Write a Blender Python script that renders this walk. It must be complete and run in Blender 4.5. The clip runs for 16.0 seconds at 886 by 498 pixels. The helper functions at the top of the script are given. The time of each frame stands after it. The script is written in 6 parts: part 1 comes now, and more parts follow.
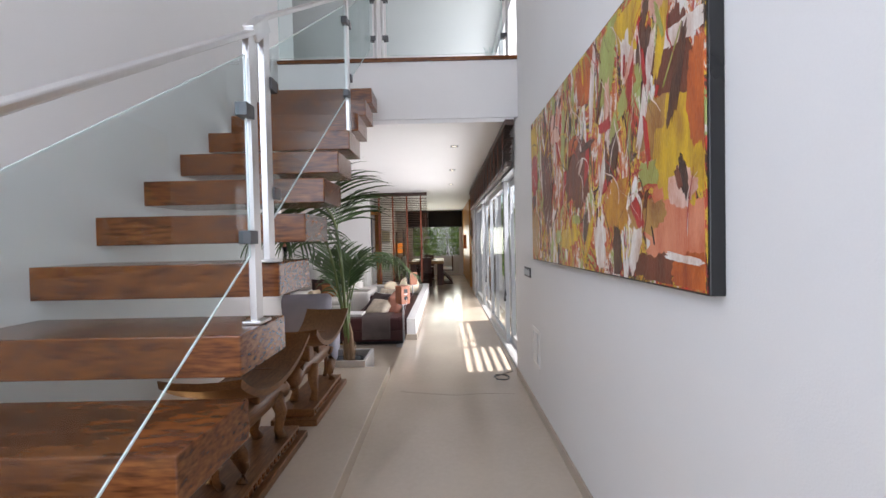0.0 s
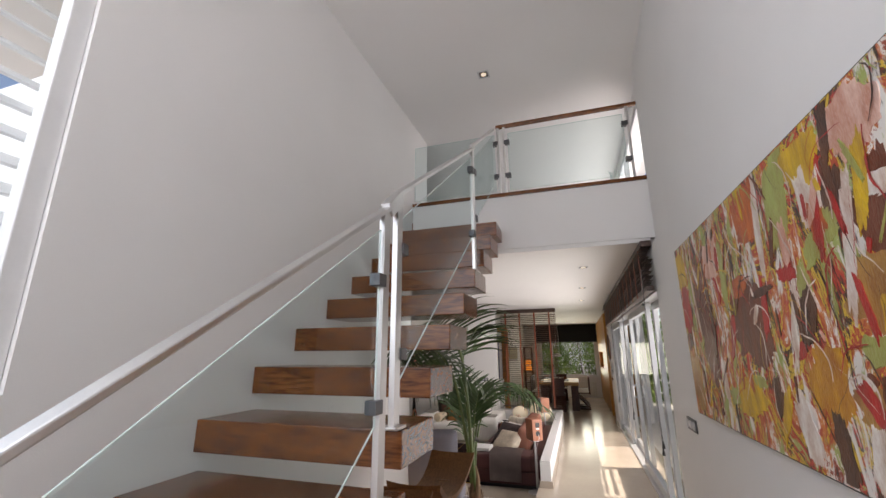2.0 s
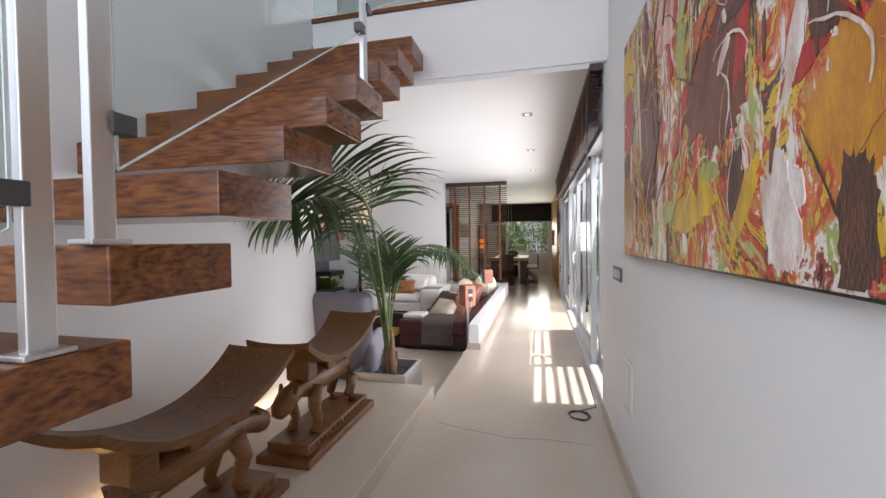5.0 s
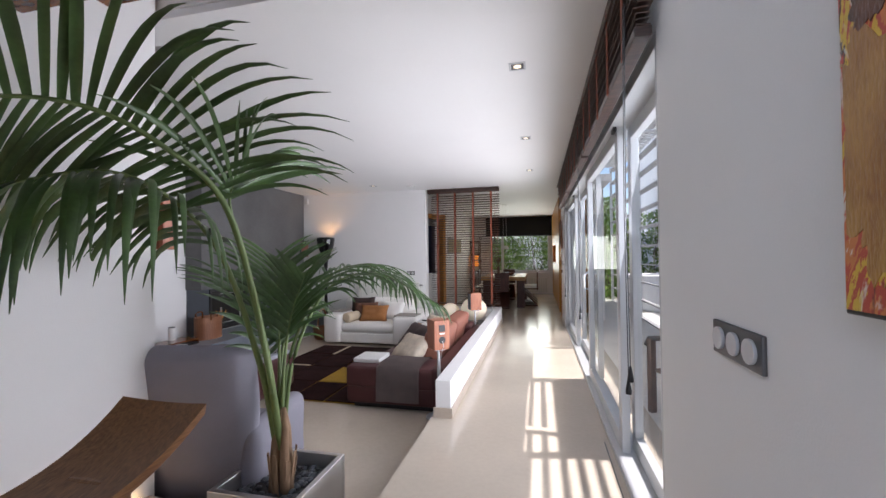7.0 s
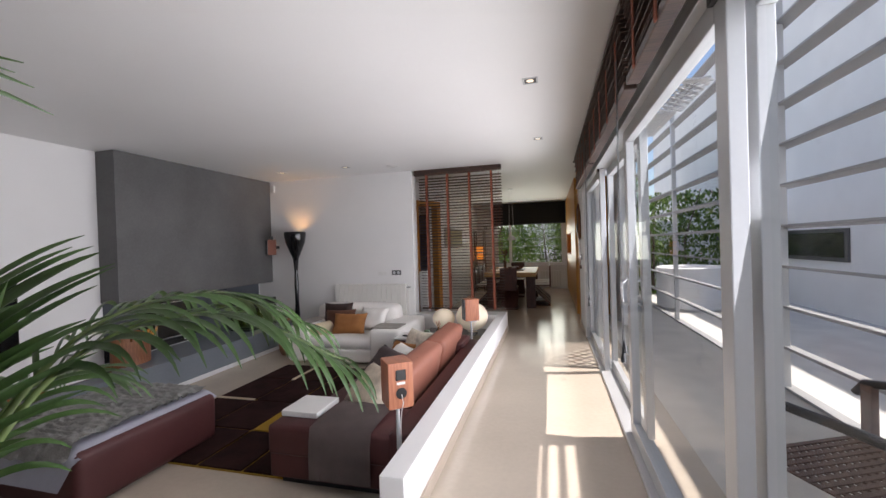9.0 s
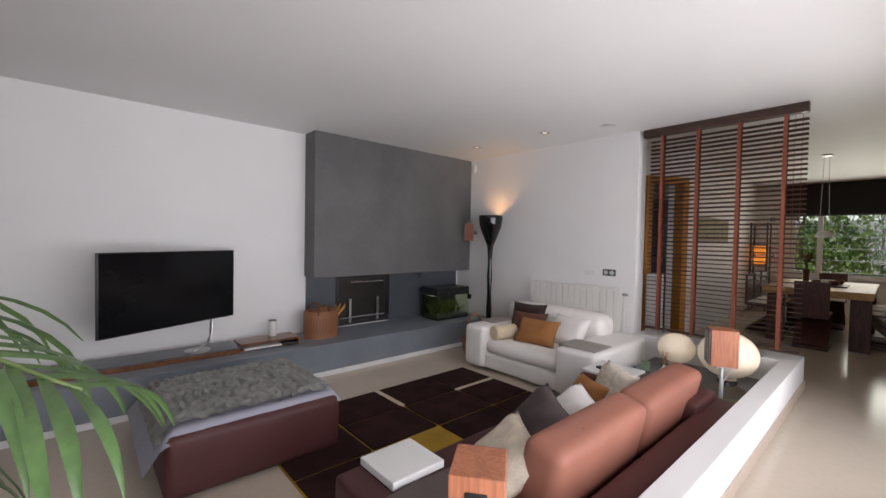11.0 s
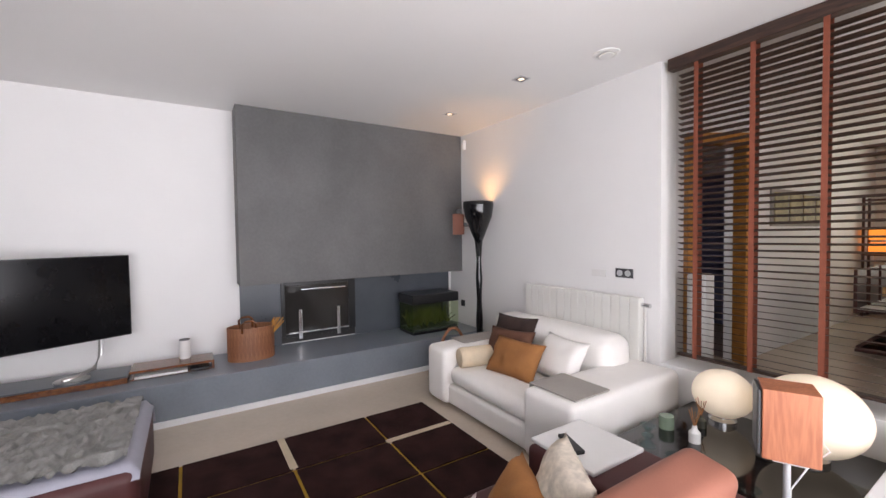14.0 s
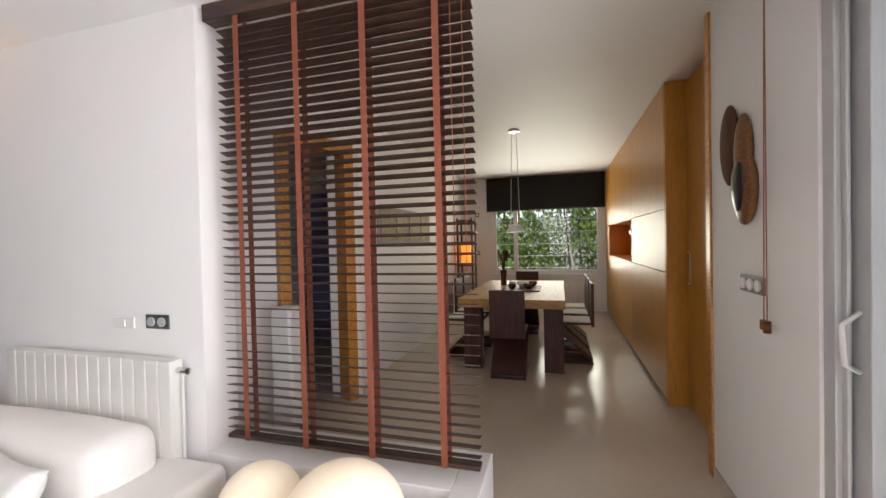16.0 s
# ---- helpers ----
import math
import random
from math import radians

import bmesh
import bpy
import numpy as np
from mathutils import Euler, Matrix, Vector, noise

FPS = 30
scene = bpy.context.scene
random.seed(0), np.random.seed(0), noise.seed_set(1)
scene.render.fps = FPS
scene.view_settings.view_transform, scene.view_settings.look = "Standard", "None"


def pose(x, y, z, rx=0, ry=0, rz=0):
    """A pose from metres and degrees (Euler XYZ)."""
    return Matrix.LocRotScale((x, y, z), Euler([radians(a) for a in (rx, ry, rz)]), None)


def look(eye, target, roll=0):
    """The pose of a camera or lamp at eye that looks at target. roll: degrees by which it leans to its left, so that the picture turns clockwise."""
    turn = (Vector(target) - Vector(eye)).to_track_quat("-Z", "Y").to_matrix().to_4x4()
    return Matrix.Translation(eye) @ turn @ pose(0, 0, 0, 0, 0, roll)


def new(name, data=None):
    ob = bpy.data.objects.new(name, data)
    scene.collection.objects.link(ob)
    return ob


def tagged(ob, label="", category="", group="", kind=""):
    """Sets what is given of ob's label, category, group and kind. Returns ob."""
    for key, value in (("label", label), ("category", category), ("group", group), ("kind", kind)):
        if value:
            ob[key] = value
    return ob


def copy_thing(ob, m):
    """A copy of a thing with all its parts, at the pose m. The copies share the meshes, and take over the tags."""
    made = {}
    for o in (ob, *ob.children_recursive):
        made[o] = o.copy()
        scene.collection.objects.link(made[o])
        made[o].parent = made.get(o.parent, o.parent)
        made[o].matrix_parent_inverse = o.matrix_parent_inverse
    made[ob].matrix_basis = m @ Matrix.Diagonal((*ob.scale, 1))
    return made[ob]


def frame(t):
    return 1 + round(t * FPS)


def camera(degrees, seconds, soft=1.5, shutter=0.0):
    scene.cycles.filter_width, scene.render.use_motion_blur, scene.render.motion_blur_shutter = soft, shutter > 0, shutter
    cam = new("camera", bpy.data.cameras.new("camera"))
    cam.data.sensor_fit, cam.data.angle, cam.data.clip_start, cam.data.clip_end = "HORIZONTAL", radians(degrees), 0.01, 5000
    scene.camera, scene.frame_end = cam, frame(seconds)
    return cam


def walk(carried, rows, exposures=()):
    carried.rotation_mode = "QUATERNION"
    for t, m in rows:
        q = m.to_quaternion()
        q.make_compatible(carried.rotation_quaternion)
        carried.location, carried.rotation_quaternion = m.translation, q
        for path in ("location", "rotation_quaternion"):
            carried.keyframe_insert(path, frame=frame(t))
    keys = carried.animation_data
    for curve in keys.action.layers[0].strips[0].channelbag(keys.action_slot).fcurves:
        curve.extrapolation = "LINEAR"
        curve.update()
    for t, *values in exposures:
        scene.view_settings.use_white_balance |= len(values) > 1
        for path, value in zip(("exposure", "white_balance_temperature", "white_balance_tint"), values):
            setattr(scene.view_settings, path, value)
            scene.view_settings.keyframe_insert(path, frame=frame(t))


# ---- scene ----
cam = camera(95.4, 16.0)
PATH = [
    (0, (0.093, -0.131, 1.353), (0.082, 1.869, 1.313), -1.2),
    (0.5, (0.093, -0.074, 1.43), (-0.212, 1.9, 1.529), -0.7),
    (1, (0.075, -0.048, 1.494), (-0.404, 1.876, 1.75), -0.3),
    (1.5, (0.073, -0.046, 1.535), (-0.485, 1.831, 1.939), -0.3),
    (2, (0.085, -0.048, 1.564), (-0.508, 1.796, 2.062), -0.4),
    (2.5, (0.095, -0.051, 1.567), (-0.52, 1.794, 2.034), -0.8),
    (3, (0.122, 0.001, 1.514), (-0.519, 1.87, 1.824), -1.0),
    (3.5, (0.179, 0.1, 1.425), (-0.447, 1.995, 1.561), -0.8),
    (4, (0.262, 0.315, 1.374), (-0.293, 2.236, 1.397), -0.5),
    (4.5, (0.329, 0.555, 1.333), (-0.162, 2.493, 1.299), -0.4),
    (4.7, (0.341, 0.633, 1.3), (-0.129, 2.576, 1.249), -0.5),
    (6.8, (0.349, 2.107, 1.262), (-0.1, 4.055, 1.289), -0.6),
    (7, (0.355, 2.268, 1.282), (-0.105, 4.214, 1.315), -0.6),
    (7.5, (0.346, 2.635, 1.274), (-0.138, 4.575, 1.294), -0.8),
    (8, (0.336, 2.984, 1.285), (-0.135, 4.927, 1.302), -1.3),
    (8.2, (0.362, 3.09, 1.304), (-0.112, 5.034, 1.304), -1.6),
    (10.3, (0.321, 4.816, 1.378), (-0.663, 6.557, 1.35), 0.7),
    (10.5, (0.339, 4.952, 1.355), (-0.804, 6.593, 1.332), 0.9),
    (11, (0.2, 5.083, 1.312), (-1.295, 6.410, 1.261), 1.1),
    (11.5, (0.132, 5.299, 1.312), (-1.678, 6.145, 1.234), 0.5),
    (12, (0.096, 5.475, 1.304), (-1.874, 5.81, 1.211), -0.5),
    (12.5, (0.139, 5.688, 1.308), (-1.858, 5.731, 1.201), -1.1),
    (13, (0.08, 5.99, 1.283), (-1.9, 6.254, 1.18), -1.3),
    (13.5, (-0.008, 6.354, 1.289), (-1.886, 7.038, 1.21), -0.9),
    (14, (-0.052, 6.68, 1.276), (-1.741, 7.749, 1.211), -0.8),
    (14.5, (-0.041, 7.059, 1.3), (-1.486, 8.44, 1.247), -0.7),
    (15, (-0.071, 7.428, 1.292), (-1.244, 9.048, 1.252), -0.5),
    (15.5, (-0.069, 7.772, 1.316), (-0.964, 9.561, 1.291), -0.8),
    (16, (0.001, 8.077, 1.335), (-0.557, 9.997, 1.301), -1.3),
]
walk(cam, [(t, look(eye, target, roll)) for t, eye, target, roll in PATH], exposures=[
    (0, 0.55, 6600, 16), (1.5, 0.34, 7300, 18), (2.5, 0.12, 7200, 17), (3, 0.12, 7200, 17), (4, 0.60, 6750, 16), (4.7, 0.68, 6650, 16), (7, 0.45, 6250, 17), (8.2, 0.3, 6500, 17),
    (10.5, 0.15, 6600, 16), (11, 0.35, 6650, 17), (12.5, 1.12, 6900, 20), (13, 1.1, 6800, 19), (13.5, 0.85, 6650, 18), (14, 0.95, 6650, 18), (14.5, 0.95, 6700, 17), (15, 0.96, 6900, 17), (15.5, 0.96, 6850, 16), (16, 1.06, 6800, 16)])

# ---- light ----
ELEV, AZ = math.radians(70.5), math.radians(11.5)
world = bpy.data.worlds.new("sky")
scene.world = world
world.use_nodes = True
wn = world.node_tree.nodes
sky = wn.new("ShaderNodeTexSky")
sky.sky_type, sky.sun_disc = "NISHITA", False
sky.sun_elevation, sky.sun_rotation = ELEV, math.radians(90) - AZ
wn["Background"].inputs[1].default_value = 0.15
world.node_tree.links.new(sky.outputs[0], wn["Background"].inputs[0])
sun = new("sun", bpy.data.lights.new("sun", "SUN"))
sun.data.energy, sun.data.angle, sun.data.color = 5.0, math.radians(0.53), (1, 0.96, 0.9)
to_sun = Vector((math.cos(ELEV) * math.cos(AZ), math.cos(ELEV) * math.sin(AZ), math.sin(ELEV)))
sun.matrix_world = look((8, 6, 12), Vector((8, 6, 12)) - to_sun)


def opening_light(name, where, target, w, h, watts, color=(0.93, 0.96, 1)):
    """The sky's light that comes in through an opening."""
    lamp = new(name, bpy.data.lights.new(name, "AREA"))
    lamp.data.shape, lamp.data.size, lamp.data.size_y = "RECTANGLE", w, h
    lamp.data.energy, lamp.data.color = watts, color
    lamp.matrix_world = look(where, target)
    return lamp


opening_light("terrace_daylight", (0.845, 6.65, 1.1), (0, 6.65, 1.25), 5.1, 1.9, 84).data.spread = math.radians(145)
opening_light("garden_daylight", (-0.25, 15.84, 1.33), (-0.25, 10, 3.4), 1.85, 1.1, 14, (0.96, 1, 0.86)).data.spread = math.radians(130)
opening_light("stair_daylight", (-1.66, -0.40, 2.8), (2, 2.8, 1.6), 2.1, 2.4, 38, (0.72, 0.84, 1))
opening_light("landing_daylight", (1.2, 5.9, 3.7), (-2, 5.4, 3.5), 3.2, 0.8, 24)
opening_light("entrance_daylight", (-0.3, -3.15, 2.2), (-0.3, 2, 1.9), 1.8, 3.6, 48, (0.84, 0.90, 1))


# ---- materials ----
def mat(name, color, rough=0.5, metal=0.0, vary=0.12, scale=6.0, bump=0.0, bump_scale=60.0, spec=0.5, stretch=None, coat=0.0, rand=0.0, tint=None):
    """A surface: colour that varies at two scales, roughness that varies with it, and fine relief."""
    m = bpy.data.materials.new(name)
    m.use_nodes = True
    n, l = m.node_tree.nodes, m.node_tree.links
    b = n["Principled BSDF"]
    tc = n.new("ShaderNodeTexCoord")
    mp = n.new("ShaderNodeMapping")
    l.new(tc.outputs["Object"], mp.inputs[0])
    if stretch:
        mp.inputs["Scale"].default_value = stretch
    big = n.new("ShaderNodeTexNoise")
    big.inputs["Scale"].default_value, big.inputs["Detail"].default_value = scale, 5
    l.new(mp.outputs[0], big.inputs[0])
    fine = n.new("ShaderNodeTexNoise")
    fine.inputs["Scale"].default_value, fine.inputs["Detail"].default_value = bump_scale, 3
    l.new(mp.outputs[0], fine.inputs[0])
    add = n.new("ShaderNodeMath")
    add.operation = "MULTIPLY_ADD"
    add.inputs[1].default_value = 0.35
    l.new(fine.outputs[0], add.inputs[0])
    l.new(big.outputs[0], add.inputs[2])
    ramp = n.new("ShaderNodeValToRGB")
    c = Vector(color)
    d = Vector(tint) if tint else c * (1 - vary)
    ramp.color_ramp.elements[0].position, ramp.color_ramp.elements[1].position = 0.45, 0.9
    ramp.color_ramp.elements[0].color = (*d, 1)
    ramp.color_ramp.elements[1].color = (*[min(1, v * (1 + vary * 0.5)) for v in c], 1)
    l.new(add.outputs[0], ramp.inputs[0])
    out = ramp.outputs[0]
    if rand:
        oi = n.new("ShaderNodeObjectInfo")
        hsv = n.new("ShaderNodeHueSaturation")
        mr = n.new("ShaderNodeMapRange")
        mr.inputs[3].default_value, mr.inputs[4].default_value = 1 - rand, 1 + rand
        l.new(oi.outputs["Random"], mr.inputs[0])
        l.new(mr.outputs[0], hsv.inputs["Value"])
        l.new(out, hsv.inputs["Color"])
        out = hsv.outputs[0]
    l.new(out, b.inputs["Base Color"])
    rr = n.new("ShaderNodeMapRange")
    rr.inputs[3].default_value, rr.inputs[4].default_value = max(0.02, rough - 0.07), min(1, rough + 0.07)
    l.new(big.outputs[0], rr.inputs[0])
    l.new(rr.outputs[0], b.inputs["Roughness"])
    b.inputs["Metallic"].default_value = metal
    b.inputs["Specular IOR Level"].default_value = spec
    b.inputs["Coat Weight"].default_value = coat
    b.inputs["Coat Roughness"].default_value = 0.12
    if bump:
        bp = n.new("ShaderNodeBump")
        bp.inputs["Strength"].default_value, bp.inputs["Distance"].default_value = bump, 0.004
        l.new(fine.outputs[0], bp.inputs["Height"])
        l.new(bp.outputs[0], b.inputs["Normal"])
    return m


def wood(name, dark, light, axis="x", rough=0.35, coat=0.2, scale=1.0, rand=0.0, figure=0.16):
    """Wood with long grain along one axis."""
    m = bpy.data.materials.new(name)
    m.use_nodes = True
    n, l = m.node_tree.nodes, m.node_tree.links
    b = n["Principled BSDF"]
    tc = n.new("ShaderNodeTexCoord")
    mp = n.new("ShaderNodeMapping")
    s = [9.0 * scale] * 3
    s["xyz".index(axis)] = 0.9 * scale
    mp.inputs["Scale"].default_value = s
    l.new(tc.outputs["Object"], mp.inputs[0])
    if rand:
        oi = n.new("ShaderNodeObjectInfo")
        comb = n.new("ShaderNodeCombineXYZ")
        mul = n.new("ShaderNodeMath")
        mul.operation, mul.inputs[1].default_value = "MULTIPLY", 37.0
        l.new(oi.outputs["Random"], mul.inputs[0])
        for k in range(3):
            l.new(mul.outputs[0], comb.inputs[k])
        l.new(comb.outputs[0], mp.inputs["Location"])
    warp = n.new("ShaderNodeTexNoise")
    warp.inputs["Scale"].default_value, warp.inputs["Detail"].default_value, warp.inputs["Distortion"].default_value = 1.2, 3, 1.4
    l.new(mp.outputs[0], warp.inputs[0])
    wave = n.new("ShaderNodeMath")
    wave.operation, wave.inputs[1].default_value = "MULTIPLY", 34.0
    l.new(warp.outputs[0], wave.inputs[0])
    sine = n.new("ShaderNodeMath")
    sine.operation = "SINE"
    l.new(wave.outputs[0], sine.inputs[0])
    fib = n.new("ShaderNodeTexNoise")
    fib.inputs["Scale"].default_value, fib.inputs["Detail"].default_value = 14.0, 4
    l.new(mp.outputs[0], fib.inputs[0])
    mix = n.new("ShaderNodeMath")
    mix.operation, mix.inputs[1].default_value = "MULTIPLY_ADD", figure
    l.new(sine.outputs[0], mix.inputs[0])
    l.new(fib.outputs[0], mix.inputs[2])
    ramp = n.new("ShaderNodeValToRGB")
    ramp.color_ramp.elements[0].position, ramp.color_ramp.elements[1].position = 0.3, 0.72
    ramp.color_ramp.elements[0].color, ramp.color_ramp.elements[1].color = (*dark, 1), (*light, 1)
    l.new(mix.outputs[0], ramp.inputs[0])
    l.new(ramp.outputs[0], b.inputs["Base Color"])
    b.inputs["Roughness"].default_value = rough
    b.inputs["Coat Weight"].default_value, b.inputs["Coat Roughness"].default_value = coat, 0.15
    bp = n.new("ShaderNodeBump")
    bp.inputs["Strength"].default_value, bp.inputs["Distance"].default_value = 0.15, 0.002
    l.new(fib.outputs[0], bp.inputs["Height"])
    l.new(bp.outputs[0], b.inputs["Normal"])
    return m


def glow(name, color, strength):
    m = bpy.data.materials.new(name)
    m.use_nodes = True
    b = m.node_tree.nodes["Principled BSDF"]
    b.inputs["Base Color"].default_value = (*color, 1)
    b.inputs["Emission Color"].default_value, b.inputs["Emission Strength"].default_value = (*color, 1), strength
    return m


def clear(name, color=(1, 1, 1), rough=0.0):
    """Thin architectural glass: mostly clear, with a mirror that grows towards grazing angles."""
    m = bpy.data.materials.new(name)
    m.use_nodes = True
    n, l = m.node_tree.nodes, m.node_tree.links
    n.remove(n["Principled BSDF"])
    tr, gl, lw, mx = n.new("ShaderNodeBsdfTransparent"), n.new("ShaderNodeBsdfGlossy"), n.new("ShaderNodeLayerWeight"), n.new("ShaderNodeMixShader")
    power, fr = n.new("ShaderNodeMath"), n.new("ShaderNodeMath")
    tr.inputs[0].default_value = (*color, 1)
    gl.inputs["Roughness"].default_value = rough
    power.operation, power.inputs[1].default_value = "POWER", 5.0
    fr.operation, fr.inputs[1].default_value, fr.inputs[2].default_value = "MULTIPLY_ADD", 0.25, 0.04
    l.new(lw.outputs["Facing"], power.inputs[0])
    l.new(power.outputs[0], fr.inputs[0])
    l.new(fr.outputs[0], mx.inputs[0])
    l.new(tr.outputs[0], mx.inputs[1])
    l.new(gl.outputs[0], mx.inputs[2])
    l.new(mx.outputs[0], n["Material Output"].inputs[0])
    return m


M = {}
M["wall"] = mat("white_plaster", (0.80, 0.79, 0.78), 0.7, vary=0.03, scale=1.5, bump=0.12, bump_scale=180)
M["ceil"] = mat("white_ceiling_paint", (0.80, 0.79, 0.78), 0.55, vary=0.03, scale=1.0, bump=0.05, bump_scale=120)
M["floor"] = mat("polished_cream_limestone", (0.57, 0.49, 0.40), 0.17, vary=0.10, scale=1.3, bump=0.02, bump_scale=30, spec=0.32)
M["cement"] = mat("grey_microcement", (0.125, 0.123, 0.122), 0.6, vary=0.25, scale=1.7, bump=0.1, bump_scale=40)
M["bench"] = mat("blue_grey_microcement", (0.20, 0.225, 0.26), 0.35, vary=0.14, scale=2.5, bump=0.06, bump_scale=40)
M["slate"] = mat("dark_slate", (0.075, 0.085, 0.10), 0.3, vary=0.2, scale=3)
M["tread"] = wood("dark_stained_oak", (0.075, 0.022, 0.007), (0.24, 0.082, 0.022), "x", 0.22, 0.25, rand=1, figure=0.085)
M["tread"].node_tree.nodes["Mapping"].inputs["Scale"].default_value = (0.9, 2.6, 6.0)
M["tread"].node_tree.nodes["Principled BSDF"].inputs["Specular IOR Level"].default_value = 0.35
M["steel"] = mat("brushed_steel", (0.66, 0.65, 0.64), 0.36, 1.0, vary=0.08, scale=5, bump=0.03, bump_scale=200, stretch=(1, 1, 0.06))
M["chrome"] = mat("satin_chrome", (0.7, 0.7, 0.7), 0.18, 1.0, vary=0.04)
M["glass"] = clear("clear_glass", (0.80, 0.885, 0.885))
M["pane"] = clear("window_glass", (0.96, 0.98, 0.97))
M["glass_edge"] = mat("polished_glass_edge", (0.62, 0.72, 0.70), 0.15, vary=0.05)
M["alu"] = mat("grey_aluminium", (0.55, 0.56, 0.57), 0.38, 0.25, vary=0.05, scale=3)
M["alu_dark"] = mat("dark_aluminium", (0.10, 0.10, 0.105), 0.4, 0.5, vary=0.1)
M["slat_white"] = mat("white_lacquered_slat", (0.78, 0.78, 0.78), 0.45, vary=0.04)
# white slats seen from their shaded side: the shade is in this grey
M["slat_shaded"] = mat("shaded_white_slat", (0.36, 0.355, 0.35), 0.5, vary=0.08)
M["slat"] = wood("wenge_slat", (0.028, 0.014, 0.010), (0.075, 0.036, 0.024), "x", 0.45, 0.1)
M["tape"] = mat("russet_ladder_tape", (0.23, 0.062, 0.032), 0.8, vary=0.15, scale=30, bump=0.3, bump_scale=300)
M["honey"] = wood("honey_oak_veneer", (0.46, 0.205, 0.035), (0.57, 0.275, 0.055), "z", 0.4, 0.0, 0.6, figure=0.05)
M["honey"].node_tree.nodes["Principled BSDF"].inputs["Specular IOR Level"].default_value = 0.28
M["orange_wood"] = wood("orange_pine", (0.40, 0.16, 0.03), (0.58, 0.26, 0.06), "y", 0.4, 0.2)
M["trim"] = mat("cream_stone_skirting", (0.50, 0.42, 0.34), 0.4, vary=0.1, scale=5)
M["black"] = mat("black_plastic", (0.012, 0.012, 0.013), 0.3, vary=0.2)
M["gloss_black"] = mat("gloss_black_lacquer", (0.006, 0.006, 0.007), 0.06, vary=0.1, coat=0.25)
M["black_cloth"] = mat("black_roller_fabric", (0.012, 0.012, 0.013), 0.9, vary=0.2, scale=20, bump=0.2, bump_scale=400)
M["white_plastic"] = mat("white_plastic", (0.75, 0.74, 0.72), 0.35, vary=0.03)
M["white_enamel"] = mat("white_enamel", (0.72, 0.71, 0.67), 0.3, vary=0.03)
M["white_fabric"] = mat("white_cotton_upholstery", (0.90, 0.87, 0.83), 0.85, vary=0.04, scale=4, bump=0.35, bump_scale=220)
M["terracotta"] = mat("terracotta_leather", (0.31, 0.125, 0.085), 0.55, spec=0.3, vary=0.12, scale=4, bump=0.12, bump_scale=140)
M["maroon"] = mat("oxblood_leather", (0.080, 0.026, 0.026), 0.5, vary=0.15, scale=3, bump=0.12, bump_scale=130, spec=0.35)
M["lilac"] = mat("lilac_grey_upholstery", (0.235, 0.225, 0.265), 0.85, vary=0.1, scale=4, bump=0.3, bump_scale=200)
M["rug"] = mat("dark_plum_pile", (0.034, 0.015, 0.014), 1.0, spec=0.1, vary=0.5, scale=5, bump=0.8, bump_scale=260)
M["rug_gold"] = mat("mustard_pile", (0.40, 0.235, 0.02), 0.95, vary=0.2, scale=6, bump=0.8, bump_scale=260)
M["rug_cream"] = mat("cream_pile", (0.58, 0.48, 0.34), 0.95, vary=0.15, scale=6, bump=0.8, bump_scale=260)
M["outdoor_white"] = mat("white_render", (0.87, 0.86, 0.85), 0.85, vary=0.05, scale=2, bump=0.2, bump_scale=60)
M["terrace"] = mat("pale_terrace_stone", (0.66, 0.63, 0.58), 0.7, vary=0.12, scale=3, bump=0.15, bump_scale=40)


# ---- mesh helpers ----
def box(bm, x0, x1, y0, y1, z0, z1, m=None):
    """A box in bm; m places it."""
    vs = [bm.verts.new((x, y, z)) for x in (x0, x1) for y in (y0, y1) for z in (z0, z1)]
    for f in ((0, 1, 3, 2), (4, 6, 7, 5), (0, 4, 5, 1), (2, 3, 7, 6), (0, 2, 6, 4), (1, 5, 7, 3)):
        bm.faces.new([vs[i] for i in f])
    if m is not None:
        bmesh.ops.transform(bm, matrix=m, verts=vs)
    return vs


def cyl(bm, x, y, z0, z1, r, r2=None, n=24, m=None):
    """An upright cylinder or cone."""
    h = z1 - z0
    mm = Matrix.Translation((x, y, z0 + h / 2))
    if m is not None:
        mm = m @ mm
    return bmesh.ops.create_cone(bm, cap_ends=True, segments=n, radius1=r, radius2=r if r2 is None else r2, depth=h, matrix=mm)["verts"]


def rod(bm, a, b, r, n=10, r2=None):
    """A round bar from a to b."""
    a, b = Vector(a), Vector(b)
    d = b - a
    m = Matrix.Translation((a + b) / 2) @ d.to_track_quat("Z", "Y").to_matrix().to_4x4()
    return bmesh.ops.create_cone(bm, cap_ends=True, segments=n, radius1=r, radius2=r if r2 is None else r2, depth=d.length, matrix=m)["verts"]


def bar(bm, a, b, w, h, up=(0, 0, 1)):
    """A rectangular bar from a to b, w wide and h along up."""
    a, b = Vector(a), Vector(b)
    d = (b - a).normalized()
    side = d.cross(Vector(up)).normalized()
    top = side.cross(d)
    vs = []
    for p in (a, b):
        for i, j in ((-1, -1), (1, -1), (1, 1), (-1, 1)):
            vs.append(bm.verts.new(p + side * w / 2 * i + top * h / 2 * j))
    for f in ((0, 1, 2, 3), (7, 6, 5, 4), (0, 4, 5, 1), (1, 5, 6, 2), (2, 6, 7, 3), (3, 7, 4, 0)):
        bm.faces.new([vs[i] for i in f])
    return vs


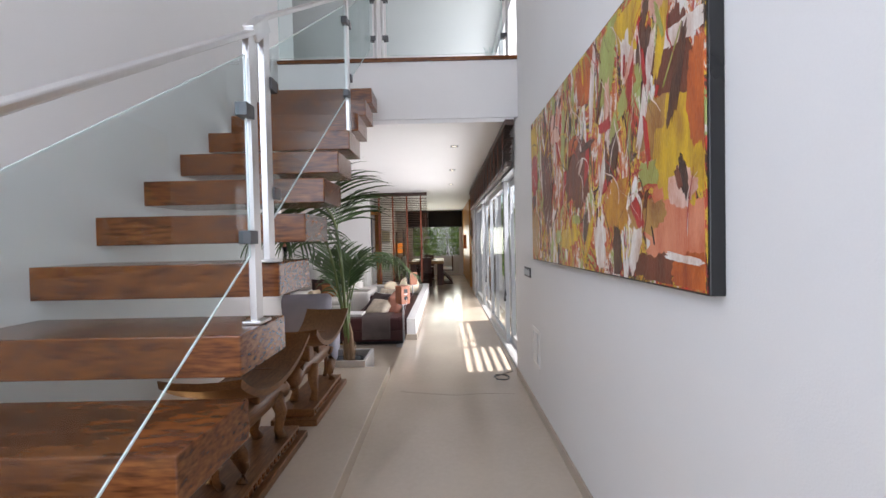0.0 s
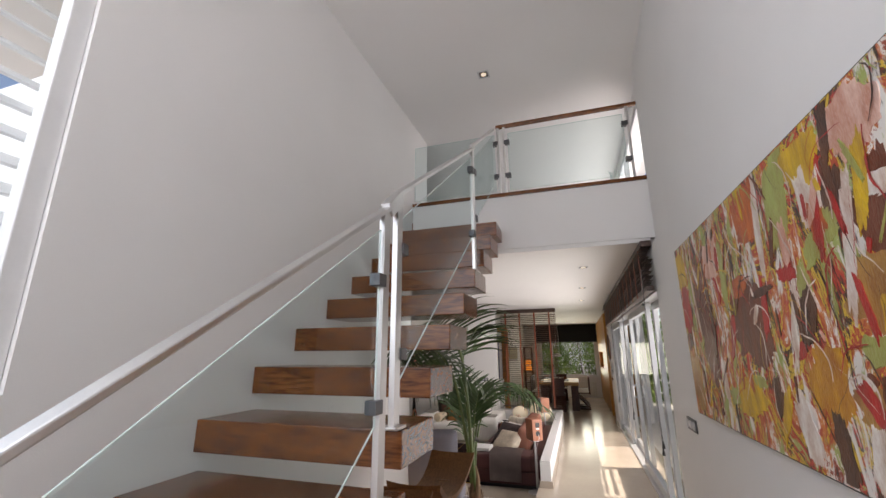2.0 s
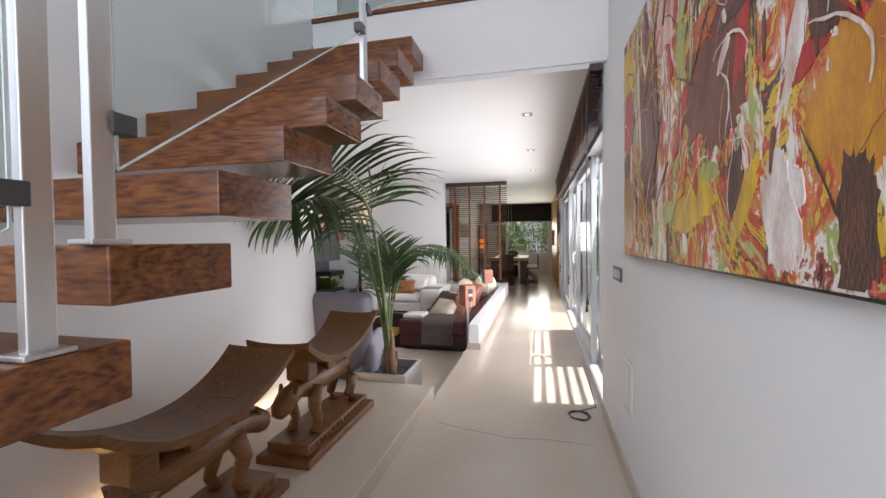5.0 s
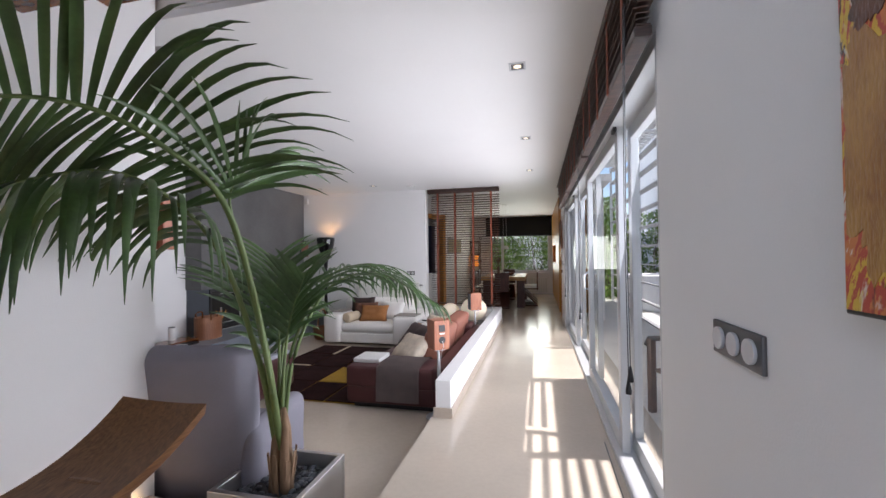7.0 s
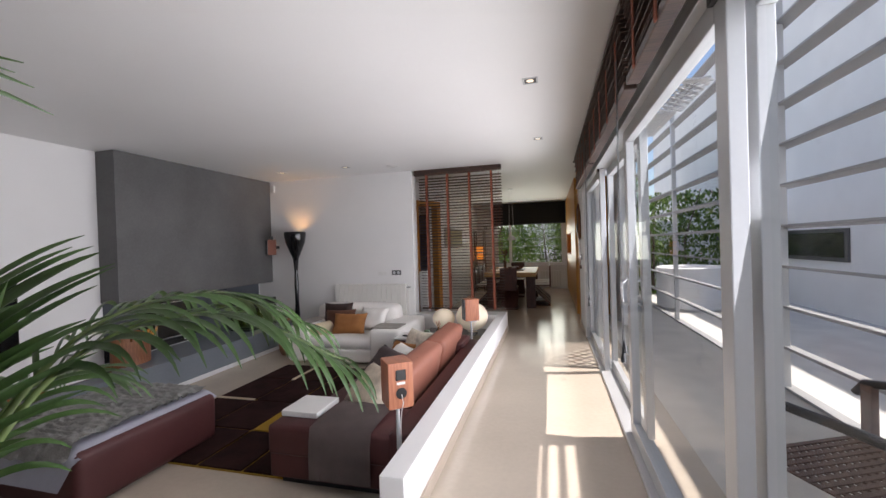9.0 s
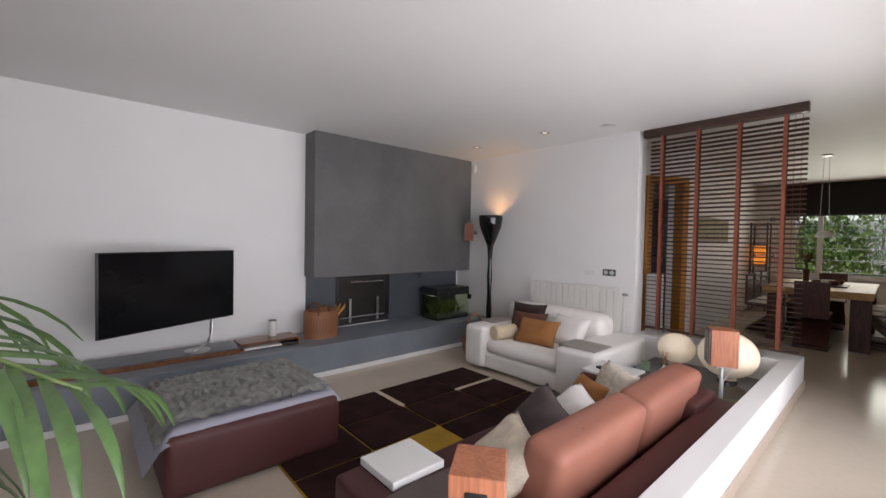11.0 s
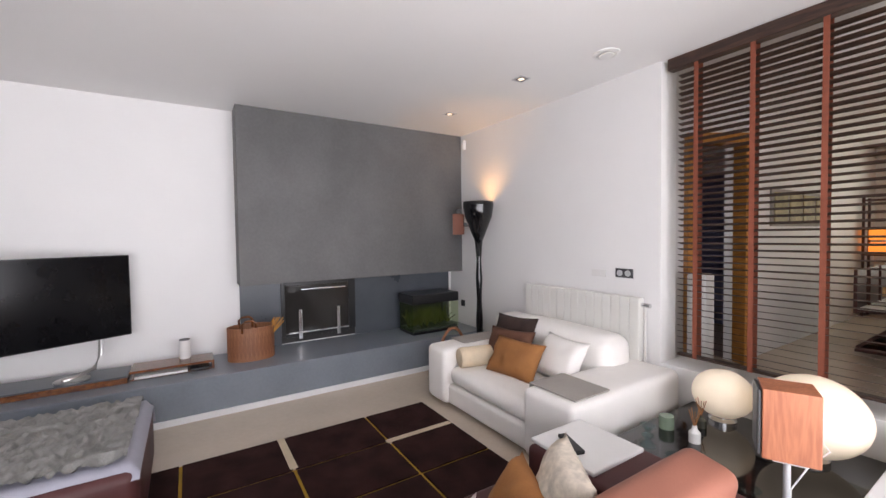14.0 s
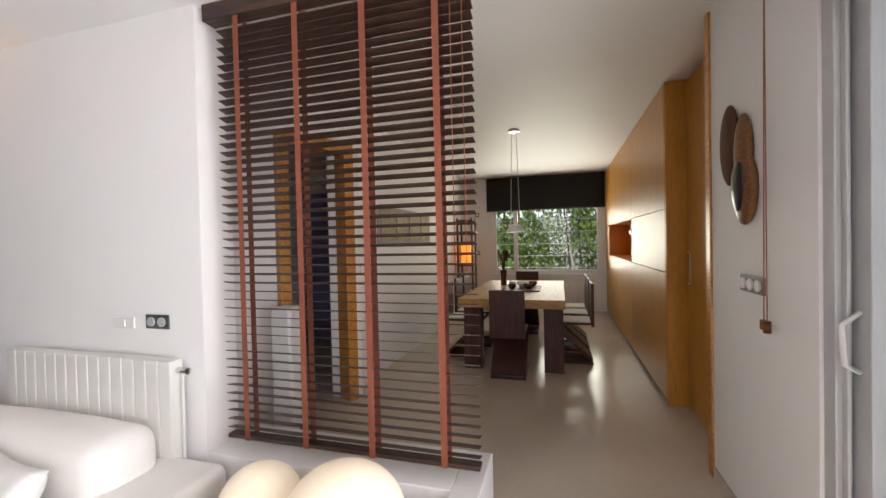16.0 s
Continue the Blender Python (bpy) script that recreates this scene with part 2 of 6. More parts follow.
def lathe(bm, prof, n=32, x=0, y=0):
    """A turned body from (radius, z) pairs."""
    rings = []
    for r, z in prof:
        rings.append([bm.verts.new((x + r * math.cos(2 * math.pi * k / n), y + r * math.sin(2 * math.pi * k / n), z)) for k in range(n)])
    for a, b in zip(rings, rings[1:]):
        for k in range(n):
            bm.faces.new((a[k], a[(k + 1) % n], b[(k + 1) % n], b[k]))
    bm.faces.new(rings[0][::-1])
    bm.faces.new(rings[-1])
    return [v for r in rings for v in r]


def tube(bm, pts, radii, n=8):
    """A round tube along points."""
    pts = [Vector(p) for p in pts]
    if not isinstance(radii, (list, tuple)):
        radii = [radii] * len(pts)
    rings = []
    for i, p in enumerate(pts):
        d = (pts[min(i + 1, len(pts) - 1)] - pts[max(i - 1, 0)]).normalized()
        s = d.cross(Vector((0, 0, 1)) if abs(d.z) < 0.95 else Vector((0, 1, 0))).normalized()
        u = s.cross(d)
        rings.append([bm.verts.new(p + radii[i] * (s * math.cos(2 * math.pi * k / n) + u * math.sin(2 * math.pi * k / n))) for k in range(n)])
    for a, b in zip(rings, rings[1:]):
        for k in range(n):
            bm.faces.new((a[k], a[(k + 1) % n], b[(k + 1) % n], b[k]))
    bm.faces.new(rings[0][::-1])
    bm.faces.new(rings[-1])
    return [v for r in rings for v in r]


def soft_box(bm, x0, x1, y0, y1, z0, z1, r=0.05, puff=0.0, cuts=0, m=None):
    """An upholstered block: rounded edges, and faces that swell by puff."""
    t = bmesh.new()
    box(t, x0, x1, y0, y1, z0, z1)
    bmesh.ops.recalc_face_normals(t, faces=t.faces)
    bmesh.ops.bevel(t, geom=t.edges[:], offset=r, segments=4, profile=0.5, affect="EDGES")
    if cuts:
        long = [e for e in t.edges if e.calc_length() > r * 1.5]
        bmesh.ops.subdivide_edges(t, edges=long, cuts=cuts, use_grid_fill=True)
    c = Vector(((x0 + x1) / 2, (y0 + y1) / 2, (z0 + z1) / 2))
    hx, hy, hz = (x1 - x0) / 2, (y1 - y0) / 2, (z1 - z0) / 2
    if puff:
        for v in t.verts:
            u = ((v.co.x - c.x) / hx, (v.co.y - c.y) / hy, (v.co.z - c.z) / hz)
            k = [max(0.0, 1 - a * a) for a in u]
            v.co.x += math.copysign(puff * k[1] * k[2], u[0]) if abs(u[0]) > 0.8 else 0
            v.co.y += math.copysign(puff * k[0] * k[2], u[1]) if abs(u[1]) > 0.8 else 0
            v.co.z += math.copysign(puff * k[0] * k[1], u[2]) if abs(u[2]) > 0.8 else 0
            w = noise.noise(v.co * 5.0) * puff * 0.25
            v.co += Vector(u) * w
    me = bpy.data.meshes.new("t")
    t.to_mesh(me)
    t.free()
    if m is not None:
        me.transform(m)
    before = len(bm.verts)
    bm.from_mesh(me)
    bpy.data.meshes.remove(me)
    bm.verts.ensure_lookup_table()
    return bm.verts[before:]


def part(name, bm, material, parent=None, label="", smooth=False, bevel=0.0, m=None):
    """Links bm as one mesh object, under a thing or under a part."""
    bmesh.ops.recalc_face_normals(bm, faces=bm.faces)
    if bevel:
        es = [e for e in bm.edges if len(e.link_faces) == 2 and e.calc_face_angle(0) > 0.6]
        bmesh.ops.bevel(bm, geom=es, offset=bevel, segments=2, profile=0.5, affect="EDGES")
    me = bpy.data.meshes.new(name)
    bm.to_mesh(me)
    bm.free()
    me.materials.append(M[material] if isinstance(material, str) else material)
    if smooth:
        me.polygons.foreach_set("use_smooth", [True] * len(me.polygons))
        if smooth == "auto":
            me.set_sharp_from_angle(angle=radians(40))
    ob = new(name, me)
    if m is not None:
        ob.matrix_basis = m
    if parent:
        ob.parent = parent
    if label:
        ob["label"] = label
    return ob


def sheet(x0, x1, y0, y1, z0, z1):
    """One pane of glass as a single face across its thin side."""
    bm = bmesh.new()
    if x1 - x0 < y1 - y0:
        x = (x0 + x1) / 2
        co = ((x, y1, z0), (x, y0, z0), (x, y0, z1), (x, y1, z1)) if x > 0 else ((x, y0, z0), (x, y1, z0), (x, y1, z1), (x, y0, z1))
    else:
        y = (y0 + y1) / 2
        co = ((x0, y, z0), (x1, y, z0), (x1, y, z1), (x0, y, z1))
    bm.faces.new([bm.verts.new(c) for c in co])
    return bm


def boxpart(name, b, material, parent=None, label="", bevel=0.004, m=None):
    bm = bmesh.new()
    box(bm, *b)
    return part(name, bm, material, parent, label, bevel=bevel, m=m)


def thing(name, at, label, category, group="", rz=0.0):
    """An Empty at a thing's base, that parents its parts."""
    e = new(name)
    e.empty_display_size = 0.1
    e.matrix_basis = pose(*at, 0, 0, rz)
    return tagged(e, label, category, group)


def structure(name, boxes, material, label="", bevel=0.0):
    bm = bmesh.new()
    for b in boxes:
        box(bm, *b)
    ob = part(name, bm, material, bevel=bevel)
    return tagged(ob, label, name.split("_")[0], kind="structure")


# ---- the shell ----
CEIL, LOW, TOP = 2.55, -0.21, 4.20
RW, SW, TVW = 0.80, -1.56, -4.62          # faces of the painting wall, the stair wall and the television wall
structure("floor_walkway", [(-0.49, 1.2, -3.2, 9.69, -0.3, 0.0), (-0.46, 1.2, 9.69, 10.03, -0.3, 0)], "floor", "polished cream limestone walkway floor")
structure("floor_dining", [(-4.7, 1.2, 10.03, 16.2, -0.3, 0.0)], "floor", "polished cream limestone dining floor")
structure("floor_living", [(-4.9, -0.49, 1.0, 9.69, -0.4, LOW)], "floor", "polished cream stone floor of the sunken living room")
structure("platform_stair", [(SW, -0.49, -3.2, 3.91, LOW, 0.10)], "floor", "raised cream stone plinth beneath the stairs", 0.006)
structure("wall_right", [(RW, 1.1, -3.2, 3.66, 0, TOP), (RW, 1.1, 3.66, 3.93, 0, 2.5), (RW + 0.06, 1.1, 3.66, 3.975, 2.5, TOP), (RW, 1.1, 9.66, 10.60, 0, CEIL), (RW + 0.02, 0.96, 3.93, 9.66, 2.15, CEIL), (1.42, 1.6, 10.6, 16.2, 0, CEIL),
                         (RW + 0.061, 1.1, 3.98, 8.6, CEIL, 3.17)], "wall", "smooth white plastered wall")
structure("wall_stair", [(SW - 0.10, SW, 0.76, 3.94, LOW, TOP), (SW - 0.10, SW, 3.94, 4.42, 2.981, TOP), (SW - 0.10, SW, -3.2, -1.6, LOW, TOP), (SW - 0.10, SW, -1.6, 0.76, LOW, 1.45), (SW - 0.10, SW, -1.6, 0.76, 4.1, TOP)], "wall", "tall smooth white stairwell wall")
structure("wall_entrance", [(SW - 0.10, -1.25, -3.4, -3.2, LOW, TOP), (0.65, 1.1, -3.4, -3.2, LOW, TOP), (-1.25, 0.65, -3.4, -3.2, 4.05, TOP), (-1.25, 0.65, -3.4, -3.2, LOW, 0.35)], "wall", "plain white wall")
structure("wall_television", [(-4.9, TVW, 3.64, 9.69, LOW, CEIL), (-4.9, -4.72, 1.0, 3.64, LOW, CEIL)], "wall", "white plastered living room wall")
structure("wall_pier", [(TVW, -4.36, 3.64, 4.0, LOW, CEIL)], "wall", "slim white pilaster beside the shelves", 0.004)
structure("wall_alcove", [(-4.9, SW - 0.10, 0.8, 1.0, LOW, CEIL)], "wall", "plain white wall")
structure("wall_radiator", [(-4.9, -1.74, 9.69, 9.9, LOW, CEIL)], "wall", "white plastered wall behind the sofa")
structure("wall_far", [(-4.9, -1.25, 15.92, 16.2, 0, CEIL), (0.72, 1.6, 15.92, 16.2, 0, CEIL), (-1.25, 0.72, 15.92, 16.2, 0, 0.70), (-1.25, 0.72, 15.92, 16.2, 2.5, CEIL)], "wall", "white wall around the dining room window")
structure("wall_dining", [(-1.95, -1.80, 11.2, 15.92, 0, CEIL)], "wall", "white plastered dining room wall")
structure("ceiling", [(-4.9, RW + 0.02, 3.99, 9.69, CEIL, CEIL + 0.12), (-4.9, SW - 0.05, 0.8, 3.99, CEIL, CEIL + 0.12), (-4.9, 1.6, 9.69, 16.2, CEIL, CEIL + 0.12)], "ceil", "smooth white ceiling")
structure("ceiling_upper", [(-4.9, 1.3, -3.4, 9.0, TOP, TOP + 0.15)], "ceil", "smooth white upper ceiling")
structure("landing", [(SW, RW + 0.06, 3.97, 4.01, 2.59, 3.165), (-4.9, RW + 0.06, 4.01, 9.0, 2.70, 3.16)], "wall", "white landing edge above the living room")
structure("trim_landing", [(SW, RW + 0.06, 3.945, 4.06, 3.165, 3.20)], "tread", "dark wooden edging of the landing", 0.004)
structure("wall_upper", [(-4.9, 1.3, 8.6, 8.8, 3.15, TOP), (-4.9, -4.7, 4.01, 8.6, 3.15, TOP), (-4.9, SW - 0.10, 3.88, 4.01, 2.67, TOP), (RW + 0.061, 1.1, 3.98, 8.6, 4.05, TOP)], "wall", "plain white upper hall wall")
low = structure("wall_low", [(-0.46, -0.335, 5.40, 10.03, LOW, 0.29), (-1.74, -0.46, 9.69, 10.03, LOW, 0.29)], "wall", "low white parapet wall round the sunken seating", 0.005)
structure("ground", [(-60, 60, -60, 90, -0.55, -0.45)], "terrace", "pale ground outside")
structure("terrace", [(1.2, 9, -4, 24, -0.45, -0.02)], "terrace", "pale stone terrace")


# ---- staircase ----
RISE, GOING, XE = 0.2165, 0.315, -0.566
stair = thing("floating_staircase", (SW, 0.5, 0.1), "floating staircase of thick dark oak treads fixed to the white wall", "staircase")
stair.matrix_basis = Matrix()


def tread_y(k):
    return 1.143 + GOING * k


def tread_z(k):
    return 1.065 + RISE * k


for k in range(-4, 10):
    bm = bmesh.new()
    box(bm, SW - 0.02, XE, 0, 0.36, -0.135, 0)
    part("tread", bm, "tread", stair, bevel=0.005, m=pose(0, tread_y(k), tread_z(k)))

rail = thing("stair_railing", (0, 0, 0), "brushed steel and glass stair railing clamped to the treads", "railing")
XR = -0.609


def rail_z(y):
    return 2.14 + 0.662 * (y - 1.353)


def upper_z(y):
    return 2.235 + 0.68 * (y - 1.475)


def post(y, z0, z1, x=XR):
    bm = bmesh.new()
    box(bm, x - 0.013, x + 0.013, y - 0.026, y + 0.026, z0, z1)
    p = part("post", bm, "steel", rail, bevel=0.003)
    bm = bmesh.new()
    box(bm, x - 0.035, x + 0.035, y - 0.045, y + 0.045, z0, z0 + 0.012)
    part("foot", bm, "steel", p, bevel=0.003)
    return p


def clamp(p, y, z, side, x=XR):
    bm = bmesh.new()
    box(bm, x - 0.022, x + 0.022, y + side * 0.02 - 0.004, y + side * 0.075, z - 0.024, z + 0.024) if side > 0 else box(bm, x - 0.022, x + 0.022, y - 0.075, y - 0.016, z - 0.024, z + 0.024)
    part("clamp", bm, "alu_dark", p, "dark glass clamp", bevel=0.003)


pa = post(1.353, 1.066, rail_z(1.353) - 0.02)
pb = post(1.475, 1.283, upper_z(1.475))
pc = post(2.90, 2.15, upper_z(2.90) - 0.01)
pz = post(-0.55, 0.1, rail_z(-0.55) - 0.02)
for p, y, zs, s in ((pa, 1.353, (1.83, 1.38), -1), (pb, 1.475, (2.0, 1.56), 1), (pc, 2.90, (2.98, 2.45), -1), (pc, 2.90, (3.0, 2.6), 1)):
    for z in zs:
        clamp(p, y, z, s)
for y0, y1, z0, z1 in ((-0.6, 1.353, rail_z(-0.6), rail_z(1.353)), (1.475, 2.92, upper_z(1.475), upper_z(2.92)), (2.92, 3.95, upper_z(2.92), 3.98)):
    bm = bmesh.new()
    bar(bm, (XR, y0 - 0.02, z0), (XR, y1 + 0.02, z1), 0.042, 0.018)
    part("handrail", bm, "steel", rail, bevel=0.004)
bm = bmesh.new()
bar(bm, (XR, 1.365, rail_z(1.365) - 0.02), (XR, 1.482, upper_z(1.482) - 0.012), 0.044, 0.06)
part("handrail", bm, "steel", rail, bevel=0.004)


def glass_panel(name, pts, parent, axis="x", at=XR, thick=0.010):
    """A glass plate with polished edges through (u, z) corners."""
    pl = bmesh.new()
    fr = []
    for d in (-thick / 2, thick / 2):
        fr.append([pl.verts.new((at + d, u, z) if axis == "x" else (u, at + d, z)) for u, z in pts])
    pl.faces.new(fr[0])
    g = part(name, pl, "glass", parent)
    g.visible_shadow = False
    eb = bmesh.new()
    for (u0, z0), (u1, z1) in zip(pts, pts[1:] + pts[:1]):
        a = (at, u0, z0) if axis == "x" else (u0, at, z0)
        b = (at, u1, z1) if axis == "x" else (u1, at, z1)
        bar(eb, a, b, thick * 0.5, 0.0045, (1, 0, 0) if axis == "x" else (0, 1, 0))
    part("glass_edge", eb, "glass_edge", g, "pale polished glass edge")
    return g


glass_panel("glass_pane", [(-0.5, 0.05), (1.315, 1.315), (1.315, 2.03), (-0.5, 0.79)], rail)
glass_panel("glass_pane", [(1.515, 1.455), (2.86, 2.43), (2.86, 3.10), (1.515, 2.14)], rail)
glass_panel("glass_pane", [(2.94, 2.58), (3.91, 3.27), (3.91, 3.86), (2.94, 3.12)], rail)

lrail = thing("landing_railing", (0, 0, 0), "steel and glass landing balustrade with a wooden handrail", "railing")
for x in (-0.56, -0.495, 0.755):
    bm = bmesh.new()
    box(bm, x - 0.013, x + 0.013, 3.95, 3.99, 3.20, 3.975)
    p = part("post", bm, "steel", lrail, bevel=0.003)
    for z in (3.40, 3.79):
        bm = bmesh.new()
        s = 1 if -0.53 < x < 0 else -1
        box(bm, min(x, x + s * 0.06), max(x, x + s * 0.06), 3.945, 3.995, z - 0.024, z + 0.024)
        part("clamp", bm, "alu_dark", p, "dark glass clamp", bevel=0.003)
for x0, x1 in ((-0.45, 0.71), (-1.54, -0.60)):
    glass_panel("glass_pane", [(x0, 3.23), (x1, 3.23), (x1, 3.90), (x0, 3.90)], lrail, "y", 3.97)
bm = bmesh.new()
bar(bm, (-0.58, 3.97, 3.993), (RW + 0.05, 3.97, 3.993), 0.045, 0.035)
part("handrail", bm, "tread", lrail, "dark wooden handrail", bevel=0.005)

# ---- stairwell window with louvres ----
win = tagged(new("window_stair"), "tall white-framed window with white louvres outside", "window", kind="structure")
for b in ((SW - 0.085, SW - 0.02, 0.69, 0.759, 1.45, 4.1), (SW - 0.085, SW - 0.02, -1.6, -1.52, 1.45, 4.1), (SW - 0.085, SW - 0.02, -1.52, 0.69, 1.45, 1.53), (SW - 0.085, SW - 0.02, -1.52, 0.69, 4.02, 4.1)):
    boxpart("window_frame", b, "slat_white", win)
for k in range(26):
    bm = bmesh.new()
    box(bm, -0.05, 0.05, -2.4, 1.05, -0.006, 0.006)
    part("louvre", bm, "slat_white", win, m=pose(SW - 0.22, 0, 1.5 + 0.105 * k, 0, 38, 0))
gp = sheet(SW - 0.055, SW - 0.05, -1.52, 0.69, 1.53, 4.02)
g = part("pane", gp, "pane", win)
g.visible_shadow = False

# ---- upper hall ----
uw = tagged(new("window_upper"), "grey-framed upper hall window with blue-shaded shutters", "window", kind="structure")
for y in (4.0, 5.3, 6.9, 8.5):
    boxpart("window_frame", (RW + 0.07, RW + 0.13, y, y + 0.06, 3.17, 4.05), "alu", uw)
for z in (3.17, 3.99):
    boxpart("window_frame", (RW + 0.07, RW + 0.13, 4.06, 8.5, z, z + 0.06), "alu", uw)

# ---- painting ----
canvas = thing("abstract_painting", (RW - 0.005, 1.9, 1.2), "large abstract oil painting in yellow, orange, red and green", "painting")
canvas.matrix_basis = Matrix()


def paint_mat():
    m = bpy.data.materials.new("abstract_paint")
    m.use_nodes = True
    n, l = m.node_tree.nodes, m.node_tree.links
    b = n["Principled BSDF"]
    tc = n.new("ShaderNodeTexCoord")
    mp = n.new("ShaderNodeMapping")
    mp.inputs["Rotation"].default_value = (0.5, 0, 0)
    mp.inputs["Scale"].default_value = (1, 2.6, 1.5)
    l.new(tc.outputs["Object"], mp.inputs[0])
    nz = n.new("ShaderNodeTexNoise")
    nz.inputs["Scale"].default_value, nz.inputs["Detail"].default_value, nz.inputs["Distortion"].default_value = 1.5, 12.0, 1.2
    nz.inputs["Roughness"].default_value = 0.68
    l.new(mp.outputs[0], nz.inputs[0])
    ramp = n.new("ShaderNodeValToRGB")
    ramp.color_ramp.interpolation = "CONSTANT"
    cols = ((0.0, (0.05, 0.02, 0.015)), (0.33, (0.32, 0.06, 0.03)), (0.375, (0.76, 0.70, 0.64)), (0.41, (0.60, 0.20, 0.06)), (0.445, (0.48, 0.07, 0.04)), (0.48, (0.66, 0.44, 0.05)),
            (0.515, (0.09, 0.045, 0.03)), (0.545, (0.55, 0.06, 0.04)), (0.58, (0.40, 0.46, 0.16)), (0.63, (0.74, 0.66, 0.60)))
    e = ramp.color_ramp.elements
    e[0].position, e[0].color = cols[0][0], (*cols[0][1], 1)
    e[1].position, e[1].color = cols[1][0], (*cols[1][1], 1)
    for p, c in cols[2:]:
        x = e.new(p)
        x.color = (*c, 1)
    l.new(nz.outputs[0], ramp.inputs[0])
    col = ramp.outputs[0]
    # dry brush drags of white, dark and green over the ground colours
    for q, (paint, sc, rot, cut) in enumerate((((0.76, 0.72, 0.68), 2.6, 0.9, 0.555), ((0.035, 0.02, 0.018), 2.2, -0.6, 0.585), ((0.36, 0.42, 0.12), 1.9, 0.3, 0.565), ((0.60, 0.05, 0.035), 3.1, 1.3, 0.62))):
        m2 = n.new("ShaderNodeMapping")
        m2.inputs["Rotation"].default_value, m2.inputs["Location"].default_value, m2.inputs["Scale"].default_value = (rot, 0, 0), (0, 3.1 * q, 1.7 * q), (1, 4.5, 1.3)
        l.new(tc.outputs["Object"], m2.inputs[0])
        z2 = n.new("ShaderNodeTexNoise")
        z2.inputs["Scale"].default_value, z2.inputs["Detail"].default_value, z2.inputs["Distortion"].default_value, z2.inputs["Roughness"].default_value = sc, 10.0, 1.0, 0.7
        l.new(m2.outputs[0], z2.inputs[0])
        r2 = n.new("ShaderNodeMapRange")
        r2.inputs[1].default_value, r2.inputs[2].default_value = cut - 0.015, cut + 0.03
        l.new(z2.outputs[0], r2.inputs[0])
        mx = n.new("ShaderNodeMix")
        mx.data_type = "RGBA"
        l.new(r2.outputs[0], mx.inputs[0])
        l.new(col, mx.inputs[6])
        mx.inputs[7].default_value = (*paint, 1)
        col = mx.outputs[2]
    l.new(col, b.inputs["Base Color"])
    b.inputs["Roughness"].default_value = 0.45
    bp = n.new("ShaderNodeBump")
    bp.inputs["Strength"].default_value, bp.inputs["Distance"].default_value = 0.3, 0.004
    l.new(nz.outputs[0], bp.inputs["Height"])
    l.new(bp.outputs[0], b.inputs["Normal"])
    return m


M["paint"] = paint_mat()
boxpart("stretcher", (RW - 0.042, RW - 0.001, 0.885, 2.925, 1.198, 2.212), "black", canvas, "black canvas edge", 0.003)
boxpart("canvas", (RW - 0.045, RW - 0.0425, 0.892, 2.918, 1.205, 2.205), "paint", canvas, bevel=0)
PAINTS = {"y": (0.68, 0.45, 0.02), "d": (0.58, 0.30, 0.02), "o": (0.58, 0.15, 0.03), "s": (0.62, 0.24, 0.14), "p": (0.70, 0.50, 0.43), "g": (0.36, 0.43, 0.13), "w": (0.76, 0.73, 0.69), "k": (0.03, 0.02, 0.02), "b": (0.19, 0.055, 0.03), "r": (0.52, 0.03, 0.03), "c": (0.46, 0.26, 0.07)}
UNDER = {"y": (0.42, 0.22, 0.03), "d": (0.40, 0.12, 0.02), "o": (0.30, 0.05, 0.02), "s": (0.55, 0.12, 0.05), "p": (0.52, 0.20, 0.12), "g": (0.30, 0.24, 0.06), "w": (0.50, 0.32, 0.24), "k": (0.16, 0.06, 0.03), "b": (0.11, 0.035, 0.02), "r": (0.28, 0.03, 0.02), "c": (0.26, 0.10, 0.03)}
for k, c in PAINTS.items():
    M["oil_" + k] = mat("oil_paint_" + k, c, 0.4, vary=0.3, scale=7, bump=0.5, bump_scale=70, stretch=(1, 3, 1), tint=UNDER[k])
# colour, place along and up the canvas, half sizes, lean: first the broad grounds
GROUNDS = (("y", .04, .86, .05, .11, 0), ("r", .05, .60, .045, .12, -8), ("c", .05, .20, .05, .17, 0), ("k", .035, .42, .03, .05, 10), ("b", .21, .52, .05, .30, 8), ("p", .33, .80, .06, .10, 0), ("b", .51, .46, .08, .15, 0), ("o", .57, .87, .05, .10, 0), ("g", .70, .84, .035, .15, -15),
           ("y", .79, .90, .045, .08, 0), ("b", .93, .63, .05, .14, 10), ("c", .90, .48, .07, .09, -15), ("s", .94, .17, .09, .10, 0), ("y", .95, .38, .075, .12, -20), ("o", .97, .05, .05, .05, 0),
           ("d", .74, .27, .045, .09, 0), ("b", .87, .05, .06, .05, 0), ("y", .43, .16, .08, .06, 10), ("w", .65, .12, .024, .10, 12), ("k", .74, .10, .018, .09, 0))
# then what was painted over them
MARKS = (("k", .84, .76, .025, .09, 0), ("g", .79, .66, .055, .045, 28), ("k", .57, .20, .02, .06, 0), ("c", .85, .22, .05, .05, 0), ("w", .62, .82, .011, .17, -8), ("w", .78, .78, .018, .09, 0),
         ("w", .85, .60, .011, .17, -15), ("w", .95, .71, .055, .03, -8), ("p", .90, .90, .045, .08, 0), ("r", .58, .50, .010, .10, -10), ("r", .40, .42, .011, .10, -25), ("r", .68, .60, .028, .025, 0),
         ("r", .68, .36, .03, .022, 20), ("r", .82, .23, .012, .06, 35), ("y", .90, .74, .012, .10, -15), ("g", .40, .70, .015, .13, -5), ("g", .86, .35, .028, .035, 0), ("g", .50, .24, .028, .022, 0))
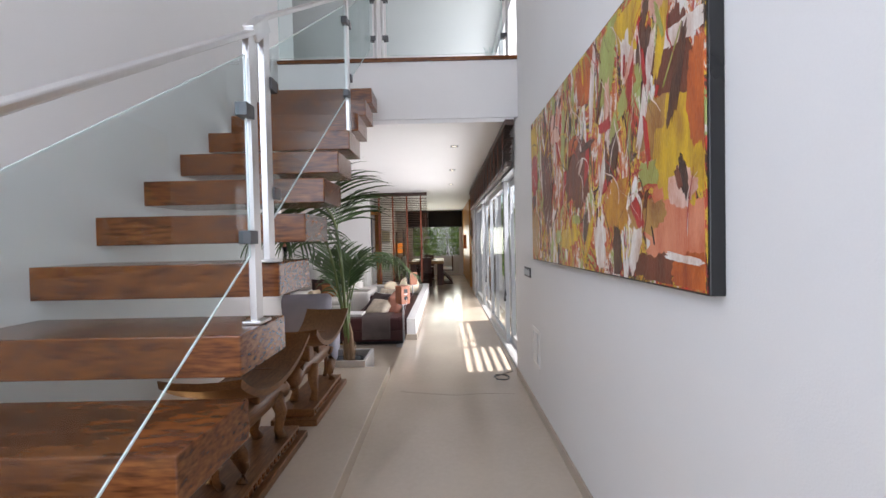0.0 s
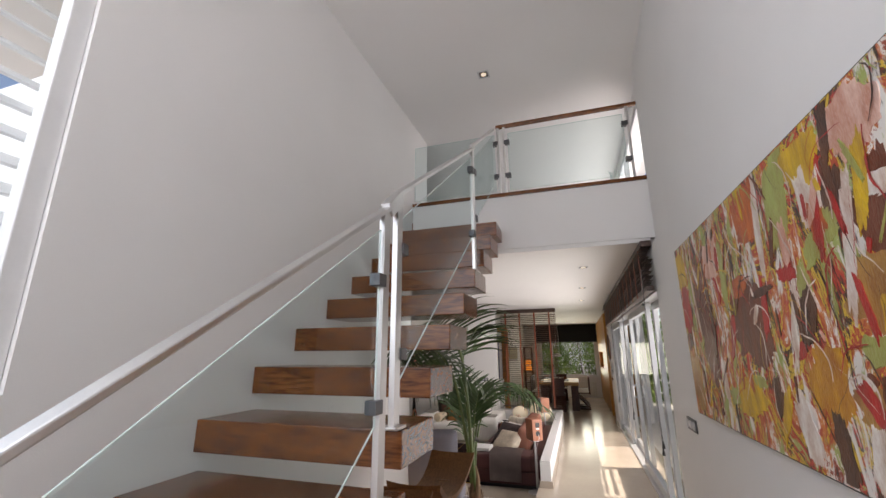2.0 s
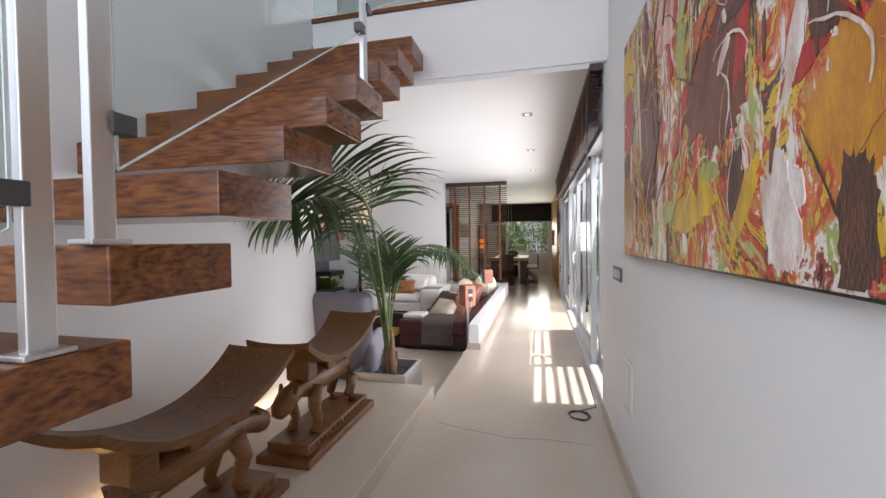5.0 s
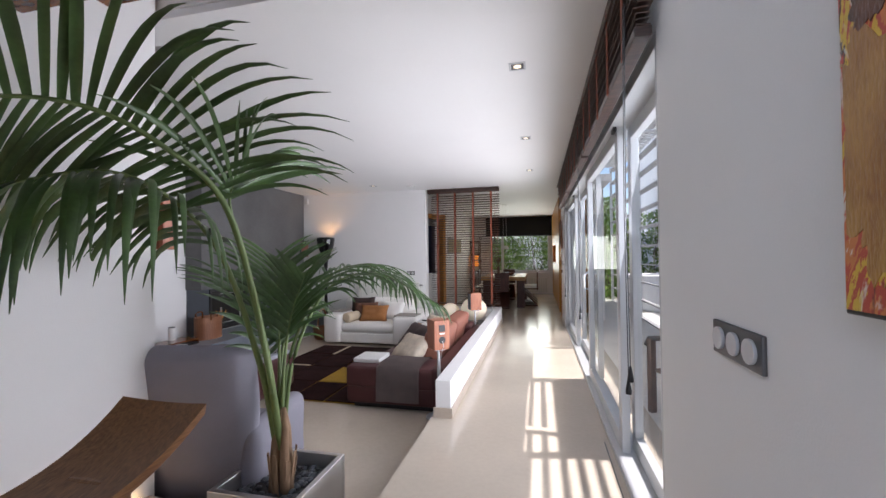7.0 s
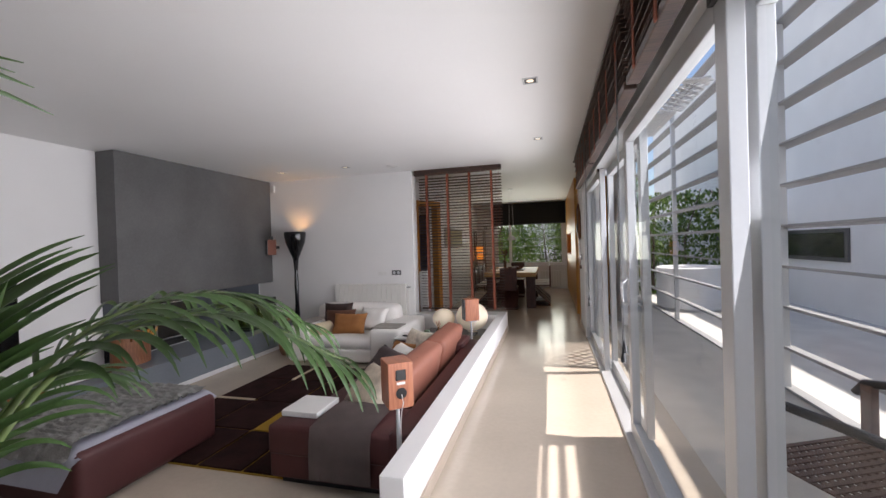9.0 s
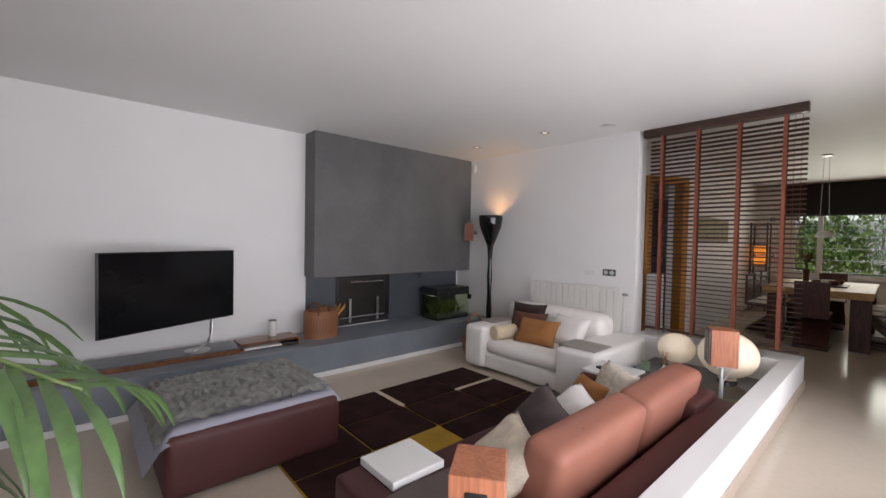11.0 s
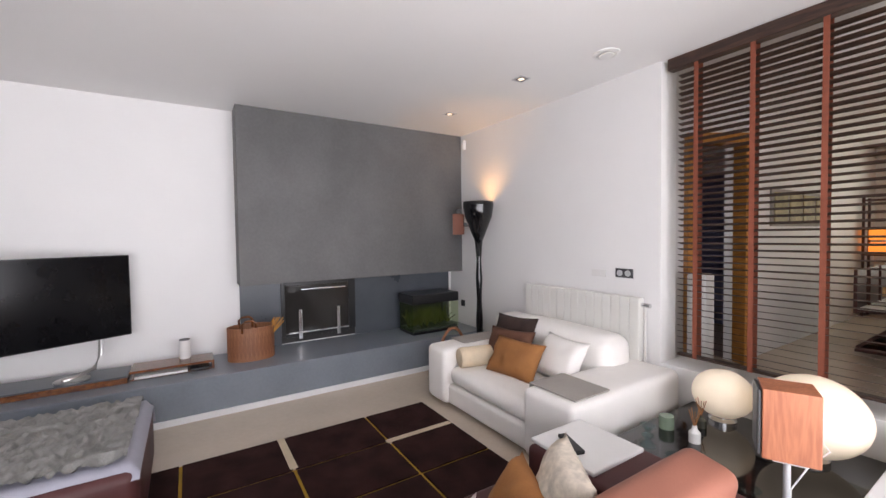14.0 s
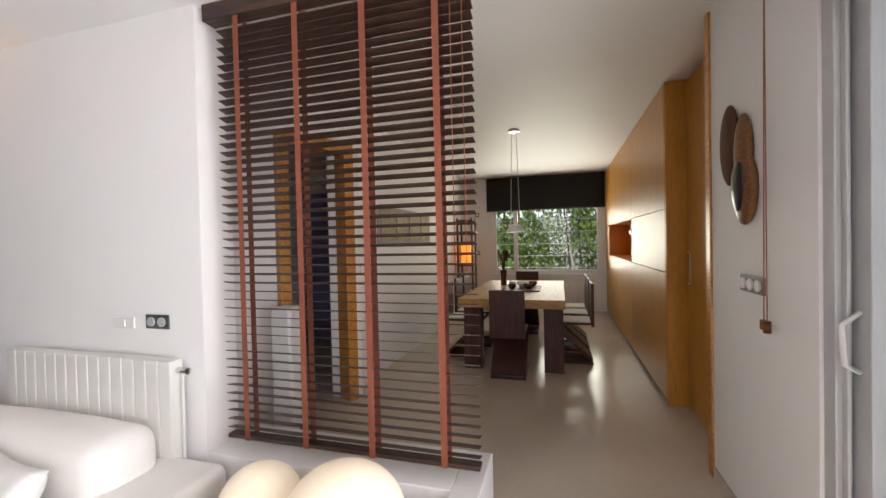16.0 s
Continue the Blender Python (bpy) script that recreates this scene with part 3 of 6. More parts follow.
TOUCHES = (("o", .985, .53, .02, .12, 0), ("y", .59, .15, .010, .09, -30), ("g", .73, .54, .014, .08, 0), ("w", .68, .44, .011, .13, -20), ("w", .81, .10, .016, .09, -22), ("w", .95, .085, .045, .010, -5), ("k", .94, .60, .012, .12, -18),
           ("k", .58, .57, .04, .014, 5), ("k", .72, .45, .02, .07, -20), ("p", .95, .28, .03, .05, -20), ("k", .27, .62, .010, .16, 6), ("w", .15, .62, .008, .18, 8), ("w", .30, .22, .012, .10, 0),
           ("g", .35, .16, .03, .03, 0), ("o", .48, .62, .035, .04, 0), ("p", .70, .70, .012, .07, 0), ("k", .86, .93, .010, .08, -15), ("o", .80, .72, .02, .05, 0), ("r", .80, .70, .010, .09, -10))
rng = random.Random(4)


def stroke(kind, u, v, a, b, lean, lay):
    """A raised, ragged patch of paint."""
    bm = bmesh.new()
    y0, z0 = 2.918 - u * 2.026, 1.205 + v * 1.0
    a, b = a * 2.0, b
    th, off = radians(lean), rng.uniform(0, 50)
    ring = []
    for i in range(96):
        t = 2 * math.pi * i / 96
        c, n_ = Vector((math.cos(t), math.sin(t), 0)), Vector((0, 0, off))
        r = 1.05 + 0.45 * noise.noise(c * 1.3 + n_) + 0.22 * noise.noise(c * 4 + n_) + 0.22 * noise.noise(c * 13 + n_) * abs(c.y)
        p, q = a * r * math.copysign(abs(c.x) ** 0.7, c.x), b * r * math.copysign(abs(c.y) ** 0.7, c.y)
        y = min(2.912, max(0.898, y0 - (p * math.cos(th) - q * math.sin(th))))
        z = min(2.199, max(1.211, z0 + p * math.sin(th) + q * math.cos(th)))
        ring.append(bm.verts.new((RW - 0.0462 - 0.00002 * lay, y, z)))
    back = [bm.verts.new((RW - 0.0450, w.co.y, w.co.z)) for w in ring]
    bm.faces.new(ring)
    for i in range(96):
        bm.faces.new((ring[i], ring[(i + 1) % 96], back[(i + 1) % 96], back[i]))
    part("paint_patch", bm, "oil_" + kind, canvas)


lay = 0
for spec_ in GROUNDS + MARKS + TOUCHES:
    stroke(*spec_, lay)
    lay += 1
for i in range(55):
    kind = rng.choice("wwrkgybbosrwpkk")
    stroke(kind, rng.uniform(0.04, 0.96), rng.uniform(0.06, 0.95), rng.uniform(0.0015, 0.008), rng.uniform(0.012, 0.08), rng.uniform(-45, 35), lay)
    lay += 1
# thrown threads of thin paint
for i in range(130):
    bm = bmesh.new()
    kind = rng.choice("wwwwwrkkrgyw")
    y, z, th = rng.uniform(0.95, 2.86), rng.uniform(1.25, 2.16), rng.uniform(0.6, 2.4)
    q, cv = [], rng.uniform(-0.3, 0.3)
    wd = rng.uniform(0.0008, 0.004)
    for k in range(12):
        w_ = wd * (0.3 + 0.7 * math.sin(math.pi * (k + 0.5) / 12)) * rng.uniform(0.6, 1.3)
        q.append([bm.verts.new((RW - 0.0492 - 0.00001 * i, min(2.912, max(0.898, y + s * w_ * math.sin(th))), min(2.199, max(1.211, z - s * w_ * math.cos(th))))) for s in (-1, 1)])
        st_ = rng.uniform(0.008, 0.028)
        y, z, th = y + st_ * math.cos(th), z + st_ * math.sin(th), th + cv * 0.5 + rng.uniform(-0.3, 0.3)
    for a, b in zip(q, q[1:]):
        bm.faces.new((a[0], a[1], b[1], b[0]))
    part("paint_streak", bm, "oil_" + kind, canvas)


# ---- wall plates ----
def plate(name, at, w, h, n, normal, label, round_=True, face="alu_dark", knob="white_plastic"):
    """A switch or socket plate with n inserts. normal: degrees about z that its face turns from -x."""
    t = thing(name, at, label, "switch" if "switch" in name else "socket", rz=normal)
    bm = bmesh.new()
    box(bm, -0.010, 0, -w / 2, w / 2, -h / 2, h / 2)
    part("plate", bm, face, t, bevel=0.003)
    for i in range(n):
        y = (i - (n - 1) / 2) * (w - 0.012) / n
        bm = bmesh.new()
        if round_:
            cyl(bm, 0, 0, 0, 0.008, h * 0.33, n=24)
        else:
            box(bm, -h * 0.3, h * 0.3, -h * 0.3, h * 0.3, 0, 0.006)
        part("rocker", bm, knob, t, bevel=0.0015, m=pose(-0.010, y, 0, 0, -90, 0))
    return t


plate("light_switch", (RW, 3.325, 1.072), 0.235, 0.082, 3, 0, "dark triple switch plate with round grey rockers", knob="alu")
plate("light_switch", (RW, 10.118, 1.123), 0.22, 0.075, 3, 0, "dark triple switch plate with round pale rockers")
plate("wall_socket", (-2.037, 9.69, 0.951), 0.156, 0.075, 2, 90, "dark double socket plate on the white wall", knob="alu")
plate("wall_socket", (-2.275, 9.69, 0.938), 0.15, 0.06, 1, 90, "blank white cover plate on the white wall", False, "white_plastic")
plate("wall_socket", (-4.33, 9.69, 0.40), 0.08, 0.08, 1, 90, "small black socket above the hearth", face="black", knob="black")
plate("wall_socket", (TVW, 4.14, 1.56), 0.08, 0.08, 1, 180, "small dark socket plate high on the wall")
plate("light_switch", (-1.80, 11.40, 1.10), 0.15, 0.08, 2, 180, "dark double switch plate by the doorway", knob="alu")
plate("wall_socket", (-1.80, 11.42, 0.33), 0.08, 0.08, 1, 180, "small dark socket plate near the floor")
plate("light_switch", (-1.56, 15.92, 1.85), 0.08, 0.08, 1, 90, "small dark switch plate by the window")
plate("light_switch", (-1.56, 15.92, 1.10), 0.08, 0.08, 1, 90, "small dark switch plate by the window")
sl = thing("step_light", (RW, 3.04, 0.50), "recessed step light with a pale frame low on the wall", "light")
boxpart("frame", (-0.008, 0, -0.11, 0.11, -0.15, 0.15), "white_plastic", sl)
boxpart("lens", (-0.011, -0.008, -0.07, 0.07, -0.12, 0.12), "alu", sl, "grey lens")

# ---- skirtings ----
structure("baseboard_right", [(RW - 0.014, RW - 0.001, -3.2, 3.9, 0, 0.07), (RW - 0.014, RW - 0.001, 9.72, 10.58, 0, 0.07)], "trim", "low cream stone skirting")
structure("baseboard_low", [(-0.474, -0.32, 5.386, 5.40, 0, 0.075), (-0.334, -0.322, 5.40, 10.03, 0.0, 0.075)], "trim", "low cream stone skirting")
structure("baseboard_bench", [(-3.899, -3.885, 3.62, 9.69, LOW, LOW + 0.05)], "slat_white", "white skirting under the bench")

# ---- sliding glass doors ----
doors = tagged(new("door_sliding"), "grey aluminium sliding glass doors to the terrace", "door", kind="structure")
YS = (3.93, 5.05, 6.62, 8.10, 9.66)
for b in ((RW + 0.01, 0.97, 3.93, 9.66, 0.0, 0.035), (RW + 0.01, 0.97, 3.93, 9.66, 2.09, 2.15), (RW + 0.01, 0.97, 3.93, 3.99, 0.035, 2.09), (RW + 0.01, 0.97, 9.60, 9.66, 0.035, 2.09)):
    boxpart("track", b, "alu", doors)
for x in (0.025, 0.065, 0.115, 0.15):
    boxpart("jamb_rib", (RW + x, RW + x + 0.012, 9.572, 9.599, 0.035, 2.09), "alu", doors)
for i in range(4):
    y0, y1 = YS[i] - (0.05 if i else -0.06), YS[i + 1] + (0.05 if i < 3 else -0.06)
    x0 = RW + (0.05 if i % 2 else 0.13)
    leaf = boxpart("door_leaf", (x0, x0 + 0.05, y0, y0 + 0.085, 0.035, 2.09), "alu", doors)
    boxpart("stile", (x0, x0 + 0.05, y1 - 0.085, y1, 0.035, 2.09), "alu", leaf)
    boxpart("rail", (x0, x0 + 0.05, y0 + 0.085, y1 - 0.085, 0.035, 0.13), "alu", leaf)
    boxpart("rail", (x0, x0 + 0.05, y0 + 0.085, y1 - 0.085, 2.01, 2.09), "alu", leaf)
    gb = sheet(x0 + 0.022, x0 + 0.028, y0 + 0.085, y1 - 0.085, 0.13, 2.01)
    g = part("pane", gb, "pane", leaf)
    g.visible_shadow = False
    bm = bmesh.new()
    hy = y1 - 0.04 if i % 2 else y0 + 0.04
    tube(bm, [(x0, hy, 0.92), (x0 - 0.04, hy, 0.94), (x0 - 0.045, hy, 1.06), (x0, hy, 1.10)], 0.009)
    part("handle", bm, "slat_white", leaf, "curved white pull", True)
    boxpart("stop", (x0 - 0.02, x0, y0, y0 + 0.085, 2.06, 2.12), "black", leaf, "black guide block")

# rolled wooden blinds above the doors
for y0, y1 in ((3.86, 5.72), (5.78, 7.64), (7.70, 9.56)):
    bl = thing("wooden_blind", (0.74, (y0 + y1) / 2, 2.08), "raised dark wooden slat blind above the glass doors", "blind", "blinds above the doors")
    h = (y1 - y0) / 2
    boxpart("headrail", (-0.035, 0.055, -h, h, 0.40, 0.455), "slat", bl)
    for k in range(16):
        bm = bmesh.new()
        w = 0.024 + 0.004 * rng.random()
        box(bm, -w, w, -h + 0.01, h - 0.01, 0.045 + 0.0215 * k, 0.050 + 0.0215 * k)
        part("slat", bm, "slat", bl, m=pose(rng.uniform(-0.004, 0.004), 0, 0, 0, rng.uniform(-5, 5), 0))
    boxpart("bottom_rail", (-0.03, 0.03, -h, h, 0.0, 0.04), "slat", bl, bevel=0.005)
    for k in range(5):
        y = -h + 0.2 + k * (2 * h - 0.4) / 4
        boxpart("ladder_tape", (-0.036, -0.033, y - 0.014, y + 0.014, 0.0, 0.41), "tape", bl)
    for k in range(2):
        bm = bmesh.new()
        tube(bm, [(-0.04, -h + 0.12 + 0.03 * k, 0.2), (-0.045, -h + 0.13 + 0.03 * k, -0.6), (-0.04, -h + 0.12 + 0.04 * k, -1.25 - 0.06 * k)], 0.002, 5)
        cd = part("cord", bm, "black", bl)
        bm = bmesh.new()
        lathe(bm, [(0.004, 0.03), (0.012, -0.015), (0.012, -0.03)], 10, -0.04, -h + 0.12 + 0.04 * k)
        part("tassel", bm, "black", cd, m=pose(0, 0, -1.27 - 0.06 * k))

# ---- terrace outside the doors ----
fence = thing("slatted_fence", (2.35, 4.6, -0.02), "tall louvred screen on the terrace, slats greyed for their shade", "fence")
for y in (1.5, 4.7, 7.9, 11.1, 14.24):
    boxpart("post", (-0.03, 0.03, y - 4.6, y - 4.54, 0, 3.7), "alu", fence)
for k in range(11):
    boxpart("slat", (-0.06, 0.06, -3.1, 9.7, -0.012, 0.012), "slat_shaded", fence, m=pose(0.03, 0, 0.015 + 0.359 * k, 0, 8, 0))
wall = structure("wall_terrace", [(5.0, 5.2, -4, 24, -0.45, 6.4)], "outdoor_white", "white rendered garden wall")
nwin = tagged(new("window_neighbour"), "long grey-framed window in the garden wall", "window", kind="structure")
boxpart("window_frame", (4.96, 4.999, 11.6, 16.9, 0.88, 1.44), "alu_dark", nwin)
for y in (11.68, 13.44, 15.2):
    boxpart("pane", (4.952, 4.9595, y, y + 1.64, 0.95, 1.37), "gloss_black", nwin, bevel=0)
drum = thing("planter_drum", (3.0, 12.6, -0.02), "large round cream planter drum on the terrace", "planter")
bm = bmesh.new()
lathe(bm, [(0.0, 0.0), (0.55, 0.0), (0.60, 0.05), (0.60, 0.80), (0.57, 0.82), (0.54, 0.80), (0.53, 0.70), (0.0, 0.70)], 40)
part("shell", bm, "outdoor_white", drum, smooth="auto")
rt = thing("rattan_chair", (1.72, 5.75, -0.02), "brown woven rattan lounge chair on the terrace", "chair", rz=25)
M["rattan"] = mat("brown_rattan", (0.16, 0.095, 0.07), 0.6, vary=0.4, scale=30, bump=0.6, bump_scale=120)
for x in (-0.36, 0.36):
    for y in (-0.34, 0.34):
        boxpart("leg", (x - 0.025, x + 0.025, y - 0.025, y + 0.025, 0, 0.6 if y > 0 else 0.8), "rattan", rt)
    bm = bmesh.new()
    tube(bm, [(x, -0.34, 0.62), (x, -0.1, 0.63), (x, 0.2, 0.63), (x, 0.36, 0.60), (x, 0.40, 0.54)], 0.022, 8)
    part("arm", bm, "black", rt, "dark curved armrest", True)
bm = bmesh.new()
for k in range(17):
    c = -0.34 + 0.0425 * k
    bar(bm, (c, -0.34, 0.34), (c, 0.36, 0.34), 0.024, 0.006)
    bar(bm, (-0.36, c, 0.346), (0.36, c, 0.346), 0.024, 0.006)
part("seat", bm, "rattan", rt, "open woven seat")
bm = bmesh.new()
for k in range(17):
    c = -0.34 + 0.0425 * k
    bar(bm, (c, -0.34, 0.36), (c, -0.40, 0.82), 0.024, 0.006, (0, 1, 0))
for k in range(11):
    bar(bm, (-0.36, -0.347 - 0.0058 * k, 0.38 + 0.044 * k), (0.36, -0.347 - 0.0058 * k, 0.38 + 0.044 * k), 0.006, 0.024)
part("backrest", bm, "rattan", rt, "open woven back")
# unseen boards, added only to shape the sun patches on the walkway floor
canopy = thing("terrace_pergola", (1.3, 6.5, 3.0), "unseen boards added over the terrace to pattern the sunlight indoors", "pergola")
OFF = Vector((3.0 / math.tan(ELEV) * math.cos(AZ), 3.0 / math.tan(ELEV) * math.sin(AZ), 0))


def shade(x0, x1, y0, y1, name, material="slat_white"):
    """A board at z 3 whose shade falls on that part of the floor."""
    boxpart(name, (x0 + OFF.x - 1.3, x1 + OFF.x - 1.3, y0 + OFF.y - 6.5, y1 + OFF.y - 6.5, 0, 0.02), material, canopy, bevel=0)


shade(0.10, 0.225, 3.2, 6.56, "panel")
for x0, x1 in ((0.262, 0.299), (0.363, 0.404)):
    shade(x0, x1, 4.0, 5.235, "slat")
    shade(x0, x1, 5.37, 6.46, "slat")
shade(0.472, 1.0, 4.95, 6.56, "panel")
for k in range(4):
    shade(0.472 + 0.10 * k, 0.512 + 0.10 * k, 4.0, 4.949, "slat")
shade(0.226, 0.471, 5.235, 5.31, "shade_strip")
shade(0.226, 0.471, 6.50, 6.60, "shade_strip")
shade(0.226, 0.95, 3.2, 4.0, "panel")
shade(0.10, 0.225, 6.561, 8.2, "panel")
shade(0.10, 0.95, 8.2, 8.28, "shade_strip")
shade(0.10, 0.95, 9.35, 10.6, "panel")
LX0, LX1 = 0.24 + OFF.x - 1.3, 1.0 + OFF.x - 1.3
LY0, LY1 = 8.28 + OFF.y - 6.5, 9.36 + OFF.y - 6.5
for k in range(-7, 14):
    for d in (-1, 1):
        # a diagonal lath, cut off square with the border of its panel
        c = (LY0 if d > 0 else LY1) + d * (0.155 * k)
        u0 = max(0.0, (LY0 - c) if d > 0 else (c - LY1))
        u1 = min(LX1 - LX0, (LY1 - c) if d > 0 else (c - LY0))
        if u1 - u0 > 0.05:
            bm = bmesh.new()
            bar(bm, (LX0 + u0, c + d * u0, 0.01), (LX0 + u1, c + d * u1, 0.01), 0.036, 0.012)
            part("lath", bm, "slat_white", canopy)


# ---- bench, chimney and fireplace ----
structure("bench", [(TVW, -3.9, 3.62, 9.69, LOW, 0.13)], "bench", "long blue-grey microcement bench along the wall", 0.006)
hood = structure("chimney_breast", [(TVW, -4.34, 7.09, 9.69, 0.82, CEIL)], "cement", "grey microcement chimney breast", 0.005)
structure("wall_hearth", [(TVW - 0.002, TVW + 0.02, 7.11, 7.50, 0.13, 0.82), (TVW - 0.002, TVW + 0.02, 8.32, 9.64, 0.13, 0.82)], "slate", "dark slate panels behind the hearth")
fire = thing("fireplace", (TVW, 7.91, 0.24), "glass-fronted inset fireplace with steel andirons", "fireplace")
M["soot"] = mat("sooty_steel", (0.02, 0.019, 0.018), 0.6, vary=0.3)
boxpart("firebox", (0.0, 0.012, -0.41, 0.41, -0.10, 0.58), "soot", fire)
for b in ((0.012, 0.04, -0.41, -0.37, -0.02, 0.58), (0.012, 0.04, 0.33, 0.41, -0.02, 0.58), (0.012, 0.04, -0.37, 0.33, 0.52, 0.58), (0.012, 0.05, -0.37, 0.33, -0.04, 0.0)):
    boxpart("frame", b, "black", fire)
M["fire_glass"] = mat("smoked_fire_glass", (0.03, 0.028, 0.026), 0.05, vary=0.1, spec=0.5)
boxpart("fire_glass", (0.02, 0.03, -0.37, 0.33, 0.0, 0.52), "fire_glass", fire, "dark reflective glass")
for y in (-0.22, 0.2):
    boxpart("andiron", (0.05, 0.07, y - 0.02, y + 0.02, -0.06, 0.26), "chrome", fire, "steel andiron")
boxpart("bar", (0.05, 0.065, -0.34, 0.32, 0.0, 0.02), "chrome", fire, "steel bar")
# added chrome strip that imitates the window's reflection in the fire glass
boxpart("window_glint", (0.031, 0.045, -0.20, 0.30, 0.465, 0.482), "chrome", fire, "thin chrome strip in place of the window's reflection")

# bench lids and what lies on them
for y0, y1 in ((3.93, 5.04), (5.06, 6.24)):
    lid = thing("bench_pad", (-4.28, (y0 + y1) / 2, 0.13), "slate-topped wooden seat pad on the bench", "seat pad", "pads on the bench")
    w = (y1 - y0) / 2
    boxpart("base", (-0.18, 0.17, -w, w, 0, 0.045), "tread", lid)
    boxpart("top", (-0.18, 0.168, -w + 0.004, w - 0.004, 0.0455, 0.058), "slate", lid, "dark grey top")
tray = thing("media_tray", (-4.25, 6.55, 0.13), "low wooden tray with papers and a remote control", "tray")
boxpart("shelf", (-0.18, 0.1, -0.3, 0.3, 0.055, 0.075), "tread", tray)
boxpart("side", (-0.18, 0.1, 0.28, 0.3, 0.0, 0.054), "tread", tray)
boxpart("base", (-0.18, 0.1, -0.3, 0.279, 0.0, 0.01), "tread", tray)
boxpart("paper", (-0.1, 0.125, -0.27, 0.1, 0.0105, 0.03), "white_plastic", tray, "white papers")
boxpart("remote", (0.0, 0.13, 0.12, 0.26, 0.0105, 0.032), "black", tray, "black remote control")
sp = thing("smart_speaker", (-4.36, 6.63, 0.205), "small white cylindrical speaker with a black top", "speaker")
bm = bmesh.new()
lathe(bm, [(0.04, 0), (0.045, 0.01), (0.045, 0.15), (0.042, 0.165)])
part("body", bm, "white_plastic", sp, smooth="auto")
bm = bmesh.new()
cyl(bm, 0, 0, 0.165, 0.172, 0.041)
part("cap", bm, "black", sp)

tv = thing("television", (-4.36, 5.70, 0.19), "large flat television on a bent steel stand", "television")
tv.matrix_basis = pose(-4.17, 5.695, 0.19, 0, 0, 25.6)
boxpart("screen", (-0.02, 0.012, -0.61, 0.61, 0.275, 0.96), "black", tv, "thin black bezel", 0.004)
boxpart("display", (0.0125, 0.015, -0.602, 0.602, 0.285, 0.952), mat("dark_display", (0.006, 0.006, 0.007), 0.16, vary=0.1, spec=0.22), tv, "glossy dark screen", 0)
boxpart("back_box", (-0.06, -0.02, -0.35, 0.35, 0.35, 0.75), "black", tv)
bm = bmesh.new()
tube(bm, [(-0.03, 0.42, 0.5), (-0.06, 0.42, 0.3), (-0.06, 0.41, 0.15), (-0.04, 0.36, 0.04), (0.0, 0.25, 0.015), (0.05, 0.14, 0.012)], 0.017, 12)
part("stand", bm, "steel", tv, "bent steel tube", True)
bm = bmesh.new()
lathe(bm, [(0.11, 0), (0.11, 0.008), (0.09, 0.012)], 32, 0.03, 0.2)
part("foot", bm, "steel", tv)

blk = thing("folded_blankets", (-4.32, 4.33, 0.188), "stack of folded grey, orange and checked blankets", "blankets")
for nm, c, z, h, w, l in (("checked", (0.55, 0.50, 0.46), 0.0, 0.05, 0.15, 0.30), ("grey", (0.30, 0.28, 0.26), 0.05, 0.06, 0.14, 0.27), ("orange", (0.50, 0.15, 0.05), 0.11, 0.045, 0.135, 0.24), ("charcoal", (0.10, 0.10, 0.10), 0.155, 0.055, 0.125, 0.22)):
    M["wool_" + nm] = mat(nm + "_wool", c, 0.95, vary=0.4, scale=22, bump=0.6, bump_scale=200)
    bm = bmesh.new()
    soft_box(bm, -w, w, -l, l - (0.04 if nm == "charcoal" else 0), z, z + h, 0.022, 0.008, 3)
    part("blanket", bm, "wool_" + nm, blk, nm + " wool blanket", True)
cask = thing("small_barrel", (-4.25, 3.83, 0.13), "small dark wooden tub with a brass band and tools", "tub")
bm = bmesh.new()
lathe(bm, [(0.085, 0), (0.105, 0.1), (0.115, 0.23), (0.10, 0.24)], 20)
part("body", bm, "tread", cask, smooth="auto")
bm = bmesh.new()
lathe(bm, [(0.113, 0.13), (0.1165, 0.13), (0.119, 0.18), (0.115, 0.18)], 20)
part("band", bm, "orange_wood", cask, "brass-coloured band")
bm = bmesh.new()
box(bm, -0.04, 0.04, -0.03, 0.05, 0.24, 0.28)
part("cloth", bm, "white_plastic", cask, bevel=0.012)
for k in range(2):
    bm = bmesh.new()
    rod(bm, (0.05, -0.14 - 0.035 * k, 0.0), (0.05, -0.14 - 0.035 * k, 0.29), 0.006)
    part("poker", bm, "steel", cask)

cs = thing("wall_speaker", (TVW, 4.27, 1.37), "wide dark wooden speaker on a wall bracket", "speaker")
boxpart("cabinet", (0.06, 0.24, -0.21, 0.21, 0.0, 0.14), "maroon", cs, bevel=0.006)
boxpart("bracket", (0.0, 0.12, -0.03, 0.03, -0.07, -0.001), "black", cs)
basket = thing("log_bucket", (-4.30, 7.17, 0.13), "oval wooden log bucket on the hearth", "bucket")
M["cane"] = wood("split_cane", (0.20, 0.075, 0.035), (0.34, 0.15, 0.07), "z", 0.5, 0.1, 2.0)
for k in range(34):
    t = 2 * math.pi * k / 34
    bm = bmesh.new()
    box(bm, -0.005, 0.005, -0.0185, 0.0185, 0, 0.31)
    part("stave", bm, "cane", basket, m=pose(0.14 * math.cos(t), 0.20 * math.sin(t), 0, 0, 0, math.degrees(math.atan2(math.sin(t) / 0.20, math.cos(t) / 0.14))))
bm = bmesh.new()
lathe(bm, [(0.13, 0), (0.13, 0.05)], 24)
for v in bm.verts:
    v.co.y *= 1.4
part("bottom", bm, "cane", basket)
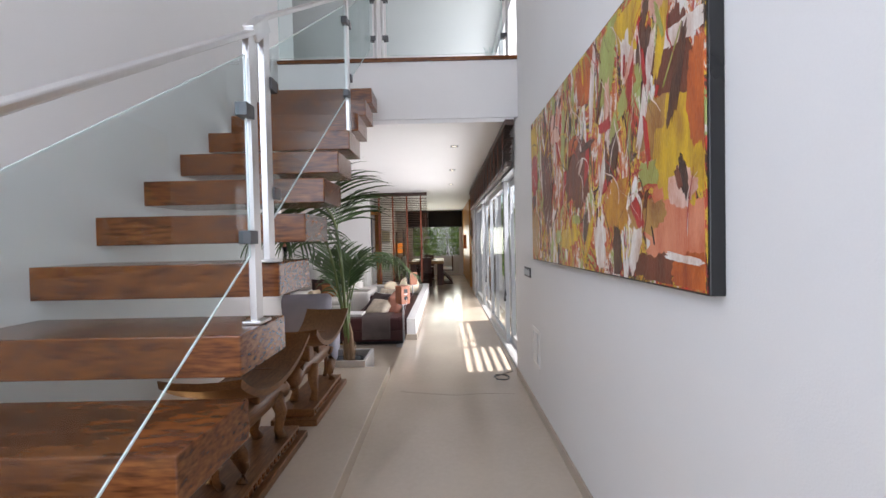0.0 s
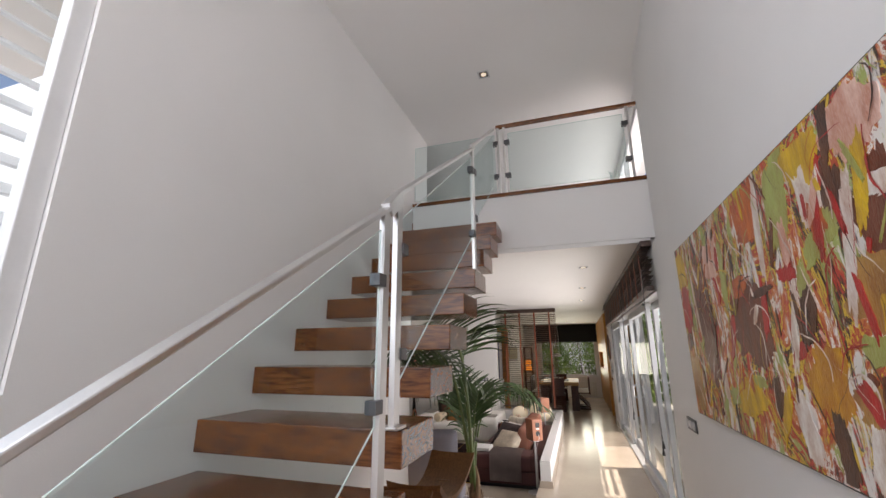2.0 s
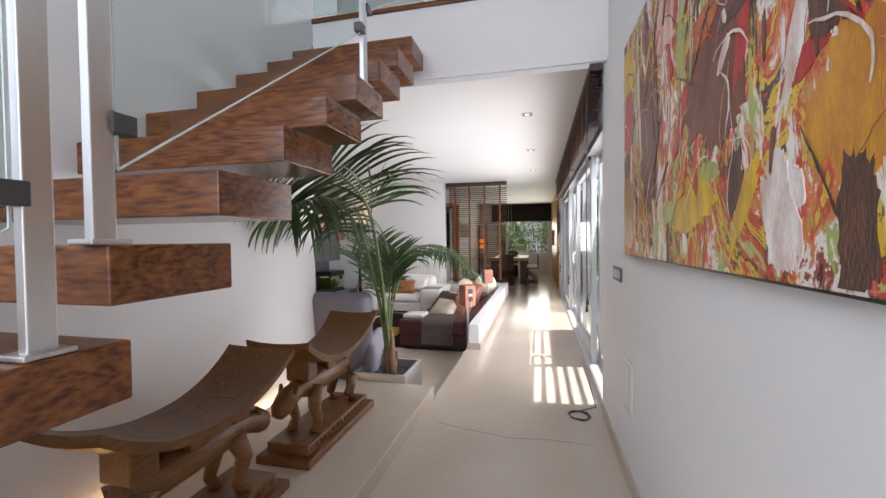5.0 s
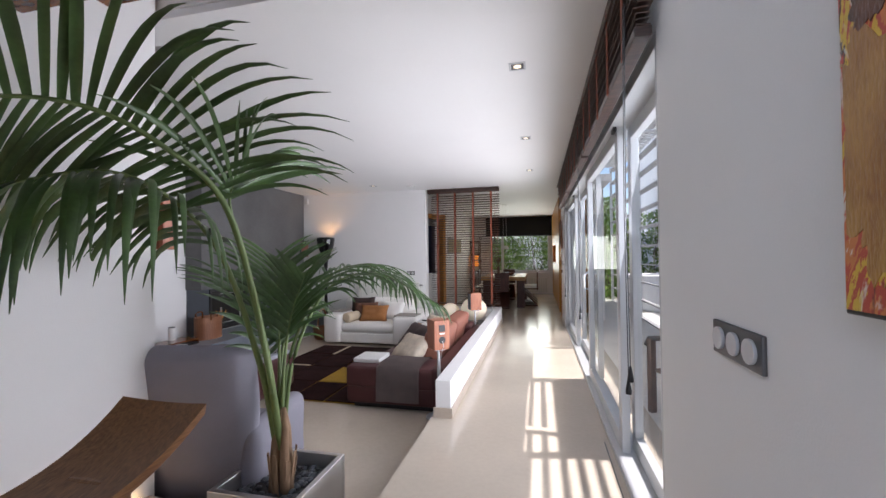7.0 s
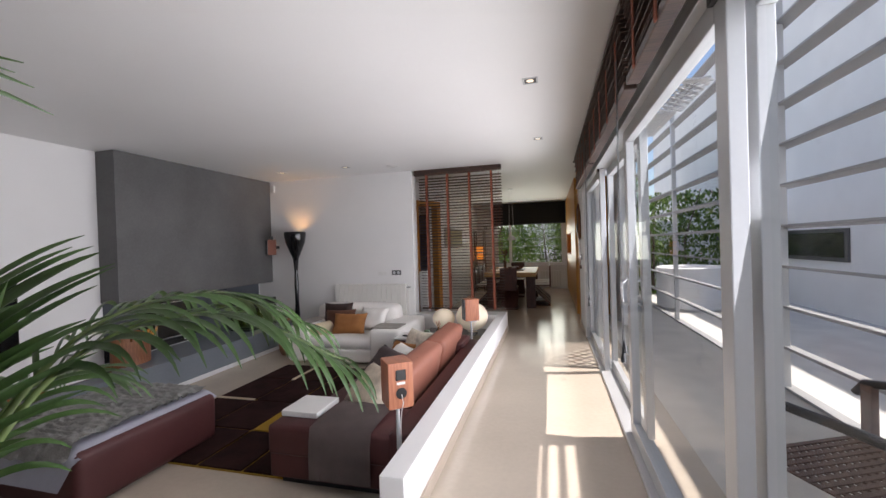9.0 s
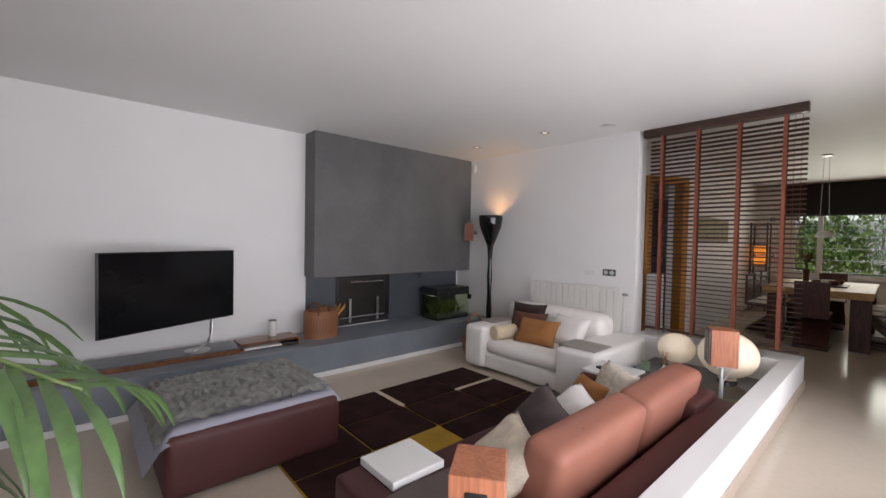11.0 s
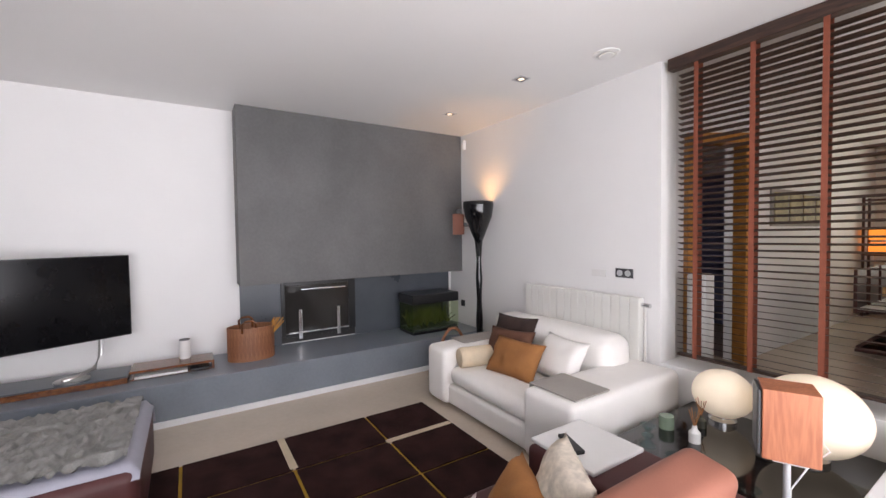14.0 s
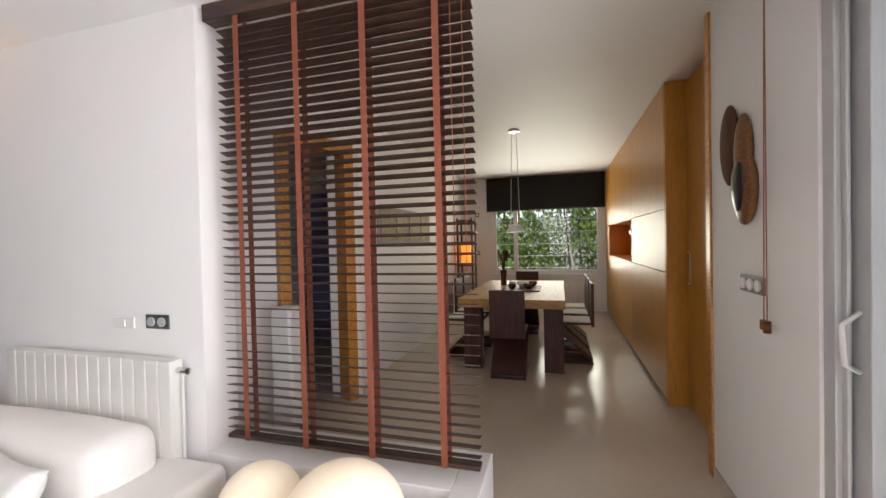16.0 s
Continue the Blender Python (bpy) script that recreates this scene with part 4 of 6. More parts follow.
for k in range(9):
    bm = bmesh.new()
    rod(bm, (0.05 * math.cos(k), 0.06 + 0.02 * math.sin(2 * k), 0.06), (0.07 * math.cos(k * 1.7), 0.20 + 0.012 * k, 0.33 + 0.012 * (k % 4)), 0.006, 6)
    part("kindling", bm, "honey", basket, "thin split kindling")
for x in (-0.13, 0.13):
    bm = bmesh.new()
    tube(bm, [(x, -0.09, 0.27), (x, -0.09, 0.35), (x * 0.95, -0.06, 0.375), (x * 0.95, 0.0, 0.375), (x, 0.03, 0.35), (x, 0.03, 0.27)], 0.011, 8)
    part("handle", bm, "tread", basket, "dark leather handle", True)
aq = thing("aquarium", (-4.30, 9.11, 0.132), "small lit aquarium with a black lid and green plants", "aquarium")
M["aq_water"] = clear("aquarium_glass", (0.75, 0.85, 0.6))
M["algae"] = mat("water_plants", (0.085, 0.095, 0.012), 0.6, vary=0.6, scale=25)
boxpart("base", (-0.18, 0.17, -0.27, 0.36, 0, 0.03), "black", aq)
ag = part("tank", sheet(0.168, 0.172, -0.27, 0.36, 0.0305, 0.35), "aq_water", aq, "clear glass front")
ag.visible_shadow = False
boxpart("back", (-0.176, -0.172, -0.26, 0.35, 0.035, 0.345), "black", aq, bevel=0)
boxpart("gravel", (-0.17, 0.16, -0.26, 0.35, 0.0325, 0.06), "slate", aq)
boxpart("lid", (-0.185, 0.175, -0.275, 0.365, 0.3505, 0.46), "black", aq, bevel=0.008)
boxpart("lamp", (-0.1, 0.05, -0.22, 0.3, 0.335, 0.349), glow("aquarium_lamp", (0.9, 1.0, 0.65), 0.5), aq)
boxpart("end_glass", (-0.171, 0.166, -0.269, -0.265, 0.0305, 0.345), "aq_water", aq, bevel=0).visible_shadow = False
for k in range(16):
    # a clump of water-plant blades
    bm = bmesh.new()
    for j in range(11):
        a, h = rng.uniform(0, 6.28), rng.uniform(0.08, 0.22)
        lean = rng.uniform(0.01, 0.05)
        bar(bm, (0, 0, 0), (lean * math.cos(a), lean * math.sin(a), h * 0.6), 0.014, 0.002, (math.sin(a), -math.cos(a), 0.1))
        bar(bm, (lean * math.cos(a), lean * math.sin(a), h * 0.6), (2.4 * lean * math.cos(a), 2.4 * lean * math.sin(a), h), 0.009, 0.002, (math.sin(a), -math.cos(a), 0.1))
    part("plant", bm, "algae", aq, m=pose(rng.uniform(-0.12, 0.1), -0.22 + 0.035 * k, 0.058))

# ---- wall by the sofa ----
rad = thing("radiator", (-2.47, 9.64, 0.0), "long white sectional radiator on the wall", "radiator")
for k in range(15):
    bm = bmesh.new()
    box(bm, -0.0395, 0.0395, -0.045, 0.03, 0.10, 0.775)
    part("section", bm, "white_enamel", rad, bevel=0.006, m=pose(-0.574 + 0.082 * k, 0, 0))
bm = bmesh.new()
rod(bm, (0.6, 0, 0.72), (0.68, 0, 0.72), 0.018)
part("valve", bm, "chrome", rad)
bm = bmesh.new()
rod(bm, (0.64, 0, 0.72), (0.64, 0, -0.2), 0.008)
part("pipe", bm, "white_enamel", rad)

lamp = thing("floor_lamp", (-3.74, 9.50, LOW), "tall glossy black tulip floor lamp, lit", "lamp")
bm = bmesh.new()
lathe(bm, [(0.13, 0), (0.13, 0.012), (0.05, 0.05), (0.03, 0.2), (0.04, 0.5), (0.028, 0.75), (0.038, 1.0), (0.026, 1.2), (0.045, 1.42)], 28)
part("stem", bm, "gloss_black", lamp, smooth=True)
bm = bmesh.new()
lathe(bm, [(0.045, 1.42), (0.10, 1.56), (0.155, 1.70), (0.175, 1.83), (0.17, 1.87), (0.16, 1.87), (0.14, 1.72), (0.06, 1.55)], 32)
part("shade", bm, "gloss_black", lamp, smooth=True)
bm = bmesh.new()
lathe(bm, [(0.02, 1.60), (0.045, 1.66), (0.03, 1.72), (0.005, 1.73)], 16)
part("bulb", bm, glow("warm_bulb", (1.0, 0.55, 0.2), 60.0), lamp, smooth=True)
lp = new("floor_lamp_light", bpy.data.lights.new("floor_lamp_light", "SPOT"))
lp.data.energy, lp.data.color, lp.data.shadow_soft_size, lp.data.spot_size, lp.data.spot_blend = 1.6, (1.0, 0.50, 0.18), 0.05, radians(110), 1.0
lp.matrix_world = look((-3.74, 9.52, 1.68), (-3.72, 9.68, 2.1))

rs = thing("corner_speaker", (-4.29, 9.60, 1.29), "small wooden speaker with a dark front on a wall bracket", "speaker", rz=-40)
boxpart("cabinet", (-0.07, 0.07, -0.065, 0.07, 0, 0.26), "terracotta", rs, bevel=0.005)
boxpart("grille", (-0.066, 0.066, -0.08, -0.0655, 0.005, 0.255), "alu_dark", rs, "dark grille")
boxpart("bracket", (-0.02, 0.02, 0.0705, 0.14, 0.1, 0.15), "black", rs)
boxpart("plug", (0.0, 0.05, -0.02, 0.03, 0.2605, 0.32), "black", rs)
sen = thing("alarm_sensor", (-4.26, 9.69, 2.36), "small white motion sensor in the corner", "sensor")
boxpart("body", (-0.03, 0.03, -0.045, 0, 0, 0.12), "white_plastic", sen, bevel=0.01)
boxpart("lens", (-0.02, 0.02, -0.05, -0.0455, 0.02, 0.07), "white_enamel", sen)

# ---- the slatted blind ----
vb = thing("venetian_blind", (-0.98, 9.74, 0.375), "floor-length dark wenge venetian blind with russet tapes", "blind")
vb.matrix_basis = Matrix()
boxpart("headrail", (-1.70, -0.335, 9.70, 9.78, 2.465, 2.548), "slat", vb)
bm = bmesh.new()
box(bm, -0.647, 0.647, -0.025, 0.025, -0.0015, 0.0015)
slat_mesh = None
for k in range(47):
    m = pose(-0.982, 9.74, 0.42 + 0.0432 * k, -13 + 2 * math.sin(k * 1.7), 0, 0)
    if slat_mesh is None:
        ob = part("slat", bm, "slat", vb, m=m)
        slat_mesh = ob.data
    else:
        ob = new("slat", slat_mesh)
        ob.matrix_basis, ob.parent = m, vb
boxpart("bottom_rail", (-1.63, -0.335, 9.712, 9.768, 0.372, 0.392), "slat", vb)
for x in (-1.505, -1.17, -0.825, -0.487):
    for y in (9.708, 9.772):
        boxpart("ladder_tape", (x - 0.015, x + 0.015, y - 0.0008, y + 0.0008, 0.372, 2.47), "tape", vb, bevel=0)
for k in range(2):
    bm = bmesh.new()
    rod(bm, (-0.42 + 0.05 * k, 9.70, 2.47), (-0.42 + 0.05 * k, 9.70, 1.2), 0.0018, 5)
    part("cord", bm, "tape", vb)


# ---- seating ----
def cushion(name, at, w, h, d, material, label, rx=70, rz=0, ry=0, wrinkle=0.02):
    """A stuffed pillow with pinched corners."""
    bm = bmesh.new()
    n = 14
    top, bot = [], []
    for i in range(n + 1):
        for j in range(n + 1):
            u, v = 2 * i / n - 1, 2 * j / n - 1
            e = max(0.0, (1 - u ** 4) * (1 - v ** 4)) ** 0.6
            pin = 1 - 0.10 * (u * u * (1 - v * v) + v * v * (1 - u * u)) * 0.9
            wr = wrinkle * noise.noise(Vector((u * 2.3, v * 2.3, at[0] * 3 + at[1]))) * e
            x, y = u * w / 2 * (1 - 0.08 * (1 - v * v) * abs(u) * 0.0) * pin, v * h / 2 * pin
            top.append(bm.verts.new((x, y, d / 2 * e + wr)))
            bot.append(bm.verts.new((x, y, -d / 2 * e + wr * 0.5 - 0.002)))
    for g, flip in ((top, False), (bot, True)):
        for i in range(n):
            for j in range(n):
                q = [g[i * (n + 1) + j], g[(i + 1) * (n + 1) + j], g[(i + 1) * (n + 1) + j + 1], g[i * (n + 1) + j + 1]]
                bm.faces.new(q[::-1] if flip else q)
    bmesh.ops.remove_doubles(bm, verts=bm.verts, dist=0.003)
    ob = part(name, bm, material, smooth=True)
    ob.matrix_basis = pose(*at, 0, 0, rz) @ pose(0, 0, 0, rx, ry, 0)
    return tagged(ob, label, "cushion")


M["brown_fur"] = mat("dark_brown_plush", (0.040, 0.022, 0.018), 0.95, vary=0.4, scale=12, bump=0.9, bump_scale=120)
M["umber"] = mat("umber_suede", (0.11, 0.045, 0.025), 0.85, vary=0.25, scale=6, bump=0.3, bump_scale=150)
M["tan"] = mat("tan_suede", (0.36, 0.15, 0.045), 0.85, vary=0.25, scale=5, bump=0.3, bump_scale=150)
M["cream"] = mat("cream_plush", (0.62, 0.53, 0.42), 0.95, vary=0.2, scale=14, bump=0.8, bump_scale=110)
M["taupe"] = mat("taupe_velvet", (0.075, 0.052, 0.052), 0.9, vary=0.35, scale=5, bump=0.4, bump_scale=160)
M["knit"] = mat("taupe_knit", (0.22, 0.175, 0.165), 0.95, vary=0.14, scale=8, bump=0.8, bump_scale=240, spec=0.2)
M["fur"] = mat("grey_fur", (0.27, 0.265, 0.255), 0.95, vary=0.3, scale=9, bump=1.0, bump_scale=110, spec=0.2)
M["lining"] = mat("grey_satin_lining", (0.36, 0.36, 0.42), 0.5, vary=0.1)
M["greige"] = mat("greige_felt", (0.36, 0.33, 0.30), 0.9, vary=0.1, bump=0.3, bump_scale=200)
M["pattern"] = mat("patterned_cotton", (0.66, 0.58, 0.48), 0.9, vary=0.28, scale=22, bump=0.2)

sofa = thing("corner_sofa", (-1.0, 7.1, LOW), "oxblood leather sofa with terracotta back cushions", "sofa")
sofa.matrix_basis = Matrix()
bm = bmesh.new()
box(bm, -1.46, -0.50, 6.02, 8.42, LOW, LOW + 0.06)
part("plinth", bm, "black", sofa)
for nm, b, r in (("base", (-1.52, -0.475, 5.97, 8.46, LOW + 0.05, 0.02), 0.02), ("arm", (-1.52, -0.62, 5.95, 6.40, 0.0, 0.20), 0.03), ("arm", (-1.46, -0.62, 8.03, 8.46, 0.0, 0.27), 0.03), ("back", (-0.66, -0.472, 5.95, 8.50, 0.0, 0.21), 0.035)):
    bm = bmesh.new()
    soft_box(bm, *b, r, 0.004, 3)
    part(nm, bm, "maroon", sofa, smooth=True)
for y0, y1 in ((6.41, 7.18), (7.19, 8.02)):
    bm = bmesh.new()
    soft_box(bm, -1.50, -0.85, y0, y1, 0.02, 0.12, 0.035, 0.012, 4)
    part("seat_cushion", bm, "maroon", sofa, smooth=True)
for y0, y1 in ((6.52, 7.40), (7.42, 8.32)):
    bm = bmesh.new()
    soft_box(bm, -0.10, 0.10, y0 - 6.9, y1 - 6.9, -0.2, 0.175, 0.05, 0.012, 5)
    bk = part("back_cushion", bm, "terracotta", sofa, "plump terracotta leather cushion", True, m=pose(-0.80, 6.9, 0.27, 0, 12, 0))
    boxpart("tag", (0.104, 0.110, y0 - 6.9 + 0.42, y0 - 6.9 + 0.56, -0.05, 0.02), "terracotta", bk, "stitched leather tag", m=None)
for b, lb in (((-1.50, -1.22, 6.08, 6.38, 0.205, 0.245), "glossy white tray on the sofa arm"), ((-1.46, -1.10, 8.06, 8.42, 0.272, 0.292), "pale grey tray with a remote control on the sofa arm")):
    t = boxpart("arm_tray", b, "white_plastic", None, bevel=0.006)
    tagged(t, lb, "tray")
rc = boxpart("remote_control", (-0.085, 0.085, -0.022, 0.022, 0, 0.018), "black", None, bevel=0.005, m=pose(-1.30, 8.16, 0.2925, 0, 0, -20))
tagged(rc, "slim black remote control lying on the tray", "remote")
throw = thing("knitted_throw", (0, 0, 0), "taupe knitted throw draped over the sofa arm", "throw")
bm = bmesh.new()
prof = [(5.93, -0.12), (5.933, 0.0), (5.936, 0.12), (5.95, 0.205), (6.05, 0.218), (6.15, 0.220), (6.30, 0.218), (6.40, 0.206), (6.425, 0.14)]
g = []
for i in range(19):
    x = -1.19 + 0.43 * i / 18
    g.append([bm.verts.new((x + 0.01 * noise.noise(Vector((z * 6, x * 3, 1))), y - 0.008 * (1 + noise.noise(Vector((x * 9, z * 2, 3)))) * (1 if y < 5.945 else 0), z + 0.006 + 0.007 * noise.noise(Vector((x * 12, y * 9, 0))))) for y, z in prof])
for a, b in zip(g, g[1:]):
    for j in range(len(prof) - 1):
        bm.faces.new((a[j], b[j], b[j + 1], a[j + 1]))
geo = bmesh.ops.solidify(bm, geom=bm.faces[:], thickness=0.008)
part("cloth", bm, "knit", throw, smooth=True)
cushion("throw_cushion", (-1.04, 6.60, 0.25), 0.50, 0.38, 0.15, "cream", "cream plush cushion on the sofa", 42, -36)
cushion("throw_cushion", (-1.06, 6.88, 0.29), 0.60, 0.44, 0.16, "taupe", "dark taupe velvet cushion on the sofa", 46, -40)
cushion("throw_cushion", (-1.03, 7.20, 0.27), 0.56, 0.38, 0.14, "white_fabric", "white cotton cushion on the sofa", 42, -42)
cushion("throw_cushion", (-1.10, 7.84, 0.25), 0.40, 0.40, 0.15, "pattern", "fringed gold and cream cushion on the sofa", 65, -35)
cushion("throw_cushion", (-1.24, 7.76, 0.19), 0.36, 0.30, 0.13, "tan", "tan suede cushion on the sofa", 55, -25)

ws = thing("white_sofa", (-2.4, 9.1, LOW), "deep white upholstered two-seat sofa", "sofa")
ws.matrix_basis = Matrix()
for nm, b, r, pf in (("base", (-3.18, -1.62, 8.54, 9.62, LOW + 0.04, 0.0), 0.03, 0.0), ("seat_cushion", (-2.94, -1.98, 8.55, 9.30, 0.0, 0.15), 0.06, 0.02), ("arm", (-3.23, -2.93, 8.50, 9.60, LOW + 0.035, 0.30), 0.05, 0.008),
                     ("arm", (-1.99, -1.57, 8.50, 9.66, LOW + 0.035, 0.285), 0.05, 0.008), ("back", (-3.22, -1.90, 9.26, 9.585, 0.0, 0.49), 0.09, 0.02)):
    bm = bmesh.new()
    soft_box(bm, *b, r, pf, 4)
    part(nm, bm, "white_fabric", ws, smooth=True)
for x in (-3.1, -1.75):
    for y in (8.7, 9.5):
        boxpart("foot", (x - 0.03, x + 0.03, y - 0.03, y + 0.03, LOW, LOW + 0.055), "black", ws)
cushion("throw_cushion", (-2.80, 9.16, 0.35), 0.44, 0.40, 0.16, "brown_fur", "dark brown plush cushion on the white sofa", 65, 12, 0)
cushion("throw_cushion", (-2.66, 8.98, 0.30), 0.44, 0.36, 0.15, "umber", "umber suede cushion on the white sofa", 62, 16)
cushion("throw_cushion", (-2.45, 8.86, 0.29), 0.50, 0.32, 0.14, "tan", "tan suede cushion on the white sofa", 58, 6)
cushion("throw_cushion", (-2.20, 9.10, 0.31), 0.46, 0.36, 0.15, "white_fabric", "white cotton cushion on the white sofa", 60, -8)
bm = bmesh.new()
rod(bm, (-2.86, 8.60, 0.235), (-2.70, 9.20, 0.24), 0.085, 24)
M["linen"] = mat("cream_linen", (0.68, 0.56, 0.40), 0.9, vary=0.14, scale=10, bump=0.3, bump_scale=160)
bol = part("bolster", bm, "linen", smooth="auto", bevel=0.02)
tagged(bol, "plain cream linen bolster cushion along the sofa arm", "cushion")
for b, z in (((-3.20, -2.98, 8.75, 9.2), 0.308), ((-1.97, -1.60, 8.56, 8.88), 0.293)):
    bm = bmesh.new()
    soft_box(bm, b[0], b[1], b[2], b[3], z, z + 0.012, 0.004)
    if b[0] > -2.5:
        soft_box(bm, -1.98, -1.97, b[2], b[3], 0.05, z + 0.01, 0.003)
    am = part("arm_cover", bm, "greige", smooth=False)
    tagged(am, "greige felt cover over the white sofa arm", "cover")

ot = thing("ottoman", (-2.95, 5.92, LOW), "square oxblood leather ottoman", "ottoman")
ot.matrix_basis = pose(0, 0, 0)
bm = bmesh.new()
soft_box(bm, -3.38, -2.41, 5.40, 6.45, LOW + 0.022, 0.185, 0.05, 0.008, 4)
part("body", bm, "maroon", ot, smooth=True)
for x in (-3.3, -2.6):
    for y in (5.55, 6.3):
        boxpart("foot", (x - 0.06, x + 0.06, y - 0.1, y + 0.1, LOW, LOW + 0.03), "black", ot)
ft = thing("fur_throw", (0, 0, 0), "grey fur throw with satin lining draped over the ottoman", "throw")


def drape(name, material, lift, grow, nx, ny, amp, label=""):
    bm = bmesh.new()
    rows = []
    x0, x1, y0, y1 = -3.44 - grow, -2.47 + grow, 5.36 - grow, 6.40 + grow
    for i in range(nx + 1):
        r = []
        for j in range(ny + 1):
            x, y = x0 + (x1 - x0) * i / nx, y0 + (y1 - y0) * j / ny
            e = max(5.44 - y, y - 6.42, x + 2.46, -3.36 - x, 0)
            z = 0.198 + lift - e * 1.5 + amp * (1.0 - 3.0 * abs(noise.noise(Vector((x * 9, y * 19, 0)))) + 0.5 * noise.noise(Vector((x * 36, y * 36, 5))))
            r.append(bm.verts.new((x, y, z)))
        rows.append(r)
    for a, b in zip(rows, rows[1:]):
        for j in range(ny):
            bm.faces.new((a[j], b[j], b[j + 1], a[j + 1]))
    part(name, bm, material, ft, label, True)


drape("lining", "lining", 0.012, 0.055, 30, 30, 0.002, "grey satin edge")
drape("fur", "fur", 0.036, 0.0, 100, 120, 0.016)

ac = thing("armchair", (-1.56, 4.40, LOW), "lilac-grey upholstered armchair with a flared back", "armchair", rz=10)
for nm, b, r, m in (("seat", (-0.30, 0.30, -0.30, 0.42, 0.16, 0.42), 0.07, None), ("backrest", (-0.38, 0.38, -0.07, 0.06, -0.08, 0.84), 0.05, pose(0, -0.30, 0.2, 10, 0, 0)), ("arm", (-0.40, -0.28, -0.34, 0.30, 0.14, 0.58), 0.055, None), ("arm", (0.28, 0.40, -0.34, 0.30, 0.14, 0.58), 0.055, None)):
    bm = bmesh.new()
    vs = soft_box(bm, *b, r, 0.02, 6, m)
    if nm == "backrest":
        # the back widens towards its top and its wings curl forwards
        for v in vs:
            v.co.x *= 0.84 + 0.16 * max(0.0, v.co.z) / 1.0
            v.co.y += 0.10 * (abs(v.co.x) / 0.38) ** 3
    part(nm, bm, "lilac", ac, smooth=True)
for x in (-0.30, 0.30):
    for y in (-0.30, 0.32):
        bm = bmesh.new()
        cyl(bm, x, y, 0, 0.15, 0.018, 0.026, 12)
        part("leg", bm, "black", ac)

# ---- rug ----
rug = thing("area_rug", (-2.4, 7.3, LOW), "dark plum rug with gold lines and a mustard panel", "rug")
rug.matrix_basis = Matrix()
XS, YR = (-3.15, -2.675, -2.205, -1.81, -1.45), (6.03, 6.60, 7.21, 7.86, 8.40)
boxpart("backing", (XS[0], XS[-1], YR[0], YR[-1], LOW + 0.0005, LOW + 0.009), "rug_gold", rug, "gold ground lines")
for i in range(4):
    for j in range(4):
        mt = "rug_gold" if (i, j) == (2, 1) else "rug"
        g0 = 0.009
        boxpart("pile_panel", (XS[i] + g0, XS[i + 1] - g0, YR[j] + g0, YR[j + 1] - g0, LOW + 0.0095, LOW + 0.022), mt, rug, "mustard panel" if mt != "rug" else "", 0.005)
for b in ((-3.14, -2.69, 7.185, 7.235), (-2.70, -2.65, 7.84, 8.38)):
    boxpart("stripe", (*b, LOW + 0.0105, LOW + 0.0235), "rug_cream", rug, "cream stripe", 0.003)
rug2 = thing("patchwork_rug", (-3.2, 2.9, LOW), "small russet cowhide patchwork rug", "rug")
M["hide"] = mat("russet_cowhide", (0.16, 0.045, 0.02), 0.55, vary=0.7, scale=7, bump=0.4, bump_scale=120, rand=0.5)
for i in range(5):
    for j in range(5):
        boxpart("patch", (-0.6 + 0.22 * i, -0.385 + 0.22 * i, -0.6 + 0.27 * j, -0.335 + 0.27 * j, 0, 0.009), "hide", rug2, bevel=0.002)


# ---- speakers on stands ----
M["speaker_wood"] = wood("cherry_veneer", (0.36, 0.12, 0.06), (0.48, 0.18, 0.09), "z", 0.4, 0.1, 0.8)
spk = thing("stand_speaker", (-0.56, 5.91, LOW), "cherry-veneer speaker on a slim steel stand", "speaker", "speakers on stands", rz=38)
bm = bmesh.new()
lathe(bm, [(0.12, 0), (0.12, 0.008), (0.02, 0.014)], 32)
part("base_plate", bm, "alu", spk)
bm = bmesh.new()
cyl(bm, 0, 0, 0.012, 0.625, 0.012, n=16)
part("pole", bm, "alu", spk, smooth="auto")
boxpart("bracket", (-0.05, 0.05, -0.05, 0.05, 0.62, 0.635), "alu", spk)
cabinet = boxpart("cabinet", (-0.075, 0.075, -0.085, 0.085, 0.636, 0.90), "speaker_wood", spk, bevel=0.004)
boxpart("grille", (-0.07, 0.07, 0.0855, 0.10, 0.642, 0.894), "alu_dark", cabinet, "dark front grille", 0.01)
boxpart("terminal_plate", (-0.03, 0.03, -0.088, -0.0855, 0.80, 0.86), "black", cabinet)
bm = bmesh.new()
cyl(bm, 0, 0, 0, 0.005, 0.032, n=24)
part("port", bm, "black", cabinet, m=pose(0, -0.0855, 0.725, 90, 0, 0))
boxpart("name_bar", (-0.025, 0.025, -0.0875, -0.0855, 0.775, 0.79), "white_plastic", cabinet, bevel=0)
bm = bmesh.new()
tube(bm, [(0.0, -0.095, 0.72), (0.0, -0.12, 0.68), (0.005, -0.06, 0.60), (0.012, -0.014, 0.5), (0.012, -0.014, 0.05)], 0.003, 6)
part("cable", bm, "white_plastic", spk)
copy_thing(spk, pose(-0.63, 8.58, LOW, 0, 0, 116))
sp3 = thing("wall_speaker", (SW - 0.05, 3.94, 1.33), "cherry-veneer speaker fixed to the end of the wall", "speaker", rz=0)
boxpart("cabinet", (-0.06, 0.08, 0.02, 0.105, 0, 0.26), "speaker_wood", sp3, bevel=0.004)
boxpart("grille", (-0.056, 0.076, 0.106, 0.115, 0.006, 0.254), "alu_dark", sp3, "dark grille")
boxpart("bracket", (0.0, 0.05, 0.001, 0.019, 0.1, 0.16), "black", sp3)

